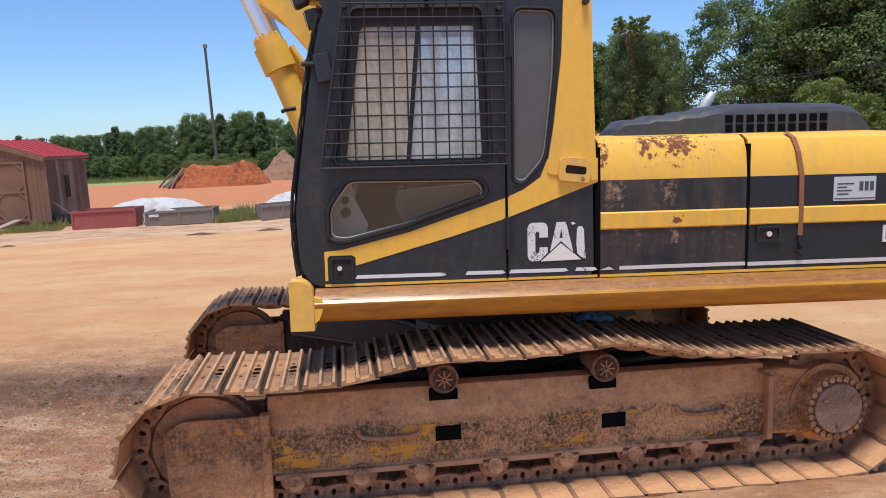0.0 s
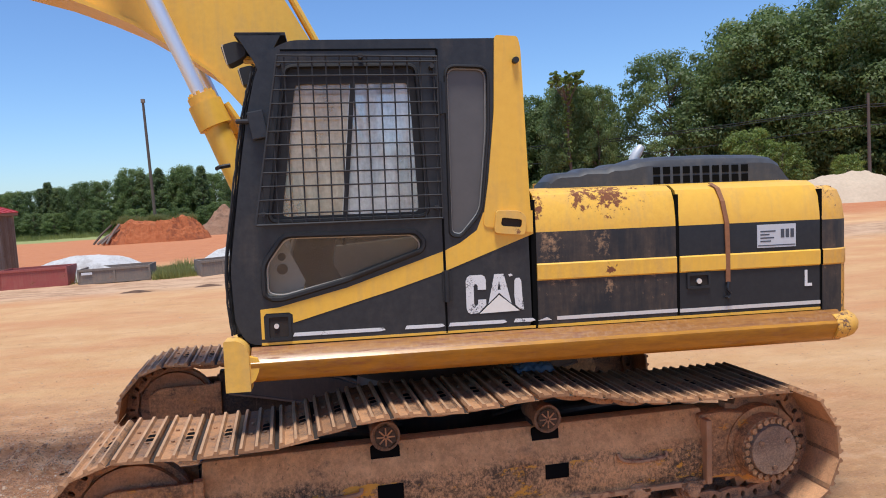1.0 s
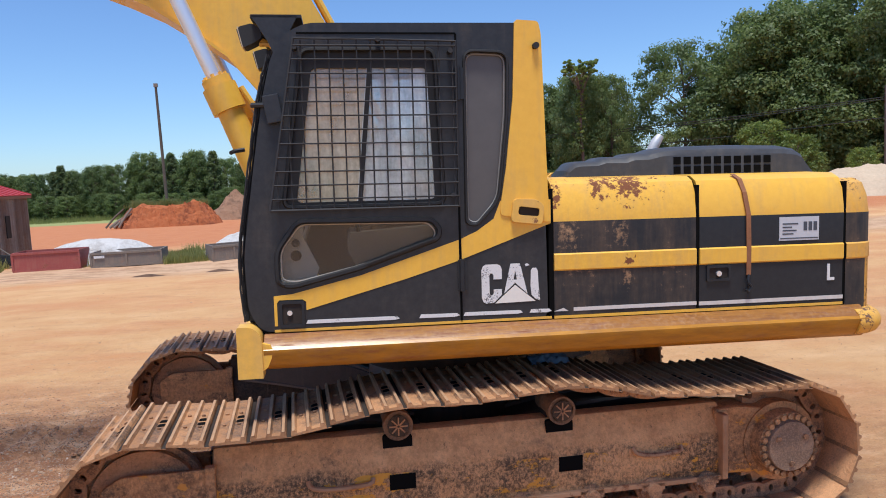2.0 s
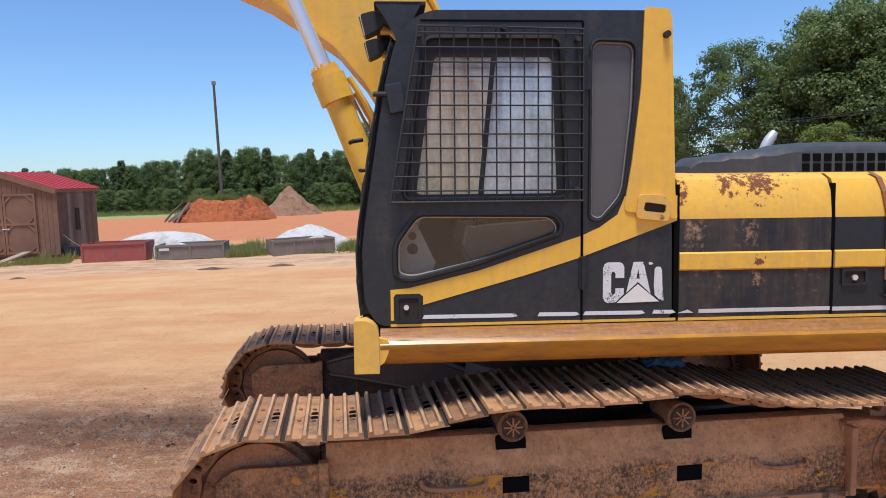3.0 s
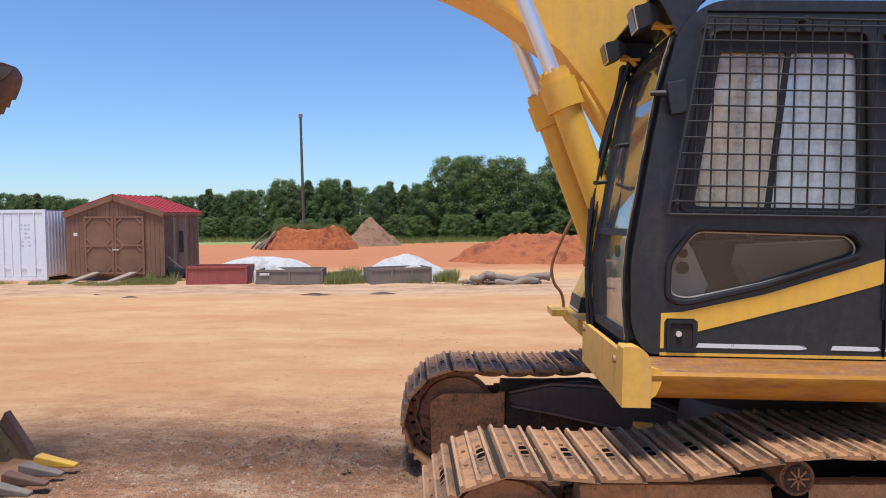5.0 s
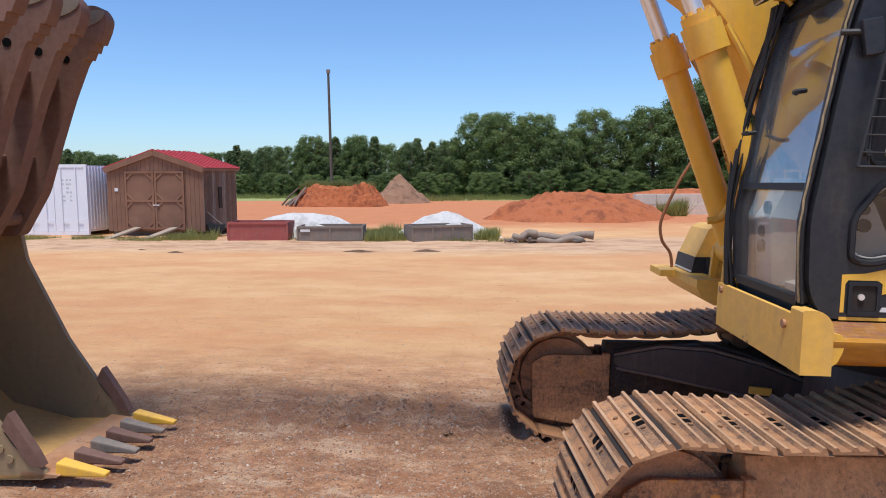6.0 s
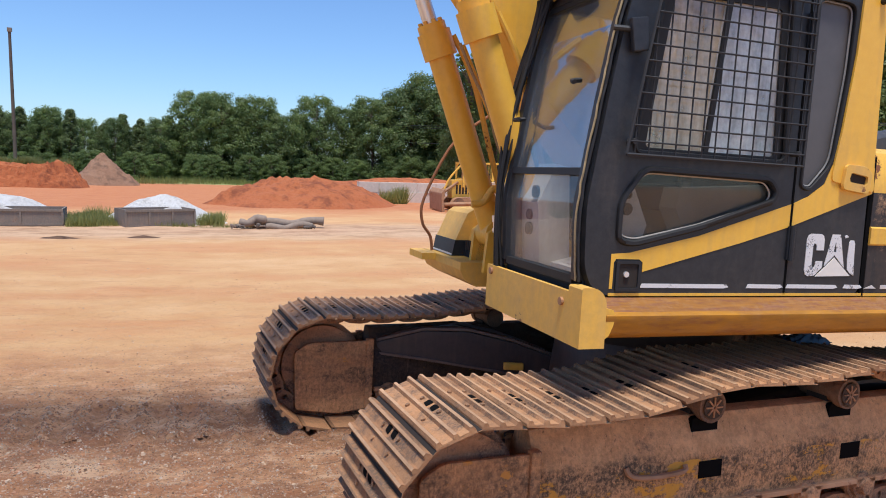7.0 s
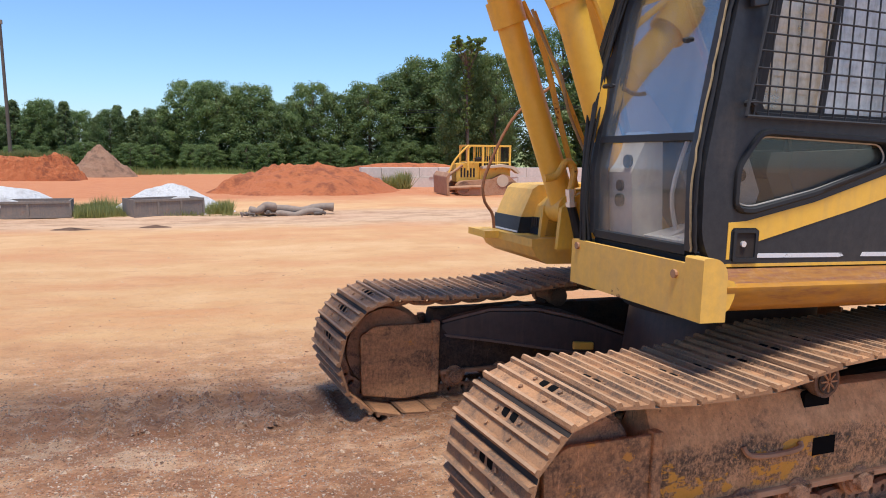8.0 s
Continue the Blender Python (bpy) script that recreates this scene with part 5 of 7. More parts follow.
    prism(bm, up([(-1.028, 0.03), (-1.028, 0.195), (-0.93, 0.203), (-0.55, 0.292), (-0.002, 0.468), (-0.002, 0.352), (-0.30, 0.262), (-0.855, 0.112), (-0.855, 0.158), (-0.875, 0.172), (-1.0, 0.172), (-1.012, 0.155), (-1.012, 0.03)]), -0.003, 0.001)
    part("door_band", bm, YELLOW, cab)
    bm = flat_bm()
    prism(bm, up([(0.014, 0.358), (0.014, 0.474), (0.10, 0.512), (0.20, 0.58), (0.24, 0.68), (0.53, 0.68), (0.53, 0.545)]), -0.004, 0.001)
    part("rear_band", bm, YELLOW, cab)
    bm = flat_bm()
    random.seed(7)
    for x0, x1 in ((-0.86, -0.345), (-0.235, -0.004), (0.016, 0.36), (0.40, 0.53)):
        prism(bm, up([(x0, 0.036), (x0 + 0.01, 0.056), (x1 - 0.015, 0.054), (x1, 0.040), (x1 - 0.03, 0.034)]), -0.003, 0.001)
    part("white_line", bm, WHITE, cab)
    bm = flat_bm()
    box(bm, -1.03, 0.53, -0.003, 0.001, ZB - 0.004, ZB + 0.010)
    part("lower_edge_strip", bm, YELLOW_OLD, cab)
    # maker's mark as plain white shapes with a peak under them
    mark = plain_mark()
    mark.parent = cab
    # yellow rear pillar
    bm = flat_bm()
    prism(bm, up(rounded([(0.335, 1.655), (0.345, 1.675), (0.47, 1.668), (0.485, 1.60), (0.515, 0.70), (0.53, 0.552), (0.24, 0.60), (0.238, 0.64), (0.275, 0.86), (0.32, 1.25)], 0.02)), -0.012, 0.97)
    part("rear_pillar", bm, YELLOW, cab, "yellow rear cab pillar", smooth=40, bevel=0.02)
    bm = flat_bm()
    cyl(bm, (0.45, -0.045, ZB + 1.53), (0.45, -0.008, ZB + 1.53), 0.018, n=12)
    part("bolt", bm, RUBBER, cab)
    bm = flat_bm()
    plate(bm, up(rounded([(0.295, 0.56), (0.475, 0.54), (0.488, 0.65), (0.44, 0.685), (0.31, 0.69)], 0.025)), [up(rounded([(0.335, 0.60), (0.455, 0.585), (0.462, 0.63), (0.34, 0.648)], 0.014))], -0.032, -0.012)
    part("grab_recess", bm, YELLOW_DIRTY, cab, bevel=0.006)
    bm = flat_bm()
    box(bm, 0.325, 0.468, -0.016, -0.012, ZB + 0.58, ZB + 0.655)
    part("recess_back", bm, UNDER, cab)
    # wire guard
    guard = None
    left = lambda z: -1.02 + (z - 0.66) * (0.155 / 0.9)
    bm = flat_bm()
    loop = [(left(0.66), -0.05, ZB + 0.66), (left(1.565), -0.05, ZB + 1.565), (-0.003, -0.05, ZB + 1.55), (-0.0, -0.05, ZB + 0.66)]
    tube(bm, loop + loop[:1], 0.008, 6)
    guard = part("wire_guard", bm, WIRE, cab, "square wire mesh guard")
    xs = [-0.02 - 0.0735 * i for i in range(14)]
    for x in xs:
        zt = 1.556
        zb0 = 0.66
        bm = flat_bm()
        top = x
        bot = x - 0.0
        if x < left(1.56):
            zt = 0.66 + (x + 1.02) / (0.155 / 0.9)
        if zt - zb0 < 0.05:
            continue
        cyl(bm, (bot, -0.046, ZB + zb0), (top, -0.046, ZB + zt), 0.0043, n=6)
        part("wire", bm, WIRE, guard)
    z = 0.72
    while z < 1.53:
        bm = flat_bm()
        cyl(bm, (left(z), -0.054, ZB + z), (0.0, -0.054, ZB + z - 0.004), 0.0043, n=6)
        part("wire", bm, WIRE, guard)
        z += 0.0735
    for x, z in ((-0.86, 1.52), (-0.98, 0.72), (-0.03, 1.50), (-0.03, 0.72), (-0.42, 1.56)):
        bm = flat_bm()
        cyl(bm, (x, -0.056, ZB + z), (x, 0.0, ZB + z), 0.014, n=8)
        part("standoff", bm, WIRE, guard)
    # visor hood and two work lamps above the windscreen
    bm = flat_bm()
    prism(bm, up([(-1.09, 1.688), (-1.085, 1.704), (-0.82, 1.704), (-0.82, 1.688)]), 0.03, 0.95)
    for y in (0.03, 0.935):
        prism(bm, up([(-1.09, 1.70), (-0.84, 1.70), (-0.89, 1.61), (-0.975, 1.50), (-1.0, 1.56), (-1.055, 1.65)]), y, y + 0.015)
    part("sun_visor", bm, CAB_GREY, cab, bevel=0.003)
    for y in (0.17, 0.87):
        bm = flat_bm()
        prism(bm, up(rounded([(-1.165, 1.655), (-1.14, 1.545), (-1.075, 1.575), (-1.04, 1.60), (-1.05, 1.65), (-1.09, 1.675)], 0.015)), y - 0.065, y + 0.065)
        lamp = part("work_lamp", bm, RUBBER, cab, "square black work lamp", smooth=40, bevel=0.012)
        bm = flat_bm()
        prism(bm, up([(-1.174, 1.645), (-1.151, 1.555), (-1.142, 1.557), (-1.165, 1.647)]), y - 0.054, y + 0.054)
        part("lens", bm, LENS, lamp, "dark lamp lens")
        bm = flat_bm()
        prism(bm, up([(-1.170, 1.656), (-1.146, 1.546), (-1.140, 1.548), (-1.164, 1.658)]), y - 0.062, y + 0.062)
        part("rim", bm, RIM, lamp, "pale lamp rim")
        bm = flat_bm()
        tube(bm, curve_pts([(-1.06, y, ZB + 1.60), (-1.01, y + 0.01, ZB + 1.58), (-0.97, y, ZB + 1.54)], 8), 0.014, 8)
        box(bm, -1.06, -0.95, y - 0.02, y + 0.02, ZB + 1.565, ZB + 1.58)
        part("lamp_bracket", bm, YELLOW_OLD, lamp)
        bm = flat_bm()
        tube(bm, curve_pts([(-1.05, y + 0.03, ZB + 1.63), (-1.0, y + 0.08, ZB + 1.56), (-1.03, y + 0.10, ZB + 1.48), (-0.98, y + 0.06, ZB + 1.47)], 12), 0.006, 6)
        part("lamp_cable", bm, RUBBER, lamp)
    # mirror bracket
    bm = flat_bm()
    obox(bm, (0.085, 0.03, 0.15), pose(-0.985, -0.03, ZB + 1.20, 0, -10, 0))
    cyl(bm, (-1.10, 0.01, ZB + 1.225), (-0.97, -0.03, ZB + 1.22), 0.014, n=8)
    part("hinge_bracket", bm, CAB_GREY, cab, bevel=0.006)
    bm = flat_bm()
    tube(bm, curve_pts([(-1.165, 0.16, ZB + 1.0), (-1.22, 0.14, ZB + 0.99), (-1.23, 0.10, ZB + 0.98)], 6), 0.012, 6)
    part("wiper_arm", bm, RUBBER, cab)
    bm = flat_bm()
    tube(bm, curve_pts([(-1.13, 0.84, ZB + 0.86), (-1.20, 0.82, ZB + 0.85), (-1.21, 0.74, ZB + 0.85)], 6), 0.012, 6)
    part("grab_peg", bm, RUBBER, cab)
    # pale trim behind the lower door glass, with two round black knobs
    bm = flat_bm()
    prism(bm, up([(-0.985, 0.27), (-0.985, 0.42), (-0.90, 0.56), (-0.86, 0.50), (-0.78, 0.33), (-0.80, 0.27)]), 0.10, 0.12)
    trim = part("door_trim_panel", bm, INTERIOR, cab, bevel=0.006)
    for x, z, r in ((-0.905, 0.475, 0.022), (-0.905, 0.405, 0.030)):
        bm = flat_bm()
        cyl(bm, (x, 0.085, ZB + z), (x, 0.10, ZB + z), r, n=14)
        part("knob", bm, RUBBER, trim)
    # inside: seat, consoles, levers, panel
    bm = flat_bm()
    obox(bm, (0.5, 0.5, 0.14), pose(-0.22, 0.50, ZB + 0.46))
    part("seat_cushion", bm, SEAT, cab, bevel=0.03)
    bm = flat_bm()
    obox(bm, (0.13, 0.50, 0.66), pose(0.02, 0.46, ZB + 0.83, 0, 10, 0))
    obox(bm, (0.11, 0.30, 0.24), pose(0.09, 0.46, ZB + 1.25, 0, 10, 0))
    part("seat_back", bm, SEAT, cab, bevel=0.04)
    for y in (0.17, 0.83):
        bm = flat_bm()
        prism(bm, up([(-0.62, 0.42), (-0.60, 0.52), (0.0, 0.56), (0.0, 0.1), (-0.45, 0.1)]), y - 0.07, y + 0.07)
        part("arm_console", bm, CONSOLE, cab, bevel=0.015)
        bm = flat_bm()
        tube(bm, [(-0.55, y, ZB + 0.5), (-0.57, y, ZB + 0.62), (-0.58, y, ZB + 0.74)], [0.012, 0.014, 0.026], 8)
        part("joystick", bm, RUBBER, cab)
    bm = flat_bm()
    prism(bm, up([(-1.05, 0.05), (-1.08, 0.40), (-0.98, 0.62), (-0.90, 0.60), (-0.86, 0.05)]), 0.70, 0.92)
    part("instrument_panel", bm, INTERIOR, cab, bevel=0.02)
    bm = flat_bm()
    for y in (0.42, 0.56):
        tube(bm, curve_pts([(-0.86, y, ZB + 0.05), (-0.92, y, ZB + 0.30), (-0.83, y, ZB + 0.62)], 8), 0.012, 6)
        obox(bm, (0.14, 0.09, 0.02), pose(-0.88, y, ZB + 0.10, 0, -25, 0))
    part("travel_levers", bm, SILVER, cab)
    bm = flat_bm()
    for yy, zz, r in ((0.74, 0.46, 0.035), (0.80, 0.33, 0.030), (0.80, 0.25, 0.035)):
        cyl(bm, (-1.088, yy, ZB + zz), (-1.07, yy, ZB + zz), r, n=16)
    part("dials", bm, RUBBER, cab)
    bm = flat_bm()
    prism(bm, up([(-0.98, 0.03), (-0.98, 0.07), (-0.60, 0.16), (-0.60, 0.03)]), 0.10, 0.70)
    part("floor_mat", bm, INTERIOR, cab, bevel=0.01)


def plain_mark():
    def at(poly):
        return up([(0.124 + (x - 183) * 0.001146, 0.322 - (y - 445) * 0.001138) for x, y in poly])

    bm = flat_bm()
    prism(bm, at([(285, 520), (243, 520), (243, 500), (237, 490), (228, 490), (222, 500), (222, 590), (228, 600), (237, 600), (243, 590), (243, 570), (284, 570), (284, 598), (244, 637), (205, 640), (191, 632), (183, 612), (183, 472), (191, 453), (205, 445), (264, 445), (278, 452), (285, 470)]), -0.0035, 0.001)
    plate(bm, at([(330, 445), (378, 445), (414, 598), (352, 541), (296, 592)]), [at([(353, 478), (361, 526), (344, 526)])], -0.0035, 0.001)
    prism(bm, at([(433, 482), (441, 470), (460, 470), (468, 486), (471, 560), (478, 636), (457, 628), (435, 606), (430, 560)]), -0.0035, 0.001)
    prism(bm, at([(402, 450), (415, 446), (426, 455), (408, 461)]), -0.0035, 0.001)
    mk = part("maker_mark", bm, WHITE, None, "worn white lettering-like shapes over a white peak")
    bm = flat_bm()
    prism(bm, at([(250, 641), (352, 552), (455, 637)]), -0.0040, 0.0005)
    part("peak", bm, PEAK_WHITE, mk)
    return mk


def build_house():
    # deck
    bm = flat_bm()
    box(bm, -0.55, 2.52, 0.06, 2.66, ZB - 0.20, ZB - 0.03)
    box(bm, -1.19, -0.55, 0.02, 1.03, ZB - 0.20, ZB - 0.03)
    deck = part("deck_frame", bm, UNDER, exc, "near-black underside frame")
    bm = flat_bm()
    box(bm, -1.215, -1.19, 0.03, 1.05, ZB - 0.235, ZB + 0.012)
    box(bm, -1.19, -1.0, 1.03, 1.05, ZB - 0.235, ZB + 0.012)
    fr = part("front_beam", bm, YELLOW_DIRTY, deck, "yellow front beam under the cab", bevel=0.009)
    for y, z in ((0.10, -0.045), (0.98, -0.02)):
        bm = flat_bm()
        cyl(bm, (-1.228, y, ZB + z), (-1.21, y, ZB + z), 0.02, n=10)
        part("bolt", bm, RUSTY, fr)
    # rounded sill along the side
    bm = flat_bm()
    prof = [(0.03, -0.010), (-0.012, -0.012), (-0.078, -0.066), (-0.094, -0.082), (-0.092, -0.104), (-0.062, -0.165), (-0.03, -0.198), (0.10, -0.205), (0.10, -0.010)]
    prism(bm, [(y, z + ZB) for y, z in prof], -1.085, 2.46, "x")
    for f in bm.faces:
        c = f.calc_center_median()
        if c.z > ZB - 0.06 and abs(c.x - 0.69) < 1:
            f.material_index = 1
    part("side_sill", bm, [SILL, SILL_TOP], deck, "yellow side sill with a rust-worn top edge", smooth=50)
    bm = flat_bm()
    cap = [(-1.222, ZB - 0.232), (-1.222, ZB + 0.040), (-1.215, ZB + 0.048)] + [(-1.172 + 0.080 * math.sin(a * math.pi / 16), ZB - 0.036 + 0.084 * math.cos(a * math.pi / 16)) for a in range(9)] + [(-1.090, ZB - 0.232)]
    prism(bm, cap, -0.098, 0.028)
    part("sill_cap", bm, YELLOW_DIRTY, deck, "bright yellow sill end cap", smooth=35, bevel=0.018)
    bm = flat_bm()
    prism(bm, [(-1.092, ZB - 0.195), (-1.092, ZB - 0.045), (-1.05, ZB - 0.055), (-1.035, ZB - 0.080), (-1.045, ZB - 0.13), (-1.065, ZB - 0.175)], -0.090, -0.05)
    part("sill_gusset", bm, YELLOW_OLD, deck, bevel=0.006)
    # engine housing panels: yellow shoulder, black, yellow groove, black
    prof = [(0.0, 0.012), (0.0, 0.27), (-0.010, 0.278), (-0.010, 0.362), (0.0, 0.37), (0.0, 0.552), (0.004, 0.60), (0.02, 0.70), (0.055, 0.765), (0.12, 0.795), (0.45, 0.81)]
    band = [1, 0, 0, 0, 1, 0, 0, 0, 0, 0]
    for x0, x1, mats, lab in ((0.548, 1.408, (YELLOW_OLD, BLACK_OLD), "yellow and black engine door with rust patches"), (1.428, 2.348, (YELLOW, BLACK), "yellow and black engine door with a handle")):
        bm = flat_bm()
        nx = 8
        rows = [[bm.verts.new((x0 + (x1 - x0) * i / nx, y + 0.004 * hills(i * 0.9, z * 3, 0.7, x0), z + ZB)) for y, z in prof] for i in range(nx + 1)]
        for i in range(nx):
            for j in range(len(prof) - 1):
                bm.faces.new((rows[i][j], rows[i + 1][j], rows[i + 1][j + 1], rows[i][j + 1])).material_index = band[j]
        for row in (rows[0], rows[-1]):
            back = [bm.verts.new((v.co.x, v.co.y + 0.03, v.co.z)) for v in row]
            for j in range(len(prof) - 1):
                bm.faces.new((row[j], row[j + 1], back[j + 1], back[j])).material_index = band[j]
        part("engine_door", bm, list(mats), deck, lab, smooth=30)
    bm = flat_bm()
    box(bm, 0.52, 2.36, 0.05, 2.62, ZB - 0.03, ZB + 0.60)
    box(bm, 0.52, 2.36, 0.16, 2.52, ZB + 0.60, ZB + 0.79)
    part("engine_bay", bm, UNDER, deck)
    bm = flat_bm()
    prism(bm, up([(0.545, 0.036), (0.60, 0.054), (0.63, 0.036)]), -0.004, 0.001)
    box(bm, 0.66, 1.41, -0.004, 0.001, ZB + 0.034, ZB + 0.055)
    box(bm, 1.426, 2.35, -0.004, 0.001, ZB + 0.030, ZB + 0.052)
    part("silver_line", bm, SILVER, deck)
    bm = flat_bm()
    box(bm, 0.545, 2.35, -0.003, 0.002, ZB - 0.006, ZB + 0.010)
    part("lower_strip", bm, YELLOW_OLD, deck)
    # handle, strap, notice and letter
    bm = flat_bm()
    plate(bm, up(rounded([(1.47, 0.17), (1.62, 0.17), (1.62, 0.265), (1.47, 0.265)], 0.01)), [up(rounded([(1.485, 0.185), (1.605, 0.185), (1.605, 0.25), (1.485, 0.25)], 0.01))], -0.014, 0.0)
    hd = part("door_handle", bm, BLACK, deck, "black recessed door handle")
    bm = flat_bm()
    box(bm, 1.485, 1.605, -0.004, 0.0, ZB + 0.185, ZB + 0.25)
    part("handle_back", bm, UNDER, hd)
    bm = flat_bm()
    cyl(bm, (1.545, -0.018, ZB + 0.215), (1.545, 0.0, ZB + 0.215), 0.016, n=12)
    part("key_barrel", bm, CHROME, hd)
    bm = flat_bm()
    ctrl = [(1.685, 0.10, 0.80), (1.70, 0.045, 0.77), (1.712, 0.008, 0.69), (1.73, -0.008, 0.56), (1.735, -0.008, 0.36), (1.735, -0.006, 0.20)]
    for (a, ya, za), (b, yb, zb) in zip(ctrl, ctrl[1:]):
        v = [bm.verts.new(p) for p in ((a - 0.014, ya - 0.004, za + ZB), (a + 0.014, ya - 0.004, za + ZB), (b + 0.014, yb - 0.004, zb + ZB), (b - 0.014, yb - 0.004, zb + ZB), (a - 0.014, ya + 0.004, za + ZB), (a + 0.014, ya + 0.004, za + ZB), (b + 0.014, yb + 0.004, zb + ZB), (b - 0.014, yb + 0.004, zb + ZB))]
        for f in ((0, 1, 2, 3), (7, 6, 5, 4), (0, 4, 5, 1), (3, 2, 6, 7), (0, 3, 7, 4), (1, 5, 6, 2)):
            bm.faces.new([v[i] for i in f])
    part("hold_down_strap", bm, STRAP, deck, "rusty brown strap")
    bm = flat_bm()
    tube(bm, curve_pts([(1.735, -0.012, ZB + 0.20), (1.725, -0.02, ZB + 0.16), (1.745, -0.02, ZB + 0.13), (1.73, -0.02, ZB + 0.10), (1.715, -0.02, ZB + 0.115)], 10), 0.008, 6)
    part("strap_hook", bm, BLACK, deck)
    bm = flat_bm()
    box(bm, 1.93, 2.185, -0.005, 0.001, ZB + 0.395, ZB + 0.535)
    st = part("notice_sticker", bm, DECAL_GREY, deck, "silver notice sticker")
    bm = flat_bm()
    for k, w in enumerate((0.07, 0.09, 0.06, 0.10)):
        box(bm, 1.95, 1.95 + w, -0.0065, -0.004, ZB + 0.43 + 0.02 * k, ZB + 0.438 + 0.02 * k)
    box(bm, 1.935, 2.18, -0.0065, -0.004, ZB + 0.405, ZB + 0.411)
    for k in range(3):
        box(bm, 2.085 + 0.032 * k, 2.108 + 0.032 * k, -0.0065, -0.004, ZB + 0.452, ZB + 0.505)
    part("sticker_print", bm, DECAL_INK, st)
    bm = flat_bm()
    box(bm, 2.245, 2.262, -0.005, 0.001, ZB + 0.145, ZB + 0.245)
    box(bm, 2.262, 2.292, -0.005, 0.001, ZB + 0.145, ZB + 0.162)
    part("model_letter", bm, WHITE, deck, "white letter L")
    # counterweight
    bm = flat_bm()
    cprof = [(0.0, -0.02), (-0.002, 0.27), (-0.010, 0.278), (-0.010, 0.362), (0.0, 0.37), (0.0, 0.55), (0.015, 0.66), (0.05, 0.73), (0.12, 0.76)]
    out = []
    nseg = 12
    for i in range(nseg + 1):
        a = i / nseg
        # the plan bulges from the side round to the back
        px = 2.365 + 0.38 * math.sin(a * math.pi / 2)
        py = 0.0 + 1.33 * (1 - math.cos(a * math.pi / 2)) ** 1.6
        out.append((px, py))
    rows = []
    for k, (px, py) in enumerate(out):
        f = k / nseg
        nx, ny = f, 1 - f
        rows.append([bm.verts.new((px - nx * y * 1.0 - 0.05 * max(0, z - 0.55), py + ny * y, z * (1 if z > 0.1 else 1) + ZB - (0.0 if z > 0.0 else 0.16))) for y, z in cprof])
    for k in range(nseg):
        for j in range(len(cprof) - 1):
            bm.faces.new((rows[k][j], rows[k + 1][j], rows[k + 1][j + 1], rows[k][j + 1])).material_index = 1 if (j == 4 and k < 9) or (j == 0 and k < 3) else 0
    mir = bmesh.ops.duplicate(bm, geom=bm.verts[:] + bm.edges[:] + bm.faces[:])["geom"]
    for v in mir:
        if isinstance(v, bmesh.types.BMVert):
            v.co.y = 2.66 - v.co.y
    box(bm, 2.36, 2.50, 0.10, 2.56, ZB - 0.15, ZB + 0.755)
    part("counterweight", bm, [CHIPPED, BLACK_OLD], deck, "yellow rounded counterweight with chipped paint", smooth=35)
    bm = flat_bm()
    pts = curve_pts([(2.40, -0.02, ZB - 0.11), (2.50, -0.005, ZB - 0.11), (2.57, 0.10, ZB - 0.11), (2.61, 0.4, ZB - 0.11), (2.63, 1.2, ZB - 0.11)], 16)
    tube(bm, pts, 0.080, 12)
    part("sill_rear_end", bm, CHIPPED, deck, "chipped yellow rounded rear sill end", smooth=60)
    # gaps between the panels
    for x in (0.537, 1.418, 2.358):
        bm = flat_bm()
        w = 0.018 if x < 1 else 0.009
        box(bm, x - w, x + 0.009, 0.003, 0.06, ZB, ZB + 0.74)
        part("panel_gap", bm, VOID, deck)
    # black ribbed hood over the engine
    bm = flat_bm()
    body = [(0.742, 0.79), (0.755, 0.85), (0.80, 0.895), (0.83, 0.905), (0.95, 0.908), (0.975, 0.92), (1.00, 0.93), (1.14, 0.928), (1.16, 0.94), (1.185, 0.95), (1.28, 0.952), (1.32, 0.965), (1.37, 0.98), (1.50, 0.988), (1.85, 0.992), (2.20, 0.983), (2.28, 0.968), (2.32, 0.94), (2.375, 0.84), (2.406, 0.785)]
    ys = [0.36, 0.365, 0.385, 0.42, 0.48, 0.66, 0.74, 0.76]
    hs = [0.0, 0.70, 0.86, 0.95, 1.0, 1.0, 0.7, 0.0]
    rows = [[bm.verts.new((x, y, ZB + 0.79 + (z - 0.79) * h)) for x, z in body] for y, h in zip(ys, hs)]
    for a, b in zip(rows, rows[1:]):
        for j in range(len(body) - 1):
            bm.faces.new((a[j], a[j + 1], b[j + 1], b[j]))
    hood = part("engine_hood", bm, HOOD, deck, "black moulded engine hood with square vents", smooth=30)
    for r in range(2):
        for k in range(10):
            x = 1.462 + 0.0678 * k
            bm = flat_bm()
            obox(bm, (0.046, 0.016, 0.046), pose(x, 0.3655, ZB + 0.834 + 0.060 * r, -2, 0, 0))
            part("vent", bm, VOID, hood)
    bm = flat_bm()
    tube(bm, curve_pts([(1.72, 1.35, ZB + 0.78), (1.72, 1.35, ZB + 0.98), (1.80, 1.35, ZB + 1.12)], 8), [0.038] * 7 + [0.034, 0.026], 12)
    part("exhaust_pipe", bm, PIPE_GREY, deck, "bright exhaust pipe", smooth=60)
    # right front: storage box, step plate and rail
    bm = flat_bm()
    prism(bm, [(-1.02, ZB - 0.235), (-1.10, ZB - 0.19), (-1.14, ZB - 0.12), (-1.14, ZB - 0.065), (-0.55, ZB - 0.065), (-0.55, ZB - 0.235)], 1.72, 2.62)
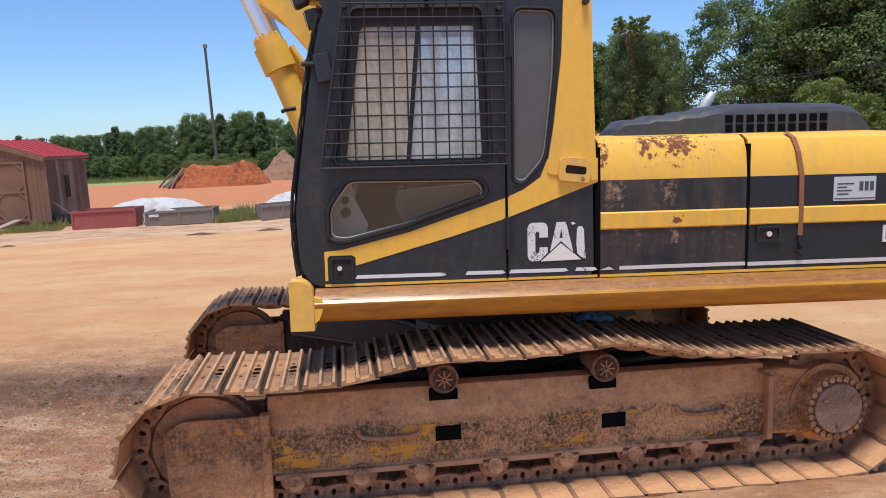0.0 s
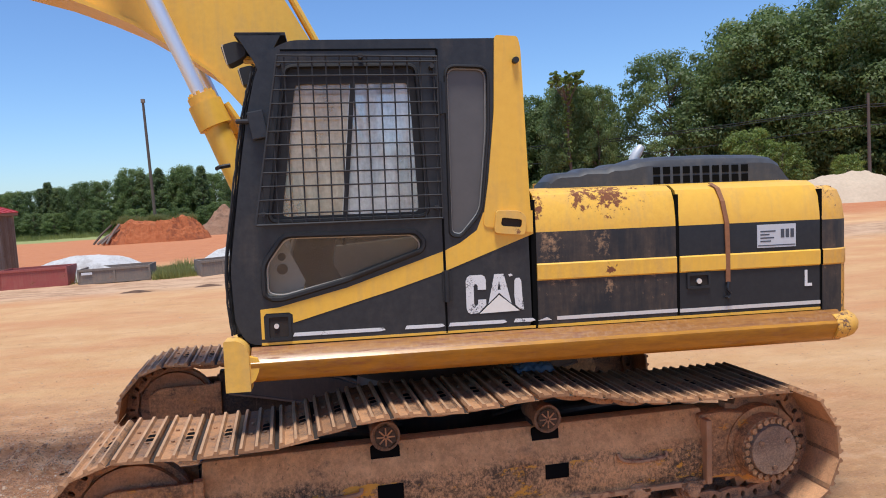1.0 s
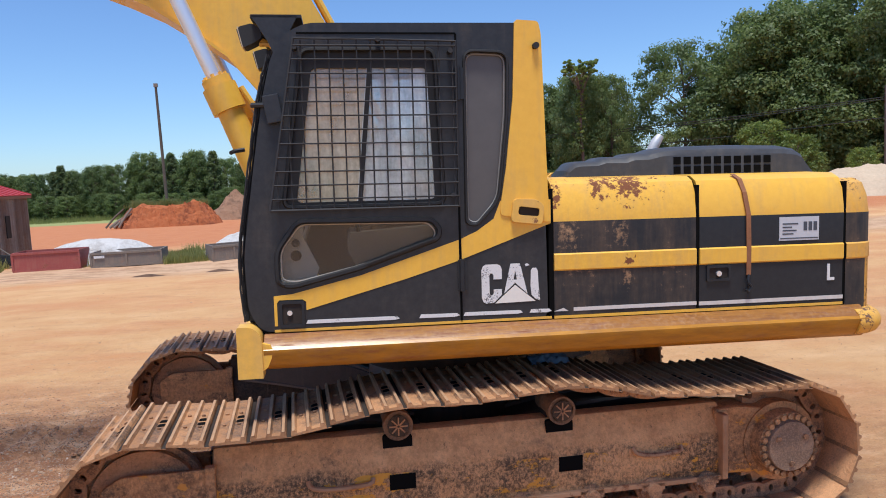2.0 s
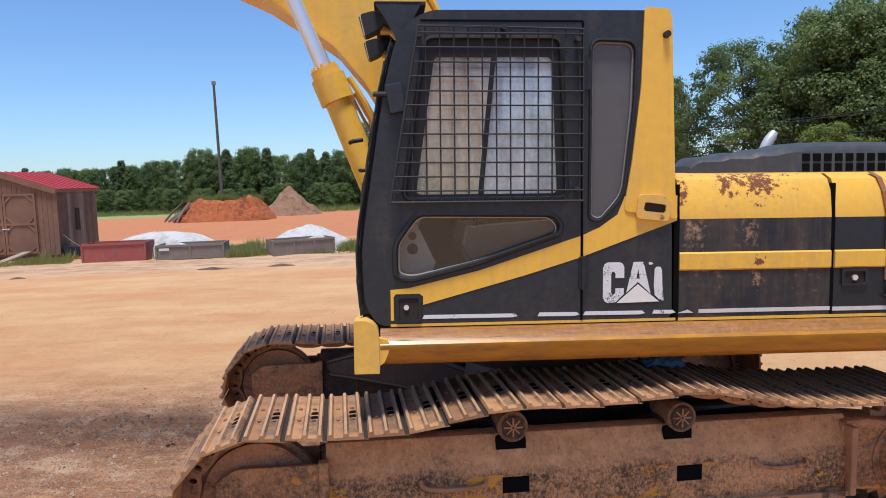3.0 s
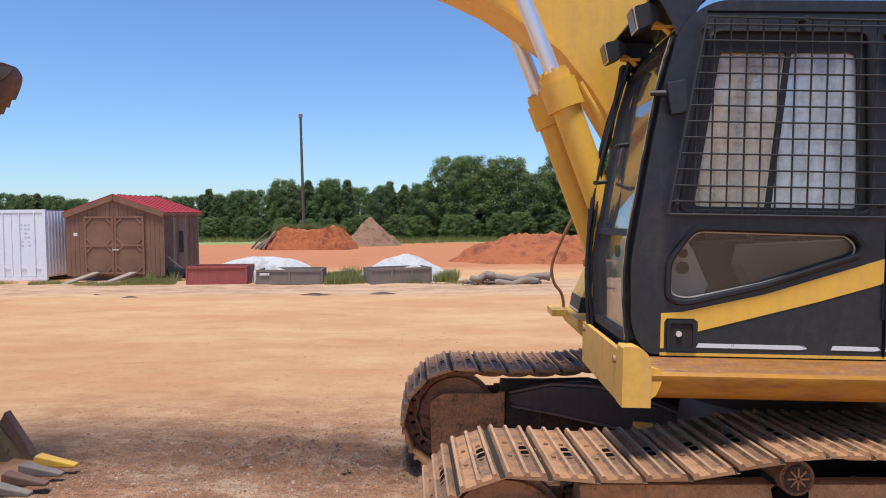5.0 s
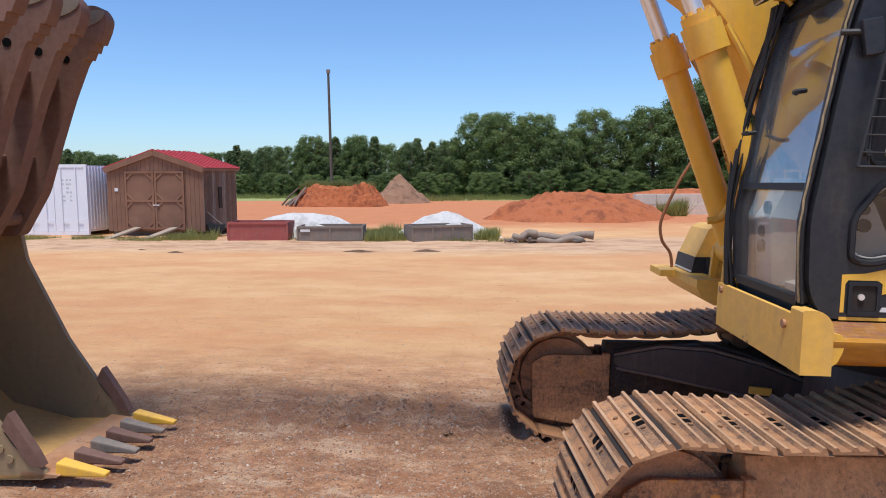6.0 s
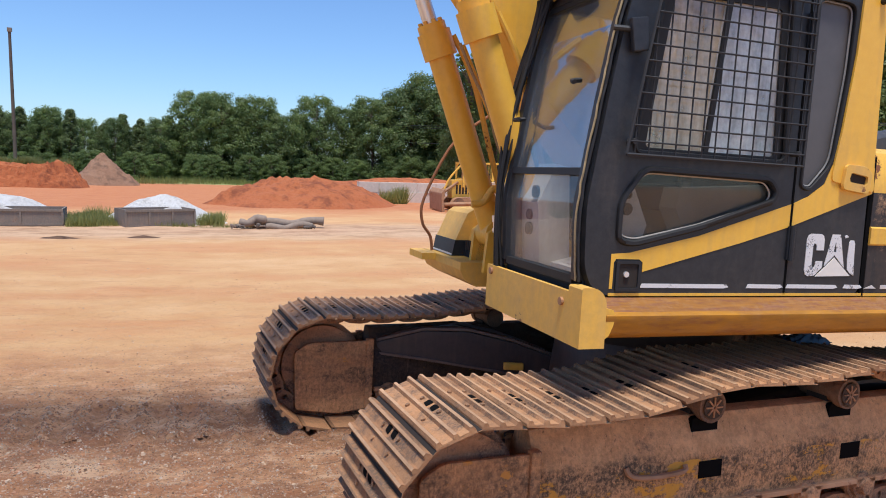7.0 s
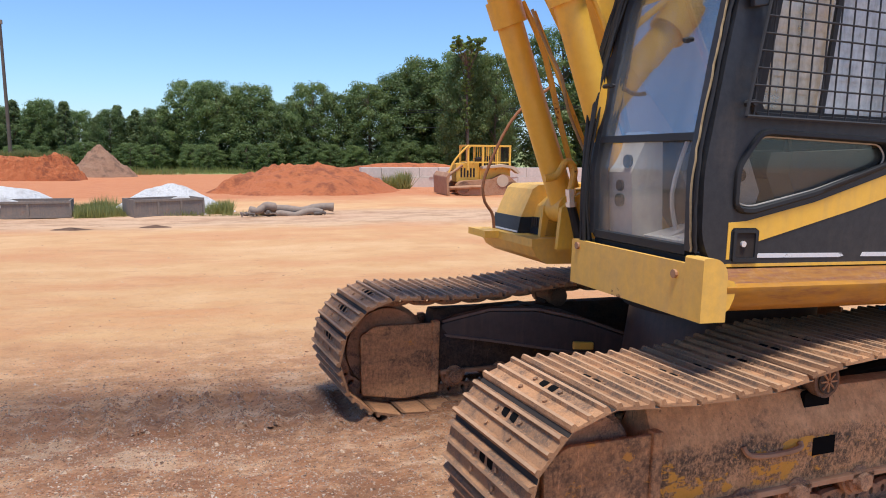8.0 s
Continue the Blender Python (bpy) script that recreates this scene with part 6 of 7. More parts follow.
    rp = part("step_platform", bm, YELLOW_DIRTY, exc, "yellow front step platform", bevel=0.01)
    bm = flat_bm()
    box(bm, -1.25, -1.12, 2.28, 2.62, ZB - 0.115, ZB - 0.065)
    part("step_plate", bm, YELLOW_OLD, rp, bevel=0.006)
    bm = flat_bm()
    prism(bm, up([(-1.05, 0.055), (-0.965, 0.255), (-0.92, 0.285), (-0.62, 0.300), (-0.2, 0.305), (-0.2, 0.055)]), 2.10, 2.55)
    tb = part("tool_box", bm, YELLOW_DIRTY, rp, "dented yellow tool box with a black lower band", bevel=0.012)
    bm = flat_bm()
    prism(bm, up([(-0.95, 0.055), (-0.93, 0.14), (-0.78, 0.265), (-0.2, 0.295), (-0.2, 0.055)]), 1.86, 2.098)
    part("side_lid", bm, YELLOW_DIRTY, tb, bevel=0.01)
    bm = flat_bm()
    prism(bm, up([(-1.075, -0.06), (-1.055, 0.055), (-0.2, 0.055), (-0.2, -0.06)]), 2.095, 2.56)
    prism(bm, up([(-0.98, -0.06), (-0.96, 0.055), (-0.2, 0.055), (-0.2, -0.06)]), 1.85, 2.093)
    part("lower_band", bm, BLACK, tb, bevel=0.006)
    bm = flat_bm()
    prism(bm, up([(-1.080, -0.058), (-1.078, -0.046), (-1.07, -0.046), (-1.07, -0.058)]), 2.10, 2.555)
    part("pale_line", bm, SILVER, tb)
    for k in range(5):
        bm = flat_bm()
        box(bm, -0.986, -0.96, 1.90 + 0.035 * k, 1.92 + 0.035 * k, ZB - 0.01, ZB + 0.06)
        part("louvre", bm, UNDER, tb)
    bm = flat_bm()
    tube(bm, curve_pts([(-1.15, 2.35, ZB - 0.05), (-1.17, 2.35, ZB + 0.06), (-1.24, 2.35, ZB + 0.17), (-1.23, 2.35, ZB + 0.36), (-1.02, 2.35, ZB + 0.78), (-0.72, 2.35, ZB + 1.02)], 22), 0.012, 8)
    part("grab_rail", bm, STRAP, rp, "bent rusty grab rail")
    bm = flat_bm()
    box(bm, -0.2, 0.55, 1.75, 2.62, ZB - 0.03, ZB + 0.62)
    part("fuel_tank", bm, YELLOW, exc, "yellow fuel tank", bevel=0.03)
    bm = flat_bm()
    box(bm, -0.35, 0.52, 1.05, 1.12, ZB - 0.03, ZB + 0.75)
    box(bm, -0.35, 0.52, 1.63, 1.70, ZB - 0.03, ZB + 0.75)
    part("boom_bracket", bm, YELLOW, exc, "yellow boom foot brackets")
    bm = flat_bm()
    cyl(bm, (0.08, 1.36, 0.80), (0.08, 1.36, ZB - 0.19), 0.62, n=40)
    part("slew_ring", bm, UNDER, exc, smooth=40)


def build_boom():
    low = [(-0.12, 1.62), (-0.36, 1.75), (-1.04, 2.50), (-1.19, 2.74), (-1.39, 2.98), (-1.60, 3.13), (-1.88, 3.305), (-2.125, 3.415), (-2.40, 3.52), (-2.69, 3.60), (-3.3, 3.77), (-4.4, 4.10), (-6.0, 4.72)]
    high = [(-6.1, 5.02), (-4.6, 4.80), (-3.2, 4.62), (-2.2, 4.45), (-1.45, 4.12), (-1.02, 3.72), (-0.72, 3.20), (-0.30, 2.30), (0.10, 1.80), (0.05, 1.65)]
    bm = flat_bm()
    prism(bm, low + high, 1.15, 1.57)
    boom = part("boom", bm, YELLOW, exc, "curved yellow boom", bevel=0.008, smooth=30)
    bm = flat_bm()
    fl = low[1:11]
    prism(bm, [(x, z + 0.012) for x, z in fl] + [(x + 0.012, z - 0.022) for x, z in fl[::-1]], 1.11, 1.61)
    part("lower_flange", bm, YELLOW, boom)
    bm = flat_bm()
    for dy in (1.20, 1.26, 1.32):
        tube(bm, curve_pts([(0.0, dy, 1.95), (-0.35, dy, 2.55), (-0.72, dy, 3.29), (-1.02, dy, 3.81), (-1.5, dy, 4.24)], 16), 0.022, 8)
    part("hose_line", bm, YELLOW_OLD, boom)
    for y in (0.98, 1.74):
        base, collar, tip = Vector((-0.90, y, 1.42)), Vector((-1.405, y, 2.71)), Vector((-1.98, y, 4.08))
        d = (tip - base).normalized()
        bm = flat_bm()
        cyl(bm, base, collar - d * 0.12, 0.086, n=28)
        c = part("boom_cylinder", bm, YELLOW, exc, "yellow hydraulic boom cylinder", smooth=40)
        bm = flat_bm()
        cyl(bm, collar - d * 0.14, collar + d * 0.03, 0.112, n=28)
        cyl(bm, collar + d * 0.03, collar + d * 0.085, 0.094, n=28)
        part("gland_collar", bm, YELLOW, c, smooth=40, bevel=0.008)
        for k in range(8):
            a = d.orthogonal().normalized()
            b = d.cross(a)
            o = collar + d * 0.085 + 0.072 * (a * math.cos(k * math.tau / 8) + b * math.sin(k * math.tau / 8))
            bm = flat_bm()
            cyl(bm, o, o + d * 0.022, 0.014, n=6)
            part("bolt", bm, YELLOW_OLD, c)
        bm = flat_bm()
        cyl(bm, collar, tip, 0.05, n=24)
        part("piston_rod", bm, CHROME, c, "chrome piston rod", smooth=60)
        bm = flat_bm()
        cyl(bm, base + Vector((0, -0.10, 0)), base + Vector((0, 0.10, 0)), 0.10, n=24)
        part("cylinder_eye", bm, YELLOW_OLD, c, smooth=40)
        bm = flat_bm()
        cyl(bm, tip + Vector((0, -0.09, 0)), tip + Vector((0, 0.09, 0)), 0.09, n=24)
        part("rod_eye", bm, YELLOW, c, smooth=40)
        bm = flat_bm()
        off = Vector((0.16, 0.0, 0.06))
        tube(bm, curve_pts([collar - d * 0.02 + off * 0.75, collar - d * 0.35 + off, base + d * 0.55 + off * 0.9, base + d * 0.1 + Vector((0.12, 0, 0.05))], 14), 0.02, 8)
        part("oil_line", bm, YELLOW_OLD, c)
        bm = flat_bm()
        prism(bm, [(-1.02, ZB - 0.12), (-1.0, ZB + 0.15), (-0.86, ZB + 0.26), (-0.72, ZB + 0.1), (-0.5, ZB - 0.12)], y - 0.15, y - 0.11)
        prism(bm, [(-1.02, ZB - 0.12), (-1.0, ZB + 0.15), (-0.86, ZB + 0.26), (-0.72, ZB + 0.1), (-0.5, ZB - 0.12)], y + 0.11, y + 0.15)
        part("cylinder_bracket", bm, YELLOW_OLD, c, bevel=0.004)
    bm = flat_bm()
    cyl(bm, (-1.98, 0.88, 4.08), (-1.98, 1.84, 4.08), 0.06, n=16)
    part("boom_pin", bm, RUSTY, boom)
    bm = flat_bm()
    tube(bm, curve_pts([(-1.13, 1.60, 1.62), (-1.05, 1.59, 1.64), (-0.99, 1.58, 1.73), (-0.93, 1.58, 1.68), (-0.95, 1.58, 1.55)], 18), 0.024, 10)
    lp = part("steel_pipe", bm, YELLOW_OLD, boom, "bent yellow oil pipe")
    bm = flat_bm()
    for z0, z1, r in ((1.555, 1.51, 0.034), (1.51, 1.47, 0.028), (1.47, 1.44, 0.036)):
        cyl(bm, (-0.95 + (1.555 - z0) * 0.1, 1.58, z0), (-0.95 + (1.555 - z1) * 0.1, 1.58, z1), r, n=6)
    part("coupling", bm, CHROME, lp, "bright hose coupling")
    bm = flat_bm()
    tube(bm, curve_pts([(-0.94, 1.58, 1.45), (-0.91, 1.58, 1.36), (-0.88, 1.57, 1.24), (-0.86, 1.56, 1.10)], 12), 0.03, 10)
    part("rubber_hose", bm, RUBBER, lp)
    for k, (x, w) in enumerate(((0.17, 0.02), (0.125, 0.035))):
        bm = flat_bm()
        random.seed(80 + k)
        pts = [(-1.405 + x + 0.505 * f + random.uniform(-w, w) * 0.6, 1.64 - 0.05 * k + random.uniform(-w, w), 2.66 - 1.0 * f) for f in (0, 0.2, 0.4, 0.6, 0.8, 1.0)]
        tube(bm, curve_pts(pts, 20), 0.017 if k == 0 else 0.011, 8)
        part("steel_pipe" if k == 0 else "rope", bm, YELLOW_OLD if k == 0 else ROPE, boom)
    # arm, bucket and thumb in front
    bm = flat_bm()
    prism(bm, [(-5.85, 5.55), (-6.30, 5.60), (-6.62, 4.6), (-6.62, 2.6), (-6.42, 1.62), (-6.22, 1.50), (-6.06, 1.62), (-6.10, 2.6), (-5.98, 4.5)], 1.18, 1.54)
    part("stick_arm", bm, YELLOW, exc, "yellow stick arm", bevel=0.008)


build_cab()
build_house()
build_boom()
# ---------- undercarriage ----------
TOP = [(-1.92, 0.785), (-1.47, 0.768), (-1.09, 0.785), (-0.84, 0.838), (-0.547, 0.875), (-0.2, 0.868), (0.15, 0.885), (0.431, 0.908), (0.70, 0.865), (0.95, 0.815), (1.40, 0.79), (1.90, 0.785)]


def track_loop(sag):
    """Closed line of the shoe plates, as points (x, z), clockwise from the front of the upper run."""
    pts = [(p.x, p.z) for p in curve_pts([(x, 0, 0.785 + (z - 0.785) * sag) for x, z in TOP], 120)]
    for k in range(1, 40):
        a = radians(90 - 180 * k / 40)
        pts.append((1.90 + 0.37 * math.cos(a), 0.3925 + 0.3925 * math.sin(a)))
    for k in range(60):
        pts.append((1.90 - 3.82 * k / 59, 0.0))
    for k in range(1, 40):
        a = radians(270 - 180 * k / 40)
        pts.append((-1.92 + 0.40 * math.cos(a), 0.3925 + 0.3925 * math.sin(a)))
    return pts


def shoe_bm():
    bm = flat_bm()
    w, p = 0.37, 0.1
    prof = [(-p, 0.0), (-p, 0.012), (-0.092, 0.029), (-0.078, 0.029), (-0.068, 0.012), (-0.022, 0.012), (-0.014, 0.029), (0.000, 0.029), (0.010, 0.012), (0.052, 0.012), (0.060, 0.029), (0.074, 0.029), (0.082, 0.012), (0.084, -0.003), (p + 0.008, -0.004), (p + 0.008, -0.008), (p - 0.02, -0.006)]
    prism(bm, prof, -w, w)
    # Slot 3: the dark gap between shoes is put into the overlap strip's colour.
    for f in bm.faces:
        if f.calc_center_median().z > 0.0285:
            f.material_index = 1
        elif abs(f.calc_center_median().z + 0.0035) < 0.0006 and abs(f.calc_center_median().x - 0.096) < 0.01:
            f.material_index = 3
        elif f.calc_center_median().z < 0.0005 and f.calc_area() > 0.05:
            f.material_index = 2
    return bm


def build_track(side, label):
    """One crawler: the frame, wheels, chain and shoes. side -1 is the one beside the cab."""
    Y = -1.19 if side < 0 else 1.09
    X = 0.0 if side < 0 else -0.09
    o = -1 if side < 0 else 1
    face = 0.14                     # half the width of the frame box

    def s(bm):
        """From the track's own axis to the machine."""
        bmesh.ops.transform(bm, matrix=UC @ Matrix.Translation((X, Y, 0)), verts=bm.verts)
        return bm

    bm = flat_bm()
    prof = [(-face, 0.20), (-face, 0.455), (-face + 0.035, 0.545), (-face + 0.085, 0.645), (face - 0.085, 0.645), (face - 0.035, 0.545), (face, 0.455), (face, 0.20)]
    prism(bm, prof, -1.562, 1.50, "x")
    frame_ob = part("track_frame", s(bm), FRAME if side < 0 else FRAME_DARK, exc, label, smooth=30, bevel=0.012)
    for f in (-1, 1):
        bm = flat_bm()
        box(bm, -1.53, 1.48, f * face - 0.03, f * face + 0.03, 0.185, 0.213)
        part("frame_lip", s(bm), RUSTY, frame_ob, bevel=0.004)
        # dark slots through the side
        for x in (-0.53, 0.483):
            bm = flat_bm()
            box(bm, x - 0.075, x + 0.075, f * face - 0.003, f * face + 0.004, 0.335, 0.425)
            part("slot", s(bm), VOID, frame_ob)
        for x0, x1 in ((-1.06, -0.70), (0.88, 1.20)):
            bm = flat_bm()
            pts = [(x0, f * (face + 0.004), 0.44), (x0 + 0.03, f * (face + 0.022), 0.40), ((x0 + x1) / 2, f * (face + 0.024), 0.385), (x1 - 0.02, f * (face + 0.022), 0.395), (x1, f * (face + 0.004), 0.42)]
            tube(bm, curve_pts(pts, 12), 0.014, 6)
            part("grab_bar", s(bm), RUSTY, frame_ob)
        # idler yoke plate at the front
        bm = flat_bm()
        prism(bm, rounded([(-2.11, 0.08), (-2.13, 0.50), (-2.02, 0.565), (-1.58, 0.565), (-1.555, 0.50), (-1.555, 0.06), (-1.8, 0.03)], 0.03), f * face - 0.012, f * face + 0.012)
        part("idler_guard", s(bm), PLATE, frame_ob, "rust brown idler guard plate", bevel=0.006)
        bm = flat_bm()
        box(bm, -1.60, -1.545, f * face - 0.03, f * face + 0.026, 0.06, 0.58)
        part("yoke_rib", s(bm), PLATE, frame_ob, bevel=0.01)
        bm = flat_bm()
        box(bm, 1.46, 1.50, f * face - 0.05, f * face + 0.05, 0.19, 0.60)
        part("rear_rib", s(bm), RUSTY, frame_ob, bevel=0.012)
    # idler and sprocket
    bm = flat_bm()
    cyl(bm, (-1.92, -0.085, 0.39), (-1.92, 0.085, 0.39), 0.285, n=40)
    cyl(bm, (-1.92, -0.035, 0.39), (-1.92, 0.035, 0.39), 0.315, n=40)
    part("idler_wheel", s(bm), TRACK_DARK, frame_ob, "worn steel idler wheel", smooth=40)
    bm = flat_bm()
    teeth = 21
    poly = []
    for k in range(teeth * 2):
        r = 0.335 if k % 2 else 0.285
        poly.append((1.90 + r * math.cos(k * math.pi / teeth), 0.39 + r * math.sin(k * math.pi / teeth)))
    prism(bm, poly, -0.035, 0.035)
    part("sprocket", s(bm), TRACK_DARK, frame_ob, "toothed drive sprocket")
    bm = flat_bm()
    cyl(bm, (1.90, o * 0.02, 0.38), (1.90, o * 0.13, 0.38), 0.255, n=40)
    cyl(bm, (1.90, o * 0.13, 0.38), (1.90, o * 0.215, 0.38), 0.215, 0.205, n=40)
    fd = part("final_drive", s(bm), PLATE, frame_ob, "round final drive cover", smooth=35)
    bm = flat_bm()
    cyl(bm, (1.90, o * 0.215, 0.38), (1.90, o * 0.245, 0.38), 0.163, 0.156, n=40)
    part("drive_cap", s(bm), caked("drive_cap_steel", (0.44, 0.275, 0.175), (0.20, 0.13, 0.09), (0.40, 0.2, 0.1), 0.63, 2.0), fd, smooth=35)
    for k in range(24):
        a = k * math.tau / 24
        bm = flat_bm()
        x, z = 1.90 + 0.184 * math.cos(a), 0.38 + 0.184 * math.sin(a)
        cyl(bm, (x, o * 0.200, z), (x, o * 0.234, z), 0.019, n=6)
        part("bolt", s(bm), PLATE, fd)
    for k in range(3):
        a = radians(-90 + k * 120)
        bm = flat_bm()
        x, z = 1.90 + 0.11 * math.cos(a), 0.38 + 0.11 * math.sin(a)
        cyl(bm, (x, o * 0.24, z), (x, o * 0.256, z), 0.018, n=8)
        part("drain_plug", s(bm), TRACK_DARK, fd)
    bm = flat_bm()
    prism(bm, [(1.45, 0.20), (1.45, 0.615), (1.60, 0.625), (1.80, 0.60), (1.88, 0.40), (1.80, 0.18)], -face + 0.02, face - 0.02)
    part("drive_mount", s(bm), PLATE, frame_ob, bevel=0.02)
    # rollers
    for x in (-0.547, 0.431):
        bm = flat_bm()
        cyl(bm, (x, -0.14, 0.705), (x, 0.14, 0.705), 0.072, n=24)
        cyl(bm, (x, o * 0.09, 0.705), (x, o * 0.14, 0.705), 0.085, n=24)
        r = part("carrier_roller", s(bm), ROLLER, frame_ob, "upper carrier roller", smooth=40)
        bm = flat_bm()
        cyl(bm, (x, o * 0.14, 0.705), (x, o * 0.148, 0.705), 0.062, n=20)
        part("roller_cap", s(bm), FRAME_DARK, r)
        for k in range(8):
            a = k * math.tau / 8
            bm = flat_bm()
            obox(bm, (0.045, 0.01, 0.008), pose(x + 0.03 * math.cos(a), o * 0.150, 0.705 + 0.03 * math.sin(a), 0, -math.degrees(a), 0))
            part("cap_rib", s(bm), TRACK_DARK, r)
        bm = flat_bm()
        prism(bm, [(x - 0.085, 0.52), (x - 0.06, 0.70), (x + 0.06, 0.70), (x + 0.085, 0.52)], -0.05, 0.08)
        part("roller_bracket", s(bm), UNDER, frame_ob)
        bm = flat_bm()
        prism(bm, rounded([(x - 0.085, 0.53), (x - 0.085, 0.64), (x + 0.085, 0.64), (x + 0.085, 0.50), (x + 0.02, 0.49)], 0.025), o * (face - 0.045), o * (face - 0.075))
        part("roller_recess", s(bm), VOID, frame_ob)
    for x in (-1.415, -1.044, -0.697, -0.257, 0.178, 0.608, 1.005, 1.369):
        bm = flat_bm()
        cyl(bm, (x, -0.15, 0.165), (x, 0.15, 0.165), 0.074, n=20)
        for f in (-1, 1):
            cyl(bm, (x, f * 0.10, 0.165), (x, f * 0.125, 0.165), 0.092, n=20)
            cyl(bm, (x, f * 0.15, 0.165), (x, f * 0.19, 0.165), 0.055, 0.045, n=14)
            box(bm, x - 0.075, x + 0.075, f * 0.15 - 0.02, f * 0.15 + 0.02, 0.165, 0.215)
        part("track_roller", s(bm), TRACK_DARK, frame_ob, smooth=40)
    # chain and shoes
    loop = track_loop(1.0 if side < 0 else 0.55)
    acc = [0.0]
    for (xa, za), (xb, zb) in zip(loop, loop[1:] + loop[:1]):
        acc.append(acc[-1] + math.hypot(xb - xa, zb - za))
    total, count = acc[-1], 49
    shoe = link = None

    def at(dist):
        dist %= total
        k = next(i for i in range(len(loop)) if acc[i + 1] >= dist)
        f = (dist - acc[k]) / (acc[k + 1] - acc[k])
        a, b = loop[k], loop[(k + 1) % len(loop)]
        return a[0] + (b[0] - a[0]) * f, a[1] + (b[1] - a[1]) * f

    random.seed(5)
    for i in range(count):
        d = total * (i + 0.3) / count
        pa, pb = at(d - 0.1), at(d + 0.1)
        c = at(d)
        c = ((pa[0] + pb[0]) / 4 + c[0] / 2, (pa[1] + pb[1]) / 4 + c[1] / 2)
        turn = -math.degrees(math.atan2(pb[1] - pa[1], pb[0] - pa[0])) + random.uniform(-1.2, 1.2)
        m = UC @ Matrix.Translation((X, Y, 0)) @ pose(c[0], random.uniform(-0.004, 0.004), c[1], 0, turn, random.uniform(-0.3, 0.3))
        if shoe is None:
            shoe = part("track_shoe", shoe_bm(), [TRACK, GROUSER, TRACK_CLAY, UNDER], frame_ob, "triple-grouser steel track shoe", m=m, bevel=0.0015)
            bits = []
            for yy in (-0.10, 0.10):
                for xx in (-0.045, 0.031):
                    bm = flat_bm()
                    cyl(bm, (xx, yy, 0.008), (xx, yy, 0.021), 0.011, n=6)
                    bits.append(part("bolt", bm, TRACK, shoe))
            for yy in (-0.035, 0.035):
                bm = flat_bm()
                prism(bm, rounded([(0.012, yy - 0.026), (0.055, yy - 0.021), (0.050, yy + 0.027), (0.018, yy + 0.019)], 0.008, 2), 0.0115, 0.0140, "z")
                bits.append(part("clean_out_hole", bm, VOID, shoe))
            bm = flat_bm()
            h = [[(-0.062 + 0.02 * math.cos(k * math.tau / 10) * 0.8, -0.05 + 0.022 * math.sin(k * math.tau / 10)) for k in range(10)], [(0.045 + 0.02 * math.cos(k * math.tau / 10) * 0.8, -0.05 + 0.022 * math.sin(k * math.tau / 10)) for k in range(10)]]
            for yy in (-0.085, 0.055):
                plate(bm, rounded([(-0.115, -0.004), (0.085, -0.004), (0.112, -0.035), (0.10, -0.085), (0.03, -0.098), (-0.06, -0.095), (-0.118, -0.075), (-0.13, -0.04)], 0.02, 3), h, yy, yy + 0.03)
            link = part("track_link", bm, TRACK_DARK, frame_ob, m=m)
        else:
            sh = again(shoe, frame_ob, m)
            for q in bits:
                again(q, sh, Matrix())
            again(link, frame_ob, m)
    return frame_ob


build_track(-1, "rust and mud covered crawler track frame beside the cab")
build_track(1, "rust and mud covered crawler track frame on the far side")


def build_centre_frame():
    """The round middle under the slew ring and four arched arms out to the tracks, each with two webs and flanges."""
    bm = flat_bm()
    cyl(bm, (0, 0, 0.44), (0, 0, 0.80), 0.60, 0.56, n=40)
    bmesh.ops.transform(bm, matrix=UC, verts=bm.verts)
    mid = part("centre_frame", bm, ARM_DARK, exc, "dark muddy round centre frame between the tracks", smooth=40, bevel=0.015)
    top = [(0.30, 0.50), (0.65, 0.62), (0.97, 0.685), (1.28, 0.675), (1.46, 0.62), (1.60, 0.575)]
    low = [(1.60, 0.455), (1.28, 0.425), (0.97, 0.385), (0.66, 0.345), (0.30, 0.32)]
    for sx in (-1, 1):
        for sy in (-1, 1):
            def lean(bm, sx=sx, sy=sy):
                inner = 1.08 if sy < 0 else 1.0     # just inside the frame's wall
                for v in bm.verts:
                    v.co = Vector((sx * v.co.x, sy * min(inner, v.co.y + 0.305 + 0.41 * v.co.x), v.co.z))
                bmesh.ops.transform(bm, matrix=UC, verts=bm.verts)
                return bm
            bm = flat_bm()
            prism(bm, [(x, z - 0.03) for x, z in top] + low, 0.012, 0.33)
            arm = part("frame_arm", lean(bm), ARM_DARK, mid, "dark steel arm to the track", bevel=0.006)
            for y0, y1 in ((0.0, 0.06), (0.30, 0.36)):
                for edge, th in ((top, -0.022), (low[::-1], 0.020)):
                    bm = flat_bm()
                    prism(bm, edge + [(x, z + th) for x, z in edge[::-1]], y0, y1)
                    part("flange", lean(bm), ARM_EDGE, arm, bevel=0.004)


build_centre_frame()
bm = flat_bm()
obox(bm, (0.15, 0.035, 0.055), UC @ pose(-0.66, 0.565, 0.42, 0, 0, -22))
part("swivel_cover", bm, YELLOW_OLD, exc, "small chipped yellow bracket", bevel=0.01)


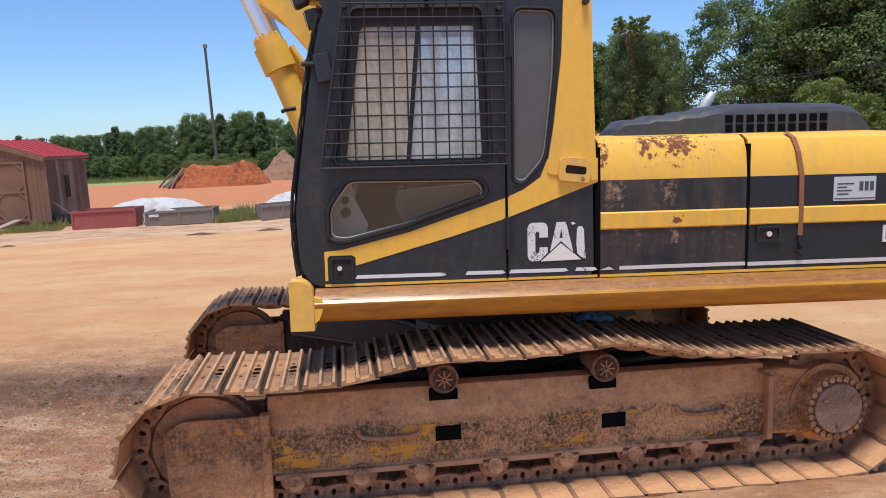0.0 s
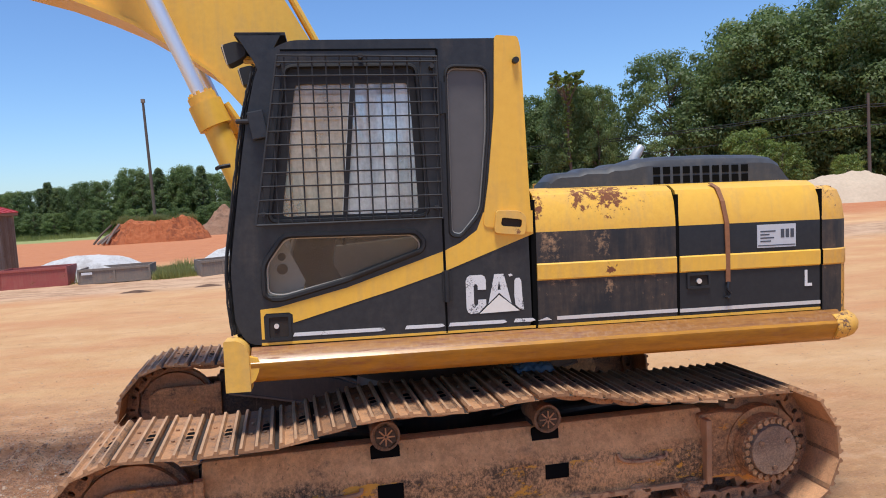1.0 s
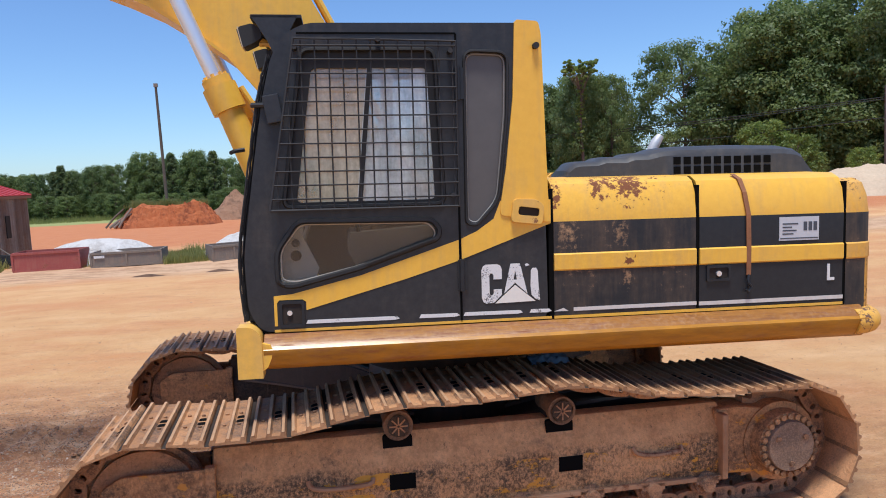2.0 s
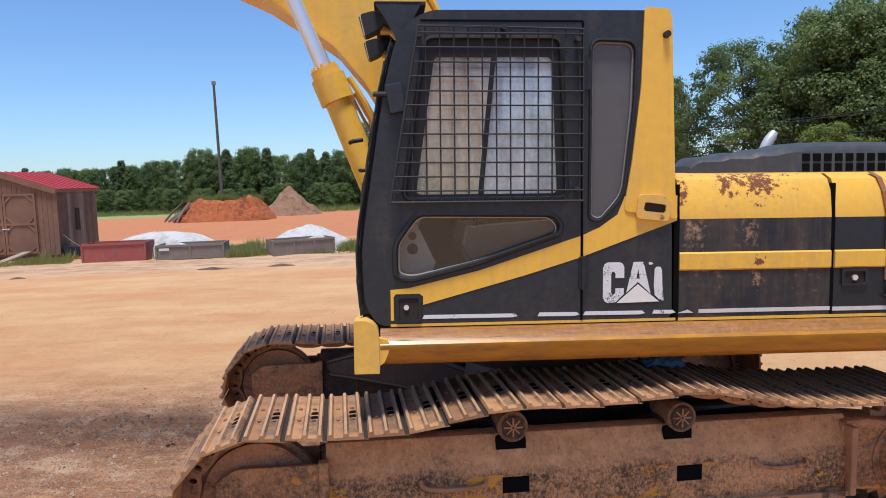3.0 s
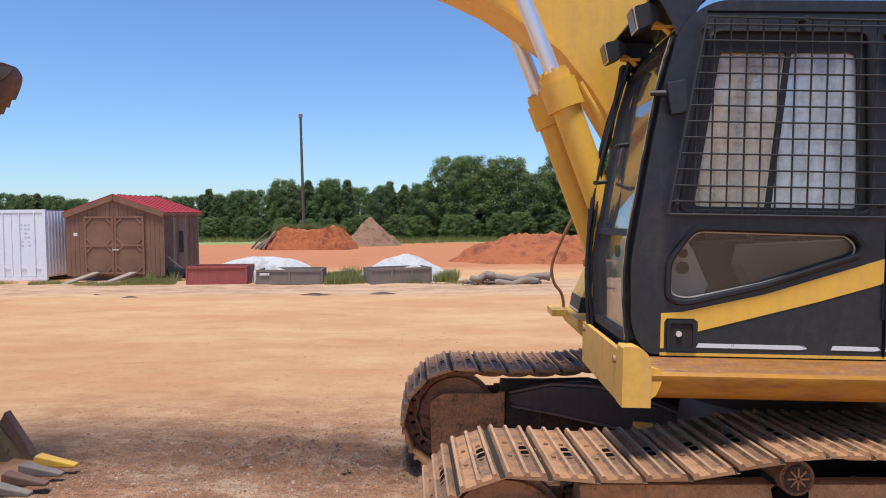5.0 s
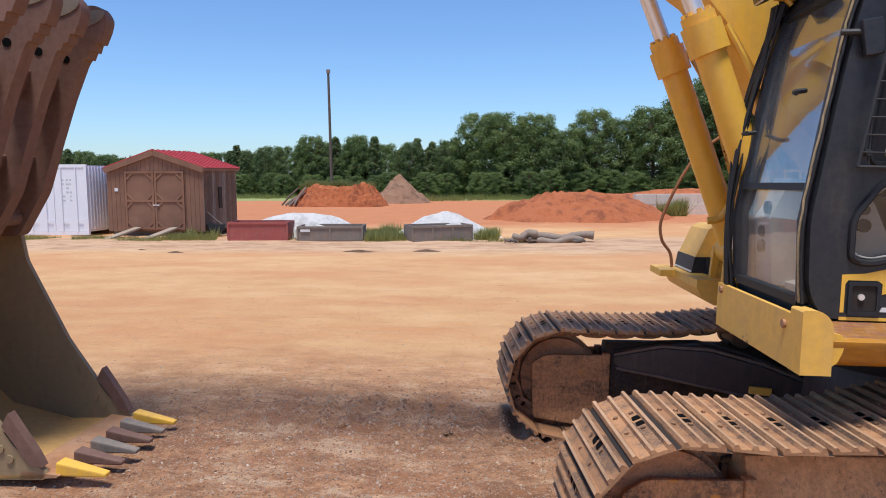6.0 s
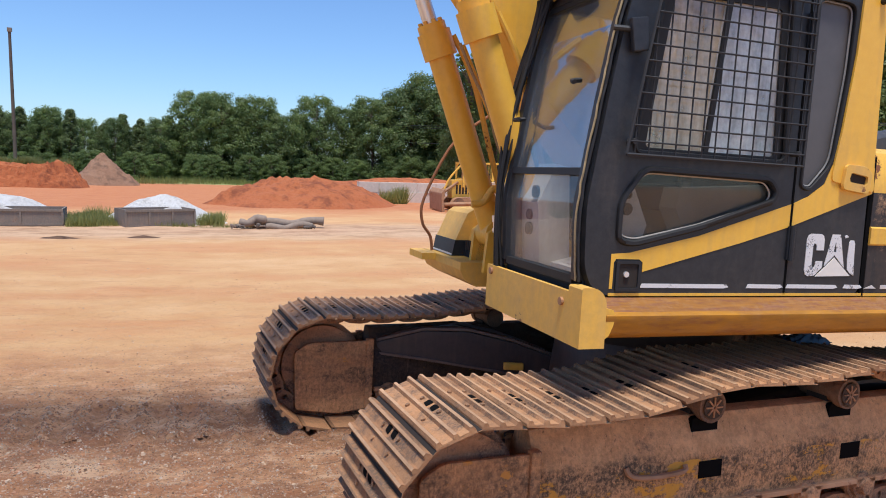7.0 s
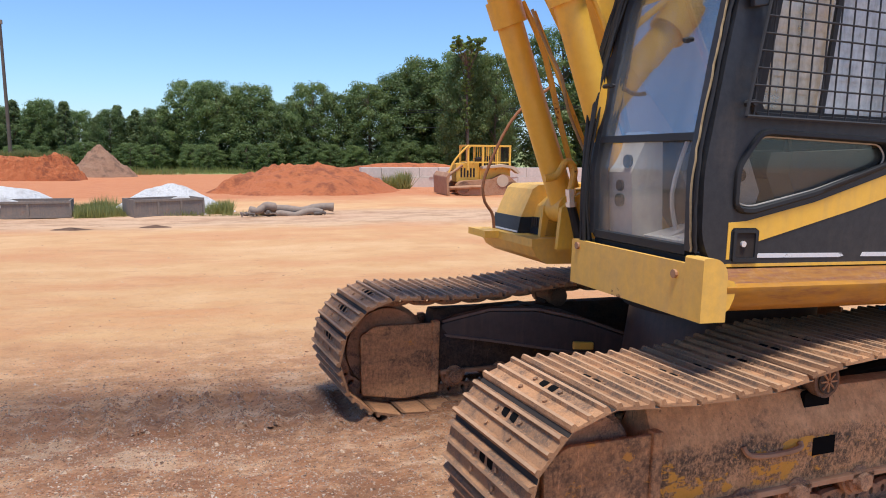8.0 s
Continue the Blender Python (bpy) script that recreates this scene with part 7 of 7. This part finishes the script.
def blue_rag():
    bm = flat_bm()
    n = 18
    rows = [[bm.verts.new((0.50 + 0.26 * i / n, 0.34 + 0.16 * j / n, 0.93 + 0.05 * math.sin(math.pi * i / n) * math.sin(math.pi * j / n) + 0.03 * hills(i, j, 0.5, 4.0))) for j in range(n)] for i in range(n)]
    for i in range(n - 1):
        for j in range(n - 1):
            bm.faces.new((rows[i][j], rows[i + 1][j], rows[i + 1][j + 1], rows[i][j + 1]))
    tagged(part("rag", bm, plain("blue_cloth", (0.10, 0.17, 0.26), 0.9), None, smooth=80, m=TILT_M), "crumpled faded blue rag lying on the track shoes", "rag")


blue_rag()
# ---------- bucket and thumb at the end of the arm ----------
TOOL = worn("bucket_steel", (0.27, 0.195, 0.11), (0.33, 0.24, 0.13), rust=(0.14, 0.06, 0.03), dust=(0.46, 0.29, 0.14), rusty=0.6, dusty=0.5, rough=0.6, metal=0.2)
THUMB = worn("thumb_steel", (0.15, 0.075, 0.05), (0.20, 0.11, 0.08), rust=(0.12, 0.045, 0.03), dust=(0.30, 0.17, 0.12), rusty=0.58, dusty=0.6, rough=0.7)


TIP_WORN = worn("worn_tip_steel", (0.24, 0.19, 0.13), (0.18, 0.14, 0.10), dusty=0.5, rusty=0.7, rough=0.5, metal=0.2)


def build_bucket():
    back = [(-5.16, 0.02), (-5.6, 0.0), (-6.05, 0.10), (-6.42, 0.42), (-6.55, 0.85), (-6.48, 1.25), (-6.25, 1.50), (-5.98, 1.52)]
    inner = [(x + 0.03 * (1 if i > 2 else 0), z + 0.03) for i, (x, z) in enumerate(back)]
    bm = flat_bm()
    prism(bm, back + inner[::-1], 0.80, 1.90)
    b = part("bucket_shell", bm, worn("bucket_inside", (0.60, 0.34, 0.10), (0.46, 0.26, 0.09), dusty=0.5, rusty=0.6, rough=0.6), exc, "worn digging bucket resting on its teeth", smooth=40)
    side = back + [(-5.92, 1.20), (-5.62, 0.62), (-5.34, 0.22), (-5.14, 0.06)]
    for y in (0.80, 1.86):
        bm = flat_bm()
        prism(bm, rounded(side, 0.03, 2), y, y + 0.04)
        sp = part("side_plate", bm, TOOL, b, bevel=0.004)
        for x, z in ((-5.42, 0.20), (-5.56, 0.40), (-5.36, 0.14)):
            bm = flat_bm()
            cyl(bm, (x, y - 0.012, z), (x, y + 0.052, z), 0.025, n=10)
            part("bolt", bm, TOOL, sp)
        bm = flat_bm()
        prism(bm, [(-5.40, 0.34), (-5.24, 0.12), (-5.16, 0.10), (-5.20, 0.18), (-5.36, 0.42)], y - 0.015, y + 0.055)
        part("side_cutter", bm, THUMB, sp)
    bm = flat_bm()
    prism(bm, [(-5.30, 0.015), (-5.08, 0.035), (-5.06, 0.05), (-5.30, 0.07)], 0.80, 1.90)
    part("lip_plate", bm, RUSTY, b)
    for k in range(6):
        y = 0.87 + 0.19 * k
        bm = flat_bm()
        vs = box(bm, 0.0, 0.30, -0.05, 0.05, 0.0, 0.085)
        for v in vs:
            if v.co.x > 0.2:
                v.co.y *= 0.62
                v.co.z = 0.012 + v.co.z * 0.28
        bmesh.ops.transform(bm, matrix=pose(-5.10, y, 0.035, 0, 3, 0), verts=bm.verts)
        mt = YELLOW if k in (0, 5) else (THUMB if k % 2 else GREY_BOX)
        part("bucket_tooth", bm, mt, b, "new yellow bucket tooth" if k in (0, 5) else "worn grey-brown bucket tooth", bevel=0.01)


def build_thumb():
    prev = None
    bm = flat_bm()
    cyl(bm, (-5.9, 0.75, 1.52), (-5.9, 1.88, 1.52), 0.06, n=16)
    root = part("thumb_pivot", bm, THUMB, exc, "brown steel thumb with four curved fingers")
    edge = [(-5.68, 1.49), (-5.50, 1.80), (-5.39, 2.15), (-5.29, 2.45), (-5.19, 2.70)]
    teeth = [(-5.165, 2.735), (-5.150, 2.725), (-5.125, 2.785), (-5.105, 2.775), (-5.085, 2.84), (-5.060, 2.83)]
    tip = [(-5.02, 2.92), (-5.00, 3.00), (-5.05, 3.08), (-5.14, 3.09), (-5.24, 3.01)]
    back = [(-5.42, 2.75), (-5.58, 2.35), (-5.75, 1.95), (-5.90, 1.62), (-5.82, 1.48)]
    edge, teeth, tip, back = ([(x - 0.20, z - 0.10) for x, z in q] for q in (edge, teeth, tip, back))
    for k in range(4):
        y = 0.85 + 0.31 * k
        bm = flat_bm()
        prism(bm, rounded(edge + teeth + tip + back, 0.03, 2), y - 0.055, y + 0.055)
        fg = part("finger", bm, THUMB, root, bevel=0.010, smooth=45)
        bm = flat_bm()
        prism(bm, [(-5.315 + 0.105 * math.cos(a) * 0.92 - 0.045 * math.sin(a) * 0.38, 2.90 + 0.105 * math.cos(a) * 0.38 + 0.045 * math.sin(a) * 0.92) for a in [i * math.tau / 18 for i in range(18)]], y - 0.062, y - 0.053)
        part("worn_tip", bm, TIP_WORN, fg, "bare worn steel finger tip")
        bm = flat_bm()
        cyl(bm, (-5.50, y - 0.060, 2.62), (-5.50, y - 0.054, 2.62), 0.028, n=12)
        part("pin_hole", bm, VOID, fg)
    for x, z, tilt in ((-5.82, 1.88, -62), (-5.63, 2.42, -68)):
        bm = flat_bm()
        obox(bm, (0.20, 0.96, 0.09), pose(x, 1.315, z, 0, tilt, 0))
        part("cross_bar", bm, THUMB, root, bevel=0.02)


build_bucket()
build_thumb()


# ---------- far machine ----------
def build_dozer():
    m = Matrix.Translation((10.6, 31.6, zg(10.6, 31.6))) @ pose(0, 0, 0, 0, 0, -6)
    d = thing("bulldozer", "old yellow crawler bulldozer with a caged cab and rusty blade", "bulldozer", m)
    bm = flat_bm()
    prism(bm, rounded([(-2.15, 0.0), (-2.2, 0.9), (-2.05, 1.1), (-2.0, 1.1), (-2.08, 0.5), (-2.0, 0.0)], 0.04, 2), -1.5, 1.5)
    part("blade", bm, RUSTY, d, "rust brown blade")
    for y in (-0.95, 0.95):
        bm = flat_bm()
        prism(bm, rounded([(-1.55, 0.10), (-1.62, 0.45), (-1.40, 0.68), (0.2, 0.78), (0.75, 1.05), (1.05, 0.95), (1.55, 0.55), (1.50, 0.12), (1.35, 0.0), (-1.35, 0.0)], 0.12, 3), y - 0.25, y + 0.25)
        tr = part("track", bm, RUSTY, d, bevel=0.02)
        for x, z, r in ((-1.25, 0.38, 0.30), (1.20, 0.38, 0.30), (0.72, 0.70, 0.30)):
            bm = flat_bm()
            cyl(bm, (x, y - 0.28, z), (x, y + 0.28, z), r, n=20)
            part("wheel", bm, SAND if x > 0.5 and z > 0.5 else CLAY_BROWN, tr)
    bm = flat_bm()
    prism(bm, [(-1.45, 0.62), (-1.48, 1.52), (-0.3, 1.60), (-0.3, 0.62)], -0.5, 0.5)
    part("engine_cover", bm, YELLOW_OLD, d, bevel=0.05)
    bm = flat_bm()
    box(bm, -0.3, 1.25, -0.75, 0.75, 0.62, 1.35)
    part("cab_base", bm, YELLOW_OLD, d, bevel=0.04)
    bm = flat_bm()
    box(bm, 0.2, 0.75, -0.3, 0.3, 1.35, 1.9)
    part("seat", bm, UNDER, d, bevel=0.05)
    for y in (-0.8, 0.8):
        for x in (-0.95, -0.2, 0.55, 1.2):
            bm = flat_bm()
            box(bm, x - 0.045, x + 0.045, y - 0.045, y + 0.045, 1.2, 2.42)
            part("cage_post", bm, YELLOW_OLD, d, bevel=0.01)
        bm = flat_bm()
        box(bm, -1.0, 1.25, y - 0.05, y + 0.05, 2.36, 2.45)
        part("cage_rail", bm, YELLOW_OLD, d, bevel=0.01)
        for k in range(6):
            bm = flat_bm()
            cyl(bm, (-0.15 + 0.12 * k, y, 1.3), (-0.15 + 0.12 * k, y, 2.36), 0.015, n=6)
            part("cage_bar", bm, YELLOW_OLD, d)
        bm = flat_bm()
        tube(bm, curve_pts([(-0.95, y, 2.0), (-0.93, y, 2.28), (-0.80, y, 2.41)], 6), 0.055, 8)
        part("cage_corner", bm, YELLOW_OLD, d)
        bm = flat_bm()
        box(bm, -0.98, 1.24, y - 0.035, y + 0.035, 1.56, 1.63)
        part("cage_belt", bm, YELLOW_OLD, d, bevel=0.01)
        bm = flat_bm()
        prism(bm, [(-0.30, 1.30), (-0.30, 1.42), (0.30, 1.46), (0.75, 1.52), (1.35, 1.40), (1.62, 1.10), (1.52, 1.06), (1.20, 1.30), (0.70, 1.38)], y * 1.2 - 0.28, y * 1.2 + 0.28)
        part("fender", bm, SAND, d, "dust-covered track fender", bevel=0.02)
        bm = flat_bm()
        cyl(bm, (-1.95, y * 0.6, 0.85), (-1.15, y * 0.6, 1.45), 0.07, n=12)
        part("lift_cylinder", bm, RUSTY, d, smooth=40)
    for x in (-0.95, -0.2, 1.2):
        bm = flat_bm()
        box(bm, x - 0.05, x + 0.05, -0.75, 0.75, 2.36, 2.45)
        part("cross_rail", bm, YELLOW_OLD, d)
    for k in range(7):
        bm = flat_bm()
        cyl(bm, (1.2, -0.66 + 0.22 * k, 1.3), (1.2, -0.66 + 0.22 * k, 2.38), 0.022, n=6)
        part("rear_bar", bm, UNDER, d)
    bm = flat_bm()
    prism(bm, [(-0.20, 1.35), (-0.26, 1.78), (-0.08, 1.84), (0.0, 1.35)], -0.55, 0.55)
    part("dash", bm, UNDER, d, bevel=0.02)
    bm = flat_bm()
    cyl(bm, (-0.75, 0.2, 1.5), (-0.75, 0.2, 2.25), 0.055, n=12)
    part("exhaust_stack", bm, RUSTY, d, smooth=40)
    for k in range(5):
        bm = flat_bm()
        box(bm, -1.25 + 0.16 * k, -1.16 + 0.16 * k, -0.512, -0.50, 0.85, 1.30)
        part("louvre", bm, UNDER, d)
    for y in (-1.25, 1.25):
        bm = flat_bm()
        tube(bm, [(-2.05, y, 0.35), (-0.4, y, 0.42)], 0.09, 8)
        part("push_arm", bm, RUSTY, d)
    bm = flat_bm()
    tube(bm, curve_pts([(-2.0, -0.9, 0.9), (-1.7, -0.9, 1.6), (-1.2, -0.9, 2.2), (-0.95, -0.85, 2.4)], 10), 0.05, 8)
    part("brush_guard", bm, YELLOW_OLD, d)


build_dozer()
